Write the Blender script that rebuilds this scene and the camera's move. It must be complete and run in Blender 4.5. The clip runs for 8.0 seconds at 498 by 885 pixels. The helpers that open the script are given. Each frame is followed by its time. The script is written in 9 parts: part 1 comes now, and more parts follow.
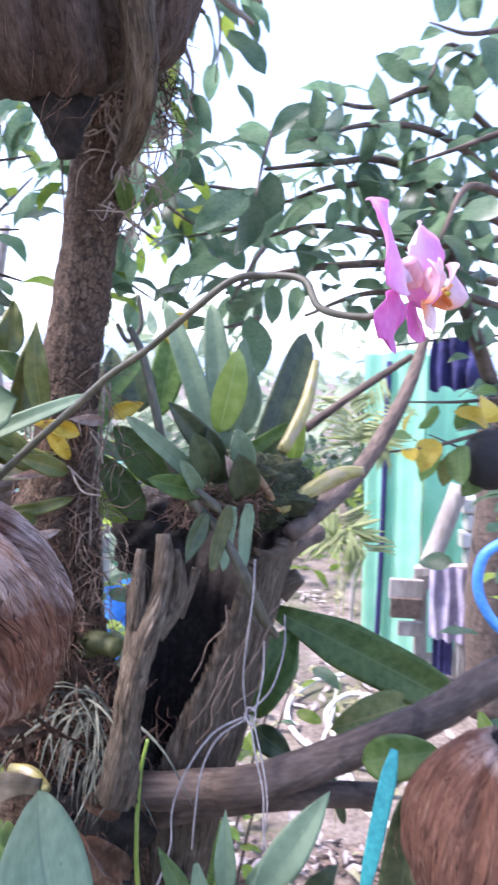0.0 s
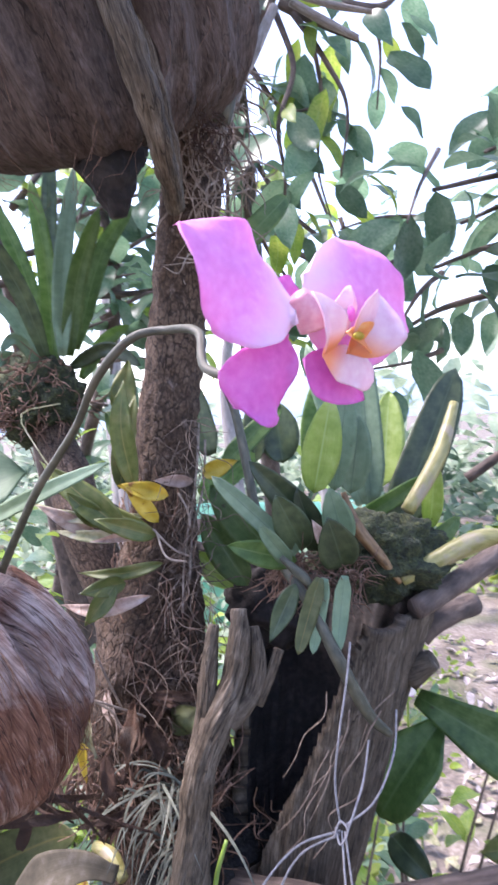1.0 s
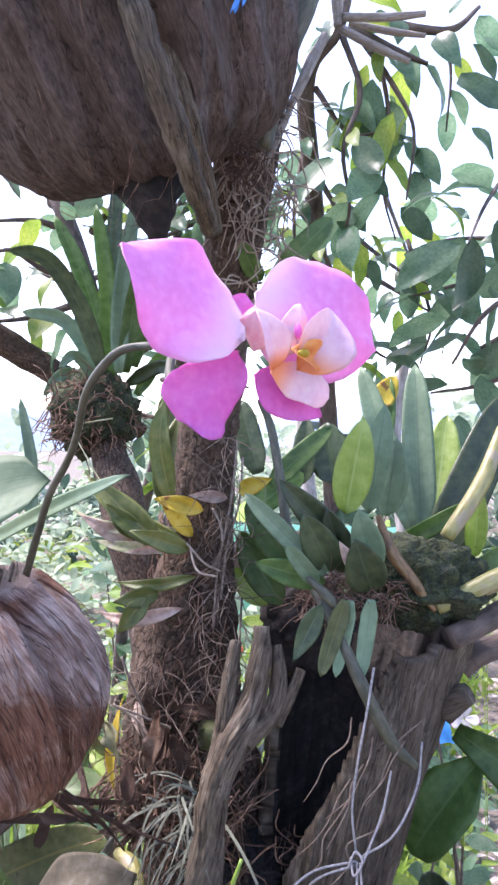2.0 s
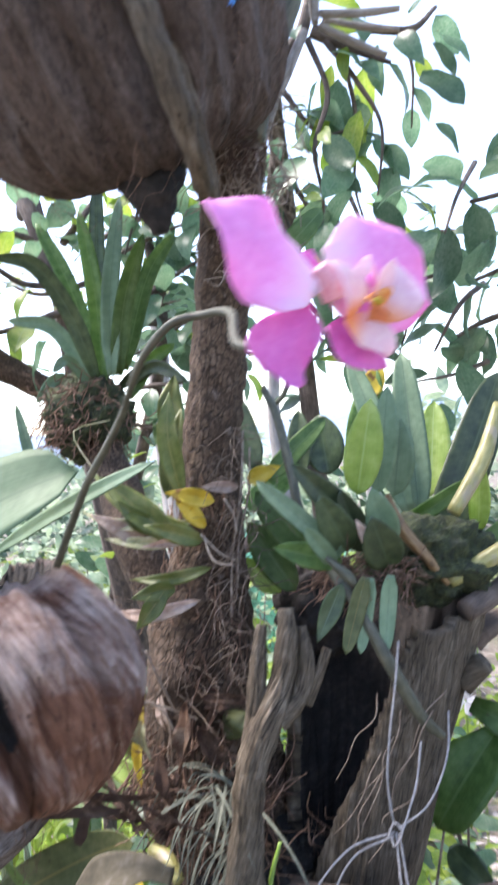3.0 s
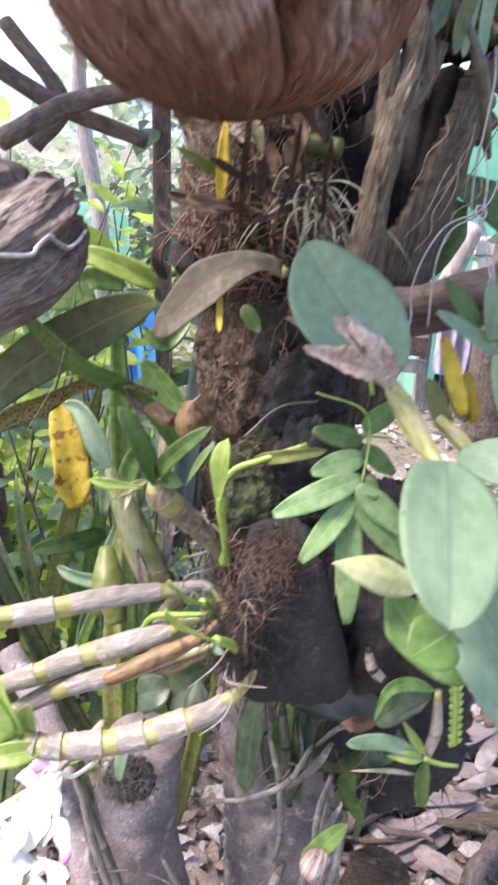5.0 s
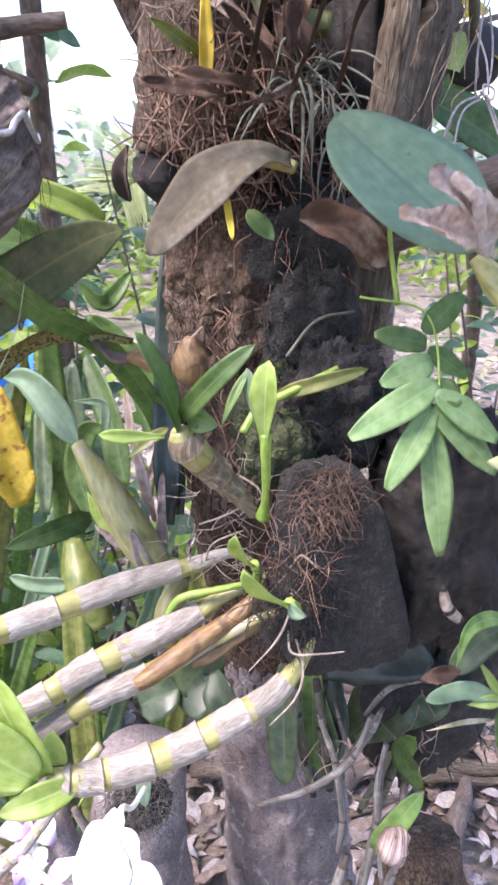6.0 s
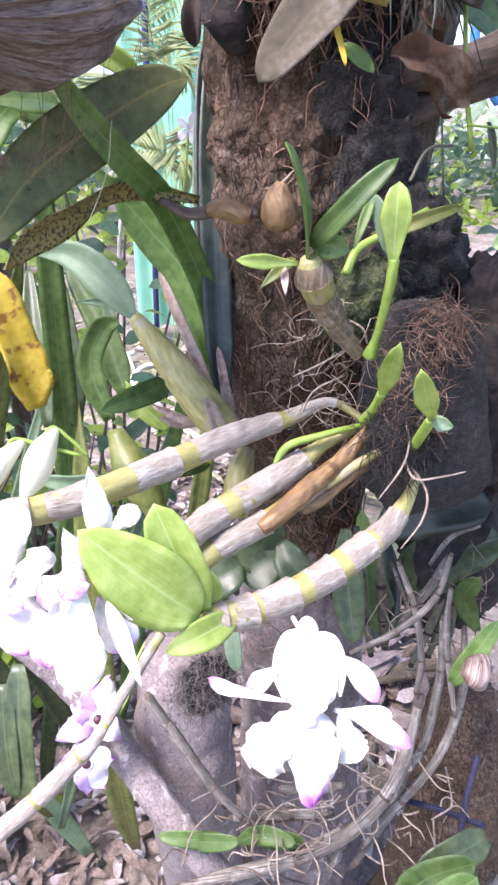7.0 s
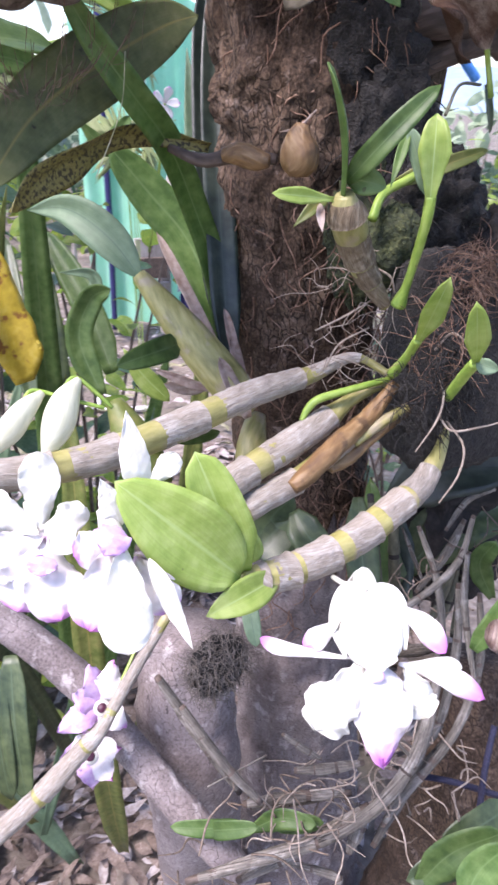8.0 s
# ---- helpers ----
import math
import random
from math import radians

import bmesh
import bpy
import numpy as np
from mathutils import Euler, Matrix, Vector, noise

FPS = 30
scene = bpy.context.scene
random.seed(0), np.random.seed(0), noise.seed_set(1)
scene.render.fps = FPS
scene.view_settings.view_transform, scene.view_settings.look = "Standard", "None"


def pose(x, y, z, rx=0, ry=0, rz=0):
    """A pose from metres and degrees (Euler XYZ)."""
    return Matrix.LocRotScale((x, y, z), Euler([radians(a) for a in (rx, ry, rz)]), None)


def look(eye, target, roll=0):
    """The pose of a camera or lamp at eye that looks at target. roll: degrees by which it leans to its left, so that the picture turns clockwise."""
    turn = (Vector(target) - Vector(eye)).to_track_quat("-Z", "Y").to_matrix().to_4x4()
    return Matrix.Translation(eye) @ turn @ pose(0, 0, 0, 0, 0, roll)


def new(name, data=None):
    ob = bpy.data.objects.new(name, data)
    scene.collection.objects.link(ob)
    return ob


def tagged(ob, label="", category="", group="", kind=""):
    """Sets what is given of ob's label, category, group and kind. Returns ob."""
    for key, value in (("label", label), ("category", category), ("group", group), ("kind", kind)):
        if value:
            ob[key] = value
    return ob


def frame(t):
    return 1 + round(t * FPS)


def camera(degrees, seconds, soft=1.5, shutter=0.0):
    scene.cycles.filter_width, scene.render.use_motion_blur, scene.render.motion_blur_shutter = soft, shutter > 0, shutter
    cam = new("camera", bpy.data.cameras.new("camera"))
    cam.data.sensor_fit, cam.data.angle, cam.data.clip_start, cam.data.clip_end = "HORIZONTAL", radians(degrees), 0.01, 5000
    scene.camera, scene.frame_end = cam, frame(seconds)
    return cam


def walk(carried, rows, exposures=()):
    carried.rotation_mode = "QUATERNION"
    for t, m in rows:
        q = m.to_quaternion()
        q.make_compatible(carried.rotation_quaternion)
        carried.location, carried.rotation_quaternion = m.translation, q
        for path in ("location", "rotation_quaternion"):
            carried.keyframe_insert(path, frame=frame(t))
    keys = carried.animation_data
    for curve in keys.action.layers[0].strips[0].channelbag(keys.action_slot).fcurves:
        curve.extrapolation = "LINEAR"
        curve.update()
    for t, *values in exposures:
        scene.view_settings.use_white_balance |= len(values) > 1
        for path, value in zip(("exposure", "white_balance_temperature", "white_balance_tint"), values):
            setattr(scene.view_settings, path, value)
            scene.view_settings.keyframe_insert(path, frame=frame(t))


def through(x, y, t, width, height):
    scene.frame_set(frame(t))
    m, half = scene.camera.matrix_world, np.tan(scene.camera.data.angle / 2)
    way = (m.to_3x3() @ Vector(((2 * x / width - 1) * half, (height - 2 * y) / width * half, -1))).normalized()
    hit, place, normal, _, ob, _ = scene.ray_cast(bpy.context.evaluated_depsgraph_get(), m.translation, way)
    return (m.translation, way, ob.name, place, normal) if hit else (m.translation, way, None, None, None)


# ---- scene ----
cam = camera(40.5, 8.0, soft=2.6, shutter=0.35)
PATH = [
    (0, (0.002, -0.003, 1.645), (-0.02, 1.987, 1.445), 0.1),
    (0.5, (0.059, 0.052, 1.658), (-0.381, 1.993, 1.462), -0.9),
    (1, (0.113, 0.081, 1.656), (-0.621, 1.94, 1.577), -2.7),
    (1.5, (0.14, 0.084, 1.651), (-0.79, 1.854, 1.632), -0.6),
    (1.7, (0.147, 0.092, 1.654), (-0.805, 1.851, 1.626), -0.1),
    (2.8, (0.15, 0.088, 1.642), (-0.767, 1.864, 1.715), -5.1),
    (3, (0.122, 0.071, 1.637), (-0.743, 1.874, 1.654), -4.4),
    (3.5, (0.026, 0.034, 1.59), (-0.723, 1.871, 1.331), -3.8),
    (4, (-0.06, 0.003, 1.549), (-0.543, 1.883, 1.068), -2.5),
    (4.5, (-0.121, -0.037, 1.485), (-0.142, 1.832, 0.773), -1.1),
    (5, (-0.203, -0.048, 1.423), (-0.126, 1.776, 0.607), 1.8),
    (5.2, (-0.231, -0.034, 1.401), (-0.12, 1.78, 0.567), 0.3),
    (6.3, (-0.348, 0.04, 1.312), (0.225, 1.777, 0.501), -1.4),
    (6.5, (-0.387, 0.046, 1.285), (0.244, 1.725, 0.4), -1.8),
    (7, (-0.464, 0.044, 1.272), (0.3, 1.655, 0.367), -0),
    (7.5, (-0.465, 0.053, 1.255), (0.224, 1.689, 0.333), -1.1),
    (8, (-0.502, 0.074, 1.233), (0.383, 1.626, 0.335), 0.6),
]
EXPOSURES = [(0.0, 2.07, 6150, 28), (1.5, 2.12, 6300, 28), (2.8, 2.1, 6450, 18), (3.5, 2.12, 6650, 13), (4.0, 2.12, 6550, 17), (5.0, 2.06, 6750, 21), (6.5, 2.17, 6350, 26), (7.5, 1.93, 6350, 26), (8.0, 1.72, 6300, 26)]
walk(cam, [(t, look(eye, target, roll)) for t, eye, target, roll in PATH], EXPOSURES)

# ---- light: a bright, hazy, overcast sky behind the tree ----
world = bpy.data.worlds.new("hazy_sky")
scene.world = world
world.use_nodes = True
sky = world.node_tree.nodes.new("ShaderNodeTexSky")
sky.sky_type = "NISHITA"
sky.sun_disc = False
sky.sun_elevation, sky.sun_rotation = radians(60), radians(-75)
sky.air_density, sky.dust_density, sky.ozone_density = 1.0, 1.5, 1.0
back = world.node_tree.nodes["Background"]
back.inputs["Strength"].default_value = 0.15
world.node_tree.links.new(sky.outputs[0], back.inputs["Color"])
sun = new("sun", bpy.data.lights.new("sun", "SUN"))
sun.data.energy, sun.data.angle, sun.data.color = 2.3, radians(18), (1.0, 0.96, 0.9)
sun.matrix_world = Matrix.Translation((0, 0, 6)) @ look((0, 0, 0), (0.55, 0.12, -1.0)).to_3x3().to_4x4()


# ---- materials ----
def shade(name, colors, scale=20.0, stretch=(1, 1, 1), rough=0.6, bump=0.3, fine=180.0, coords="Object",
          vary=0.15, through=0.0, spots=None, metal=0.0, rib=None, bumpdist=0.004, sheen=0.0, ends=(), streaks=None, low=0.36, span=0.32):
    """A procedural material: two scales of noise over a ramp of colours, relief, variation from thing to thing."""
    m = bpy.data.materials.new(name)
    m.use_nodes = True
    t = m.node_tree
    n, ln = t.nodes, t.links
    bsdf = n["Principled BSDF"]
    tc = n.new("ShaderNodeTexCoord")
    mp = n.new("ShaderNodeMapping")
    mp.inputs["Scale"].default_value = stretch
    ln.new(tc.outputs[coords], mp.inputs["Vector"])
    big = n.new("ShaderNodeTexNoise")
    big.inputs["Scale"].default_value, big.inputs["Detail"].default_value = scale, 6.0
    big.inputs["Roughness"].default_value = 0.6
    ln.new(mp.outputs[0], big.inputs["Vector"])
    small = n.new("ShaderNodeTexNoise")
    small.inputs["Scale"].default_value, small.inputs["Detail"].default_value = fine, 3.0
    ln.new(mp.outputs[0], small.inputs["Vector"])
    mixv = n.new("ShaderNodeMath")
    mixv.operation = "MULTIPLY_ADD"
    mixv.inputs[1].default_value = 0.45
    ln.new(small.outputs["Fac"], mixv.inputs[0])
    half = n.new("ShaderNodeMath")
    half.operation = "MULTIPLY"
    half.inputs[1].default_value = 0.6
    ln.new(big.outputs["Fac"], half.inputs[0])
    ln.new(half.outputs[0], mixv.inputs[2])
    ramp = n.new("ShaderNodeValToRGB")
    while len(ramp.color_ramp.elements) < len(colors):
        ramp.color_ramp.elements.new(0.5)
    for i, (e, c) in enumerate(zip(ramp.color_ramp.elements, colors)):
        e.position = low + span * i / max(1, len(colors) - 1)
        e.color = (*c, 1)
    ln.new(mixv.outputs[0], ramp.inputs["Fac"])
    color = ramp.outputs["Color"]
    if rib:  # midrib and lengthwise veins from the leaf's own UV
        uv = n.new("ShaderNodeSeparateXYZ")
        ln.new(tc.outputs["UV"], uv.inputs[0])
        off = n.new("ShaderNodeMath")
        off.operation = "SUBTRACT"
        off.inputs[1].default_value = 0.5
        ln.new(uv.outputs["X"], off.inputs[0])
        ab = n.new("ShaderNodeMath")
        ab.operation = "ABSOLUTE"
        ln.new(off.outputs[0], ab.inputs[0])
        mr = n.new("ShaderNodeMapRange")
        mr.inputs["From Min"].default_value, mr.inputs["From Max"].default_value = 0.008, 0.035
        mr.inputs["To Min"].default_value, mr.inputs["To Max"].default_value = 0.75, 0.0
        ln.new(ab.outputs[0], mr.inputs["Value"])
        mx = n.new("ShaderNodeMix")
        mx.data_type = "RGBA"
        mx.inputs["B"].default_value = (*rib, 1)
        ln.new(mr.outputs[0], mx.inputs["Factor"])
        ln.new(color, mx.inputs["A"])
        color = mx.outputs["Result"]
    veins = None
    if rib:  # fine parallel veins along the leaf and a slow mottling
        vm = n.new("ShaderNodeMapping")
        vm.inputs["Scale"].default_value = (34, 1.3, 1)
        ln.new(tc.outputs["UV"], vm.inputs["Vector"])
        veins = n.new("ShaderNodeTexNoise")
        veins.inputs["Scale"].default_value, veins.inputs["Detail"].default_value = 1.0, 4.0
        ln.new(vm.outputs[0], veins.inputs["Vector"])
        vt = n.new("ShaderNodeMapRange")
        vt.inputs["From Min"].default_value, vt.inputs["From Max"].default_value = 0.3, 0.7
        vt.inputs["To Min"].default_value, vt.inputs["To Max"].default_value = 0.90, 1.07
        ln.new(veins.outputs["Fac"], vt.inputs["Value"])
        vh = n.new("ShaderNodeHueSaturation")
        ln.new(vt.outputs[0], vh.inputs["Value"])
        ln.new(color, vh.inputs["Color"])
        color = vh.outputs["Color"]
        bl = n.new("ShaderNodeTexNoise")  # small brown blemishes
        bl.inputs["Scale"].default_value, bl.inputs["Detail"].default_value = 3.1 * scale, 2.0
        ln.new(tc.outputs["Object"], bl.inputs["Vector"])
        br = n.new("ShaderNodeMapRange")
        br.inputs["From Min"].default_value, br.inputs["From Max"].default_value = 0.745, 0.77
        br.inputs["To Max"].default_value = 0.6
        ln.new(bl.outputs["Fac"], br.inputs["Value"])
        bm = n.new("ShaderNodeMix")
        bm.data_type = "RGBA"
        bm.inputs["B"].default_value = (0.10, 0.075, 0.035, 1)
        ln.new(br.outputs[0], bm.inputs["Factor"])
        ln.new(color, bm.inputs["A"])
        color = bm.outputs["Result"]
    for tint, s0, s1 in ends:  # a colour that runs out along the petal
        uv = n.new("ShaderNodeSeparateXYZ")
        ln.new(tc.outputs["UV"], uv.inputs[0])
        mr = n.new("ShaderNodeMapRange")
        mr.interpolation_type = "SMOOTHSTEP"
        mr.inputs["From Min"].default_value, mr.inputs["From Max"].default_value = s0, s1
        ln.new(uv.outputs["Y"], mr.inputs["Value"])
        mx = n.new("ShaderNodeMix")
        mx.data_type = "RGBA"
        mx.inputs["B"].default_value = (*tint, 1)
        ln.new(mr.outputs[0], mx.inputs["Factor"])
        ln.new(color, mx.inputs["A"])
        color = mx.outputs["Result"]
    if spots:
        sp = n.new("ShaderNodeTexNoise")
        sp.inputs["Scale"].default_value, sp.inputs["Detail"].default_value = spots[1], 4.0
        ln.new(tc.outputs["Object"], sp.inputs["Vector"])
        sr = n.new("ShaderNodeMapRange")
        sr.inputs["From Min"].default_value, sr.inputs["From Max"].default_value = spots[2], spots[2] + (spots[3] if len(spots) > 3 else 0.06)
        sr.inputs["To Max"].default_value = 0.85
        ln.new(sp.outputs["Fac"], sr.inputs["Value"])
        mx = n.new("ShaderNodeMix")
        mx.data_type = "RGBA"
        mx.inputs["B"].default_value = (*spots[0], 1)
        ln.new(sr.outputs[0], mx.inputs["Factor"])
        ln.new(color, mx.inputs["A"])
        color = mx.outputs["Result"]
    if streaks:  # bleached or dark streaks that run with the fibres
        sp = n.new("ShaderNodeTexNoise")
        sp.inputs["Scale"].default_value, sp.inputs["Detail"].default_value = streaks[1], 5.0
        ln.new(mp.outputs[0], sp.inputs["Vector"])
        sr = n.new("ShaderNodeMapRange")
        sr.inputs["From Min"].default_value, sr.inputs["From Max"].default_value = streaks[2], streaks[2] + 0.12
        sr.inputs["To Max"].default_value = 0.8
        ln.new(sp.outputs["Fac"], sr.inputs["Value"])
        mx = n.new("ShaderNodeMix")
        mx.data_type = "RGBA"
        mx.inputs["B"].default_value = (*streaks[0], 1)
        ln.new(sr.outputs[0], mx.inputs["Factor"])
        ln.new(color, mx.inputs["A"])
        color = mx.outputs["Result"]
    info = n.new("ShaderNodeObjectInfo")
    vr = n.new("ShaderNodeMapRange")
    vr.inputs["To Min"].default_value, vr.inputs["To Max"].default_value = 1 - vary, 1 + vary
    ln.new(info.outputs["Random"], vr.inputs["Value"])
    hsv = n.new("ShaderNodeHueSaturation")
    ln.new(vr.outputs[0], hsv.inputs["Value"])
    ln.new(color, hsv.inputs["Color"])
    color = hsv.outputs["Color"]
    ln.new(color, bsdf.inputs["Base Color"])
    rr = n.new("ShaderNodeMapRange")
    rr.inputs["To Min"].default_value, rr.inputs["To Max"].default_value = max(0.05, rough - 0.12), min(1, rough + 0.12)
    ln.new(big.outputs["Fac"], rr.inputs["Value"])
    ln.new(rr.outputs[0], bsdf.inputs["Roughness"])
    bsdf.inputs["Metallic"].default_value = metal
    if sheen:
        bsdf.inputs["Sheen Weight"].default_value = sheen
    if bump:
        bp = n.new("ShaderNodeBump")
        bp.inputs["Strength"].default_value, bp.inputs["Distance"].default_value = bump, bumpdist
        ln.new(mixv.outputs[0], bp.inputs["Height"])
        if veins:
            vb = n.new("ShaderNodeBump")
            vb.inputs["Strength"].default_value, vb.inputs["Distance"].default_value = 0.18, 0.001
            ln.new(veins.outputs["Fac"], vb.inputs["Height"])
            ln.new(bp.outputs[0], vb.inputs["Normal"])
            ln.new(vb.outputs[0], bsdf.inputs["Normal"])
        else:
            ln.new(bp.outputs[0], bsdf.inputs["Normal"])
    if through:  # light that shines through thin leaves and petals
        tr = n.new("ShaderNodeBsdfTranslucent")
        ln.new(color, tr.inputs["Color"])
        ms = n.new("ShaderNodeMixShader")
        ms.inputs[0].default_value = through
        ln.new(bsdf.outputs[0], ms.inputs[1])
        ln.new(tr.outputs[0], ms.inputs[2])
        ln.new(ms.outputs[0], n["Material Output"].inputs["Surface"])
    return m


def ramped(nodes, links, value, stops):
    ramp = nodes.new("ShaderNodeValToRGB")
    while len(ramp.color_ramp.elements) < len(stops):
        ramp.color_ramp.elements.new(0.5)
    for e, (at, c) in zip(ramp.color_ramp.elements, stops):
        e.position, e.color = at, (*c, 1)
    links.new(value, ramp.inputs["Fac"])
    return ramp.outputs["Color"]


def noise_node(nodes, links, vector, scale, detail=5.0, rough=0.6, warp=0.0):
    t = nodes.new("ShaderNodeTexNoise")
    for key, v in (("Scale", scale), ("Detail", detail), ("Roughness", rough), ("Distortion", warp)):
        t.inputs[key].default_value = v
    links.new(vector, t.inputs["Vector"])
    return t.outputs["Fac"]


def calc(nodes, links, op, a, b):
    m = nodes.new("ShaderNodeMath")
    m.operation = op
    for i, v in enumerate((a, b)):
        if isinstance(v, (int, float)):
            m.inputs[i].default_value = v
        else:
            links.new(v, m.inputs[i])
    return m.outputs[0]


def span_of(nodes, links, value, lo, hi, to=(0.0, 1.0)):
    m = nodes.new("ShaderNodeMapRange")
    m.inputs["From Min"].default_value, m.inputs["From Max"].default_value = lo, hi
    m.inputs["To Min"].default_value, m.inputs["To Max"].default_value = to
    links.new(value, m.inputs["Value"])
    return m.outputs[0]


def blend(nodes, links, fac, a, b):
    m = nodes.new("ShaderNodeMix")
    m.data_type = "RGBA"
    links.new(fac, m.inputs["Factor"])
    for key, v in (("A", a), ("B", b)):
        if isinstance(v, tuple):
            m.inputs[key].default_value = (*v, 1)
        else:
            links.new(v, m.inputs[key])
    return m.outputs["Result"]


def finish(m, color, rough, heights, vary):
    """Colour varied from thing to thing, roughness, and one bump for each (height, strength, distance)."""
    n, ln = m.node_tree.nodes, m.node_tree.links
    bsdf = n["Principled BSDF"]
    hsv = n.new("ShaderNodeHueSaturation")
    ln.new(span_of(n, ln, n.new("ShaderNodeObjectInfo").outputs["Random"], 0, 1, (1 - vary, 1 + vary)), hsv.inputs["Value"])
    ln.new(color, hsv.inputs["Color"])
    ln.new(hsv.outputs["Color"], bsdf.inputs["Base Color"])
    bsdf.inputs["Roughness"].default_value = rough
    bsdf.inputs["Specular IOR Level"].default_value = 0.3
    last = None
    for h, strength, dist in heights:
        bp = n.new("ShaderNodeBump")
        bp.inputs["Strength"].default_value, bp.inputs["Distance"].default_value = strength, dist
        ln.new(h, bp.inputs["Height"])
        if last:
            ln.new(last, bp.inputs["Normal"])
        last = bp.outputs[0]
    ln.new(last, bsdf.inputs["Normal"])
    return m


def fibrous(name, ramp, skin, skin_low, fine=900.0, coarse=170.0, along=0.05, patch=15.0, rough=0.85, crack=0.012, vary=0.08, dark=0.85, mixing=0.3, upper=0.0):
    """Long fibres with dark splits and patches of bleached outer skin."""
    m = bpy.data.materials.new(name)
    m.use_nodes = True
    n, ln = m.node_tree.nodes, m.node_tree.links
    tc = n.new("ShaderNodeTexCoord")
    bend = n.new("ShaderNodeMapping")
    bend.inputs["Scale"].default_value = (1, along, 1)
    ln.new(tc.outputs["UV"], bend.inputs["Vector"])
    v = bend.outputs[0]
    hair = noise_node(n, ln, v, fine, 4.0, 0.65)
    strand = noise_node(n, ln, v, coarse, 5.0, 0.65, 0.3)
    mixed = calc(n, ln, "ADD", calc(n, ln, "MULTIPLY", hair, 0.5), calc(n, ln, "MULTIPLY", strand, 0.5))
    step = 0.30 / (len(ramp) - 1)
    color = ramped(n, ln, mixed, [(0.35 + step * i, c) for i, c in enumerate(ramp)])
    blotch = noise_node(n, ln, tc.outputs["Object"], patch, 6.0, 0.62, 0.6)
    edge = calc(n, ln, "ADD", blotch, calc(n, ln, "MULTIPLY", calc(n, ln, "SUBTRACT", strand, 0.5), mixing))
    if upper:  # more of the pale skin towards the top
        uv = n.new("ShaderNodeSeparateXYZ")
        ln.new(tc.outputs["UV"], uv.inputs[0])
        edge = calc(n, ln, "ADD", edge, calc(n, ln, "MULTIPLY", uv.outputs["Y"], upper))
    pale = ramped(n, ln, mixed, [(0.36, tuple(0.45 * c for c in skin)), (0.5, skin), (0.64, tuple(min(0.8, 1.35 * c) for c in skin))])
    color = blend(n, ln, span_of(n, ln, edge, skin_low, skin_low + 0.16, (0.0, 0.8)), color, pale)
    stain = noise_node(n, ln, tc.outputs["Object"], patch * 2.2, 4.0, 0.6)
    color = blend(n, ln, span_of(n, ln, stain, 0.52, 0.72, (0.0, 0.6)), color, ramp[0])
    split = calc(n, ln, "ABSOLUTE", calc(n, ln, "SUBTRACT", noise_node(n, ln, v, coarse * 0.4, 3.0, 0.55, 0.4), 0.5), 0.0)
    line = span_of(n, ln, split, crack * 0.4, crack, (1.0, 0.0))
    color = blend(n, ln, calc(n, ln, "MULTIPLY", line, dark), color, tuple(0.5 * c for c in ramp[0]))
    relief = calc(n, ln, "SUBTRACT", mixed, calc(n, ln, "MULTIPLY", line, 0.4))
    return finish(m, color, rough, ((relief, 0.8, 0.004), (blotch, 0.3, 0.004)), vary)


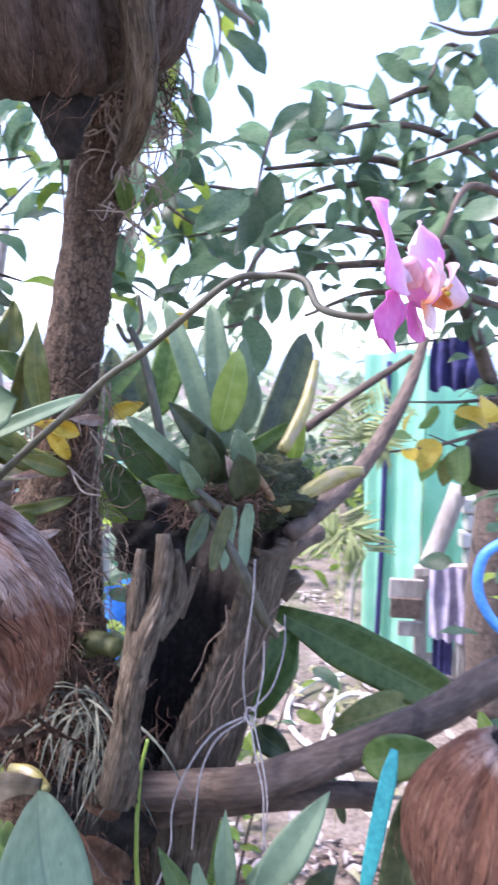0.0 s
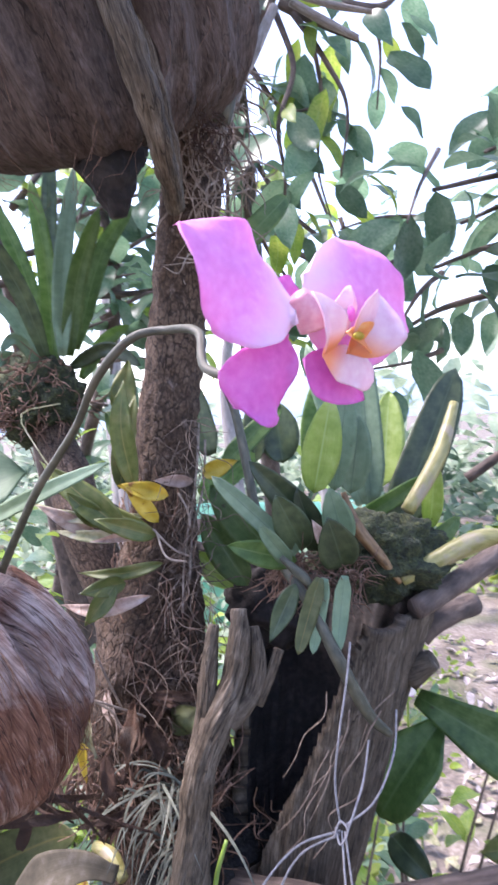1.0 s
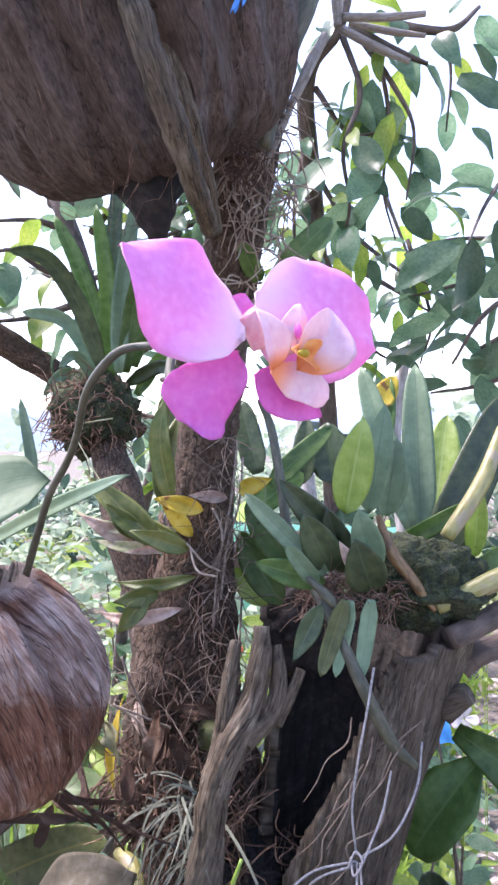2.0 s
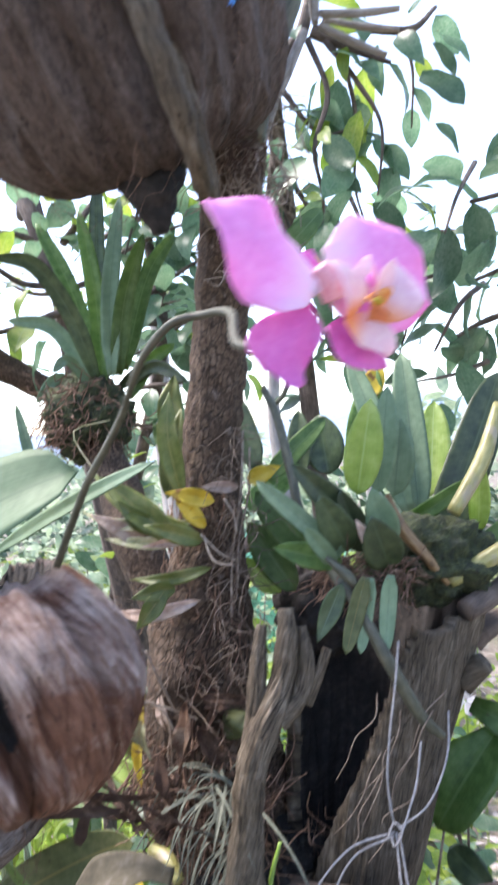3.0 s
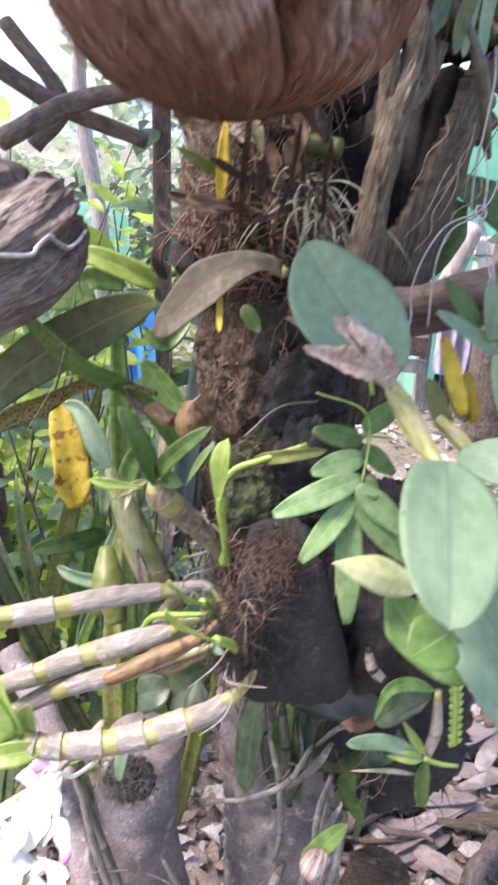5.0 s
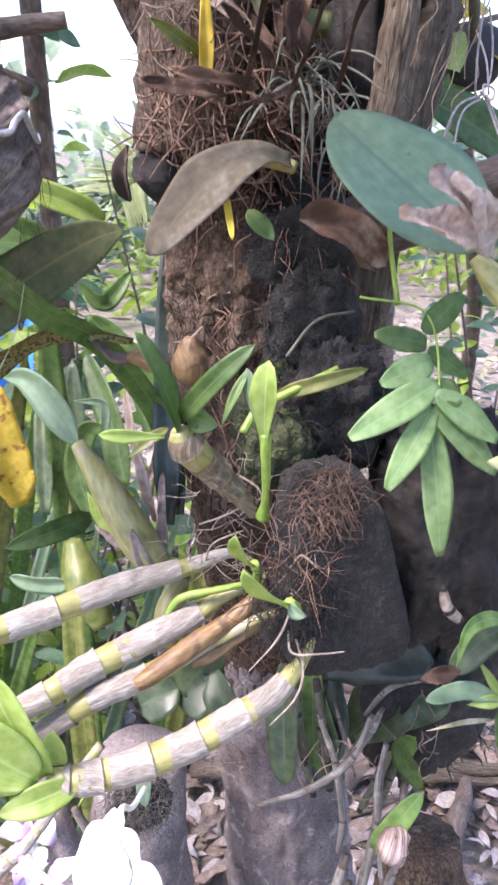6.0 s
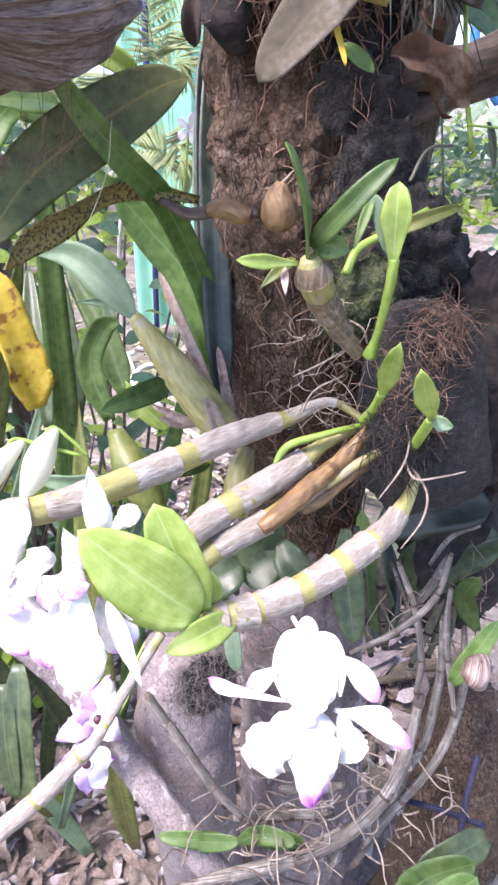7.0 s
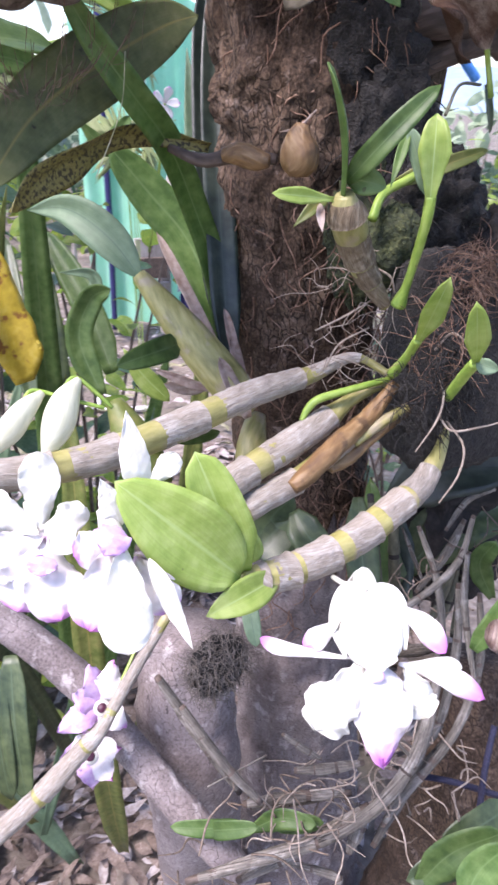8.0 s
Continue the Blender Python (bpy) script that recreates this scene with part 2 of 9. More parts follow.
def plated(name, ramp, lichen, lichen_low, cells=150.0, along=0.5, patch=22.0, crack=0.10, rough=0.85, vary=0.08, depth=0.003, green=None):
    """Bark of small uneven plates with dark cracks, blotches and lichen."""
    m = bpy.data.materials.new(name)
    m.use_nodes = True
    n, ln = m.node_tree.nodes, m.node_tree.links
    tc = n.new("ShaderNodeTexCoord")
    mp = n.new("ShaderNodeMapping")
    mp.inputs["Scale"].default_value = (1, along, 1)
    ln.new(tc.outputs["UV"], mp.inputs["Vector"])
    shift = n.new("ShaderNodeTexNoise")
    shift.inputs["Scale"].default_value, shift.inputs["Detail"].default_value = cells * 0.6, 3.0
    ln.new(mp.outputs[0], shift.inputs["Vector"])
    moved = n.new("ShaderNodeVectorMath")
    moved.operation = "MULTIPLY_ADD"
    moved.inputs[1].default_value = (1.6 / cells,) * 3
    ln.new(shift.outputs["Color"], moved.inputs[0])
    ln.new(mp.outputs[0], moved.inputs[2])
    plates = n.new("ShaderNodeTexVoronoi")
    plates.feature = "DISTANCE_TO_EDGE"
    plates.inputs["Scale"].default_value = cells
    ln.new(moved.outputs[0], plates.inputs["Vector"])
    fine = noise_node(n, ln, tc.outputs["Object"], 330.0, 5.0, 0.7)
    wide = noise_node(n, ln, tc.outputs["Object"], patch, 6.0, 0.62, 0.5)
    mixed = calc(n, ln, "ADD", calc(n, ln, "MULTIPLY", fine, 0.5), calc(n, ln, "MULTIPLY", wide, 0.5))
    step = 0.26 / (len(ramp) - 1)
    color = ramped(n, ln, mixed, [(0.37 + step * i, c) for i, c in enumerate(ramp)])
    spot = noise_node(n, ln, tc.outputs["Object"], patch * 2.6, 6.0, 0.65, 0.4)
    color = blend(n, ln, span_of(n, ln, spot, lichen_low, lichen_low + 0.08, (0.0, 0.8)), color, lichen)
    if green:
        mossy = noise_node(n, ln, tc.outputs["Object"], patch * 0.8, 5.0, 0.65)
        color = blend(n, ln, span_of(n, ln, mossy, 0.56, 0.66, (0.0, 0.75)), color, green)
    groove = span_of(n, ln, plates.outputs["Distance"], 0.0, crack, (1.0, 0.0))
    broken = calc(n, ln, "MULTIPLY", groove, span_of(n, ln, wide, 0.36, 0.56, (0.2, 0.9)))
    color = blend(n, ln, broken, color, tuple(0.45 * c for c in ramp[0]))
    relief = calc(n, ln, "SUBTRACT", mixed, calc(n, ln, "MULTIPLY", broken, 0.35))
    return finish(m, color, rough, ((relief, 0.9, depth), (spot, 0.35, 0.003)), vary)


BARK = plated("brown_bark", [(0.016, 0.010, 0.006), (0.062, 0.039, 0.025), (0.118, 0.078, 0.052), (0.19, 0.135, 0.097)], (0.22, 0.168, 0.138), 0.60, cells=210, along=0.38)
DEADWOOD = fibrous("weathered_wood", [(0.020, 0.015, 0.010), (0.072, 0.054, 0.036), (0.125, 0.097, 0.068), (0.19, 0.152, 0.112)], (0.22, 0.182, 0.14), 0.55, fine=900, coarse=230, along=0.10, patch=34, crack=0.008, dark=0.6)
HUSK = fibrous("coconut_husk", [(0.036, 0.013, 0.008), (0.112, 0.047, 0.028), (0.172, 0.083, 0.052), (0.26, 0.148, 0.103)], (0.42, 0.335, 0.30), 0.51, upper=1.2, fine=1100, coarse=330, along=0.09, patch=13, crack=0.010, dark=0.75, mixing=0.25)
HUSKPALE = fibrous("pale_weathered_husk", [(0.045, 0.034, 0.028), (0.115, 0.088, 0.074), (0.175, 0.140, 0.122), (0.25, 0.205, 0.182)], (0.29, 0.245, 0.225), 0.52, fine=700, coarse=200, along=0.16, patch=16, crack=0.007, dark=0.6)
HUSKGREY = fibrous("grey_coconut_husk", [(0.030, 0.022, 0.018), (0.070, 0.050, 0.041), (0.105, 0.078, 0.066), (0.15, 0.116, 0.100)], (0.165, 0.132, 0.122), 0.54, fine=700, coarse=200, along=0.16, patch=16, crack=0.007, dark=0.6)
# near-black for rotten wood and for shade painted into clefts and hollows
ROT_AND_SHADE = shade("rotten_wood_and_shade", [(0.006, 0.005, 0.005), (0.016, 0.013, 0.012), (0.04, 0.032, 0.028)], 60, (1, 0.3, 1), 0.9, 0.7, 200, "Object", 0.05)
FIBRE = shade("root_fibre", [(0.04, 0.021, 0.013), (0.125, 0.070, 0.045), (0.25, 0.165, 0.12)], 90, (1, 1, 1), 0.9, 0.6, 300, "Object", 0.3)
PALEROOT = shade("pale_root", [(0.13, 0.095, 0.072), (0.24, 0.19, 0.15), (0.38, 0.32, 0.265)], 80, (1, 1, 1), 0.8, 0.3, 300, "Object", 0.25)
# weathered cane, darkened further: the deep shade it hangs in is in the colour
OLD_SHADED_CANE = fibrous("weathered_cane_in_shade", [(0.05, 0.042, 0.035), (0.12, 0.105, 0.088), (0.19, 0.17, 0.145), (0.26, 0.235, 0.205)], (0.33, 0.305, 0.275), 0.52, fine=700, coarse=200, along=0.06, patch=45, vary=0.2)
ASHROOT = shade("ashen_root", [(0.035, 0.029, 0.025), (0.085, 0.072, 0.062), (0.16, 0.14, 0.122)], 80, (1, 1, 1), 0.9, 0.4, 300, "Object", 0.3)
TANROOT = shade("tan_root", [(0.07, 0.048, 0.034), (0.145, 0.105, 0.078), (0.23, 0.18, 0.14)], 80, (1, 1, 1), 0.85, 0.3, 300, "Object", 0.25)
LEAF = shade("green_leaf", [(0.08, 0.155, 0.038), (0.13, 0.225, 0.060), (0.19, 0.29, 0.092)], 30, (1, 0.5, 1), 0.42, 0.15, 120, "Object", 0.3, 0.48, rib=(0.20, 0.30, 0.11))
DARKLEAF = shade("dark_green_leaf", [(0.037, 0.060, 0.027), (0.066, 0.098, 0.042), (0.106, 0.142, 0.062)], 30, (1, 0.5, 1), 0.36, 0.15, 120, "Object", 0.3, 0.3, rib=(0.10, 0.145, 0.078))
# darkened copy of the dark green leaf, shade put into its colour
SHADELEAF = shade("shade_blackened_leaf", [(0.012, 0.020, 0.016), (0.022, 0.034, 0.026), (0.04, 0.055, 0.042)], 30, (1, 0.5, 1), 0.4, 0.15, 120, "Object", 0.2, 0.12, rib=(0.035, 0.05, 0.036))
BLUELEAF = shade("blue_green_leaf", [(0.122, 0.195, 0.108), (0.162, 0.247, 0.140), (0.215, 0.310, 0.185)], 26, (1, 0.5, 1), 0.56, 0.12, 150, "Object", 0.12, 0.25, rib=(0.115, 0.175, 0.11))
GREYLEAF = shade("grey_air_plant_blade", [(0.06, 0.066, 0.048), (0.11, 0.118, 0.09), (0.18, 0.188, 0.15)], 60, (1, 1, 1), 0.8, 0.2, 200, "Object", 0.35, 0.1)
MOTHLEAF = shade("dull_green_moth_leaf", [(0.085, 0.135, 0.07), (0.115, 0.175, 0.092), (0.155, 0.22, 0.125)], 26, (1, 0.5, 1), 0.62, 0.12, 150, "Object", 0.12, 0.35, rib=(0.09, 0.14, 0.075))
PAPER = shade("pale_papery_sheath", [(0.30, 0.20, 0.16), (0.58, 0.46, 0.39), (0.78, 0.69, 0.62)], 55, (1, 0.4, 1), 0.75, 0.5, 260, "Object", 0.2, 0.5)
FERNLEAF = shade("fern_leaflet", [(0.17, 0.28, 0.10), (0.23, 0.36, 0.14), (0.31, 0.44, 0.20)], 40, (1, 0.5, 1), 0.5, 0.15, 160, "Object", 0.15, 0.4, rib=(0.30, 0.44, 0.20))
LIME = shade("lime_leaf", [(0.28, 0.40, 0.08), (0.37, 0.49, 0.12), (0.47, 0.58, 0.19)], 30, (1, 0.5, 1), 0.4, 0.1, 120, "Object", 0.12, 0.45, rib=(0.48, 0.6, 0.24))
YELLOW = shade("yellowed_leaf", [(0.42, 0.31, 0.03), (0.60, 0.45, 0.045), (0.70, 0.57, 0.12)], 40, (1, 0.5, 1), 0.5, 0.2, 120, "Object", 0.2, 0.4, spots=((0.24, 0.09, 0.03), 70, 0.575))
OLIVE = shade("olive_leaf", [(0.09, 0.12, 0.025), (0.15, 0.18, 0.045), (0.22, 0.22, 0.07)], 30, (1, 0.5, 1), 0.42, 0.2, 120, "Object", 0.2, 0.3, rib=(0.28, 0.24, 0.07))
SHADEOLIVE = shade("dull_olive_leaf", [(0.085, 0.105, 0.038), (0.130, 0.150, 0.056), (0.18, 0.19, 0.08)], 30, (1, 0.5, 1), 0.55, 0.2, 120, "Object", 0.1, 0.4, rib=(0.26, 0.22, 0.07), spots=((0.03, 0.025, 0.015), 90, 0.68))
DRYLEAF = shade("dry_leaf", [(0.30, 0.21, 0.165), (0.49, 0.385, 0.325), (0.66, 0.565, 0.50)], 60, (1, 0.5, 1), 0.8, 0.6, 220, "Object", 0.25, 0.5)
BGLEAF = shade("garden_leaf", [(0.06, 0.125, 0.070), (0.105, 0.185, 0.105), (0.175, 0.25, 0.155)], 3, (1, 1, 1), 0.32, 0.1, 20, "Object", 0.4, 0.6, rib=(0.13, 0.20, 0.12))
# brighter copy of the garden leaf, sunlight put into the colour
SUNLEAF = shade("sunlit_leaf", [(0.14, 0.24, 0.03), (0.24, 0.36, 0.05), (0.40, 0.46, 0.09)], 3, (1, 1, 1), 0.4, 0.1, 20, "Object", 0.35, 0.55, rib=(0.3, 0.4, 0.12))
PINK = shade("pink_petal", [(0.74, 0.24, 0.58), (0.80, 0.30, 0.64), (0.85, 0.40, 0.71)], 40, (1, 1, 1), 0.5, 0.1, 400, "Object", 0.03, 0.35, sheen=0.2, ends=(((0.84, 0.66, 0.78), 0.42, 0.0),))
MAGENTA = shade("magenta_petal", [(0.60, 0.12, 0.46), (0.66, 0.16, 0.52), (0.72, 0.23, 0.58)], 40, (1, 1, 1), 0.5, 0.08, 400, "Object", 0.03, 0.3)
BLUSH = shade("blush_lip", [(0.62, 0.25, 0.31), (0.70, 0.36, 0.42), (0.78, 0.52, 0.55)], 120, (1, 1, 1), 0.4, 0.1, 400, "Object", 0.03, 0.25)
ORANGE = shade("orange_lip", [(0.75, 0.20, 0.05), (0.85, 0.36, 0.10), (0.88, 0.52, 0.26)], 120, (1, 1, 1), 0.4, 0.1, 400, "Object", 0.03, 0.2)
WHITEP = shade("white_petal", [(0.70, 0.655, 0.65), (0.77, 0.735, 0.72), (0.82, 0.79, 0.77)], 60, (1, 1, 1), 0.5, 0.25, 300, "Object", 0.02, 0.30, ends=(((0.62, 0.26, 0.62), 0.82, 1.0), ((0.68, 0.44, 0.62), 0.12, 0.0)))
TIPPED = shade("white_petal_with_lilac_end", [(0.70, 0.655, 0.65), (0.77, 0.735, 0.72), (0.82, 0.79, 0.77)], 60, (1, 1, 1), 0.5, 0.25, 300, "Object", 0.02, 0.30, ends=(((0.58, 0.20, 0.58), 0.60, 1.0),))
PLAINWHITE = shade("cream_petal", [(0.68, 0.67, 0.56), (0.76, 0.75, 0.68), (0.81, 0.80, 0.75)], 60, (1, 1, 1), 0.5, 0.25, 300, "Object", 0.02, 0.30)
LILAC = shade("lilac_petal_tip", [(0.56, 0.33, 0.62), (0.65, 0.45, 0.70), (0.73, 0.58, 0.75)], 60, (1, 1, 1), 0.5, 0.1, 300, "Object", 0.05, 0.35)
CANE = fibrous("grey_cane_sheath", [(0.20, 0.165, 0.13), (0.29, 0.25, 0.205), (0.37, 0.33, 0.285), (0.46, 0.42, 0.375)], (0.44, 0.41, 0.375), 0.52, fine=1300, coarse=420, along=0.10, patch=40, crack=0.006, dark=0.35, rough=0.65, vary=0.12)
CANEGREEN = shade("olive_cane", [(0.15, 0.14, 0.04), (0.27, 0.25, 0.085), (0.38, 0.34, 0.15)], 60, (1, 0.3, 1), 0.42, 0.3, 250, "UV", 0.15, spots=((0.30, 0.25, 0.17), 60, 0.55, 0.12))
TAN = shade("tan_dry_cane", [(0.10, 0.050, 0.019), (0.20, 0.115, 0.046), (0.31, 0.205, 0.10)], 60, (1, 0.3, 1), 0.55, 0.6, 250, "UV", 0.12, spots=((0.08, 0.045, 0.022), 70, 0.55, 0.1))
GREENSTEM = shade("green_stem", [(0.12, 0.22, 0.03), (0.22, 0.33, 0.05), (0.32, 0.42, 0.10)], 60, (1, 0.4, 1), 0.45, 0.2, 250, "UV", 0.15)
DARKSTEM = shade("dark_stem", [(0.03, 0.032, 0.02), (0.07, 0.07, 0.045), (0.13, 0.12, 0.08)], 60, (1, 0.4, 1), 0.6, 0.4, 250, "UV", 0.15)
MOSS = shade("moss", [(0.012, 0.016, 0.008), (0.035, 0.045, 0.018), (0.09, 0.10, 0.035)], 120, (1, 1, 1), 0.95, 1.0, 400, "Object", 0.1, bumpdist=0.008)
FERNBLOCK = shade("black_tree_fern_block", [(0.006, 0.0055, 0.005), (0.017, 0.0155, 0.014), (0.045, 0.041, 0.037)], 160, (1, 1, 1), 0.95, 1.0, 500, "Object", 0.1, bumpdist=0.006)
CORD = shade("white_cord", [(0.42, 0.40, 0.38), (0.58, 0.56, 0.53), (0.72, 0.70, 0.68)], 300, (1, 1, 1), 0.8, 0.4, 900, "Object", 0.1)
GREY_CORD = shade("weathered_cord", [(0.16, 0.145, 0.14), (0.27, 0.25, 0.245), (0.40, 0.38, 0.375)], 300, (1, 1, 1), 0.85, 0.4, 900, "Object", 0.1)
WIRE = shade("dull_wire", [(0.25, 0.25, 0.26), (0.40, 0.40, 0.41), (0.55, 0.55, 0.56)], 200, (1, 1, 1), 0.45, 0.1, 600, "Object", 0.05, metal=0.6)
SOIL = shade("dry_soil", [(0.07, 0.056, 0.045), (0.15, 0.122, 0.10), (0.27, 0.23, 0.195)], 5, (1, 1, 1), 0.95, 0.8, 45, "Object", 0.0, bumpdist=0.02, spots=((0.07, 0.09, 0.03), 1.7, 0.50, 0.2))
GREYBARK = plated("grey_bark", [(0.095, 0.076, 0.072), (0.165, 0.136, 0.132), (0.225, 0.190, 0.186), (0.30, 0.262, 0.258)], (0.42, 0.385, 0.38), 0.58, cells=120, along=0.8, patch=14, crack=0.025, depth=0.002)
BRANCH = shade("branch_bark", [(0.038, 0.026, 0.020), (0.095, 0.068, 0.053), (0.17, 0.128, 0.104)], 60, (1, 0.25, 1), 0.8, 0.8, 260, "UV", 0.12, spots=((0.045, 0.033, 0.027), 40, 0.54, 0.1))
NET = shade("green_shade_net", [(0.30, 0.66, 0.50), (0.40, 0.75, 0.58), (0.50, 0.80, 0.66)], 6, (1, 1, 1), 0.7, 0.2, 300, "Object", 0.05, 0.55)
CLOTH = shade("faded_violet_cloth", [(0.20, 0.17, 0.26), (0.36, 0.32, 0.42), (0.50, 0.46, 0.55)], 12, (1, 1, 1), 0.9, 0.4, 300, "Object", 0.1, bumpdist=0.01)
NAVY = shade("navy_cloth", [(0.012, 0.012, 0.055), (0.022, 0.022, 0.09), (0.04, 0.04, 0.14)], 12, (1, 1, 1), 0.9, 0.3, 300, "Object", 0.1)
POST = shade("grey_post_wood", [(0.16, 0.14, 0.12), (0.28, 0.25, 0.23), (0.42, 0.39, 0.36)], 12, (1, 1, 0.2), 0.85, 0.5, 80, "Object", 0.1)
BLUE = shade("blue_plastic", [(0.03, 0.16, 0.5), (0.05, 0.24, 0.65), (0.09, 0.34, 0.75)], 20, (1, 1, 1), 0.45, 0.1, 200, "Object", 0.05)
TEAL = shade("teal_strap", [(0.0, 0.16, 0.17), (0.01, 0.24, 0.24), (0.03, 0.33, 0.32)], 60, (1, 1, 1), 0.5, 0.2, 300, "Object", 0.05)
BLACK = shade("black_plastic", [(0.006, 0.006, 0.007), (0.010, 0.010, 0.012), (0.02, 0.02, 0.023)], 40, (1, 1, 1), 0.75, 0.2, 200, "Object", 0.05)
# the blue of the distance haze is put into the hills' colour
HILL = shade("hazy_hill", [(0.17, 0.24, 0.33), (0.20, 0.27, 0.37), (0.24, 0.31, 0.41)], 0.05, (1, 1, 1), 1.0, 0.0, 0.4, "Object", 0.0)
STRAW = shade("straw_grass", [(0.20, 0.21, 0.10), (0.34, 0.33, 0.19), (0.5, 0.46, 0.32)], 60, (1, 0.5, 1), 0.8, 0.2, 120, "Object", 0.3, 0.2)


# ---- shapes ----
def mesh(name, verts, faces, uvs=None, smooth=True):
    me = bpy.data.meshes.new(name)
    me.from_pydata([tuple(v) for v in verts], [], faces)
    if uvs is not None:
        layer = me.uv_layers.new(name="UVMap")
        flat = np.asarray(uvs, dtype=np.float32)[[i for f in faces for i in f]]
        layer.data.foreach_set("uv", flat.ravel())
    if smooth:
        me.polygons.foreach_set("use_smooth", [True] * len(me.polygons))
    me.update()
    return me


def thing(name, at, label, category, group="", kind=""):
    ob = new(name)
    ob.empty_display_size = 0.02
    ob.location = at
    return tagged(ob, label, category, group, kind)


def part(name, me, material, parent, label=""):
    ob = new(name, me)
    if material:
        me.materials.clear()
        me.materials.append(material)
    if parent is not None:
        ob.parent = parent
        base = Vector(parent.location) if parent.parent is None and parent.data is None else Vector((0, 0, 0))
        ob.matrix_parent_inverse = Matrix.Translation(-base)
    return tagged(ob, label)


def solo(name, me, material, label, category, group="", kind=""):
    return tagged(part(name, me, material, None), label, category, group, kind)


def spline(points, per=6):
    """Points of a smooth curve through the given ones, with any further values carried along."""
    p = np.asarray(points, float)
    if len(p) == 2:
        s = np.linspace(0, 1, per + 1)[:, None]
        return p[0] * (1 - s) + p[1] * s
    q = np.vstack([2 * p[0] - p[1], p, 2 * p[-1] - p[-2]])
    out = []
    for i in range(1, len(q) - 2):
        for k in range(per):
            s = k / per
            a, b, c, d = q[i - 1], q[i], q[i + 1], q[i + 2]
            out.append(0.5 * (2 * b + (c - a) * s + (2 * a - 5 * b + 4 * c - d) * s * s + (3 * b - a - 3 * c + d) * s ** 3))
    out.append(q[-2])
    return np.array(out)


def tube_data(points, radii, sides=8, per=6, rough=0.0, grain=40.0, flute=0.0, caps=True, ridges=0.0):
    """Verts, faces and uvs of a round, tapered, uneven limb along a curve."""
    r = np.asarray(radii if hasattr(radii, "__len__") else [radii] * len(points), float)
    path = spline(np.column_stack([np.asarray(points, float), r]), per)
    c, r = path[:, :3], np.maximum(path[:, 3], 1e-5)
    tang = np.gradient(c, axis=0)
    tang /= np.linalg.norm(tang, axis=1)[:, None] + 1e-12
    ref = np.array([0.31, 0.95, 0.05]) if abs(tang[0] @ np.array([0.31, 0.95, 0.05])) < 0.9 else np.array([1.0, 0, 0])
    verts, uvs, faces = [], [], []
    length = 0.0
    u = np.cross(tang[0], ref)
    for i in range(len(c)):
        u = u - (u @ tang[i]) * tang[i]
        u /= np.linalg.norm(u)
        v = np.cross(tang[i], u)
        if i:
            length += float(np.linalg.norm(c[i] - c[i - 1]))
        for k in range(sides + 1):
            a = 2 * math.pi * (k % sides) / sides
            d = math.cos(a) * u + math.sin(a) * v
            p = c[i] + d * r[i]
            f = 1.0
            if rough:
                f += rough * noise.noise(Vector(p) * grain) + 0.5 * rough * noise.noise(Vector(p) * grain * 2.7)
            if flute:
                f += flute * math.sin(a * 5 + 6 * length / max(r[i], 0.003) * 0.05)
            if ridges:  # vertical plates and cracks of old bark
                q = Vector((math.cos(a) * 5, math.sin(a) * 5, length * 16))
                f += ridges * (0.5 - abs(noise.noise(q))) + ridges * 0.6 * (0.4 - abs(noise.noise(q * 2.6 + Vector((7, 3, 1))))) + ridges * 0.25 * noise.noise(q * 7)
            verts.append(c[i] + d * r[i] * f)
            uvs.append((k / sides * 2 * math.pi * r[i], length))
    n = sides + 1
    for i in range(len(c) - 1):
        for k in range(sides):
            faces.append((i * n + k, i * n + k + 1, (i + 1) * n + k + 1, (i + 1) * n + k))
    if caps:
        faces.append(tuple(reversed(range(sides))))
        faces.append(tuple((len(c) - 1) * n + k for k in range(sides)))
    return verts, faces, uvs


def tube(name, points, radii, material, parent, label="", **kw):
    return part(name, mesh(name, *tube_data(points, radii, **kw)), material, parent, label)


def joined(datas):
    verts, faces, uvs = [], [], []
    for v, f, u in datas:
        o = len(verts)
        verts += list(v)
        uvs += list(u)
        faces += [tuple(i + o for i in q) for q in f]
    return verts, faces, uvs


PROFILES = {
    "oval": lambda s: max(0.0, math.sin(math.pi * min(1, s ** 0.85))) ** 0.62,
    "lance": lambda s: max(0.0, math.sin(math.pi * s ** 0.75)) ** 0.9,
    "strap": lambda s: min(1.0, 0.45 + 3 * s) * max(0.0, 1 - s ** 5) ** 0.6,
    "wide": lambda s: max(0.0, math.sin(math.pi * min(1, s ** 0.82))) ** 0.72,
    "spoon": lambda s: (0.30 + 0.70 * min(1.0, max(0.0, (s - 0.08) / 0.5)) ** 1.2) * max(0.0, 1 - s ** 4) ** 0.55,
    "petal": lambda s: min(1.0, 0.12 + 1.25 * s) * max(0.0, 1 - s ** 4.5) ** 0.5,
    "round": lambda s: max(0.0, math.sin(math.pi * s ** 0.78)) ** 0.8,
    "fan": lambda s: (0.16 + 0.92 * s ** 0.75) * max(0.0, 1 - s ** 7) ** 0.5,
    "ellipse": lambda s: max(0.0, 1 - (2 * s ** 0.94 - 1) ** 2) ** 0.5,
    "pinna": lambda s: max(0.0, math.sin(math.pi * (0.03 + 0.92 * s) ** 0.80)) ** 0.62,
    "tongue": lambda s: min(1.0, 0.3 + 2.2 * s) * max(0.0, 1 - s ** 6) ** 0.5,
}


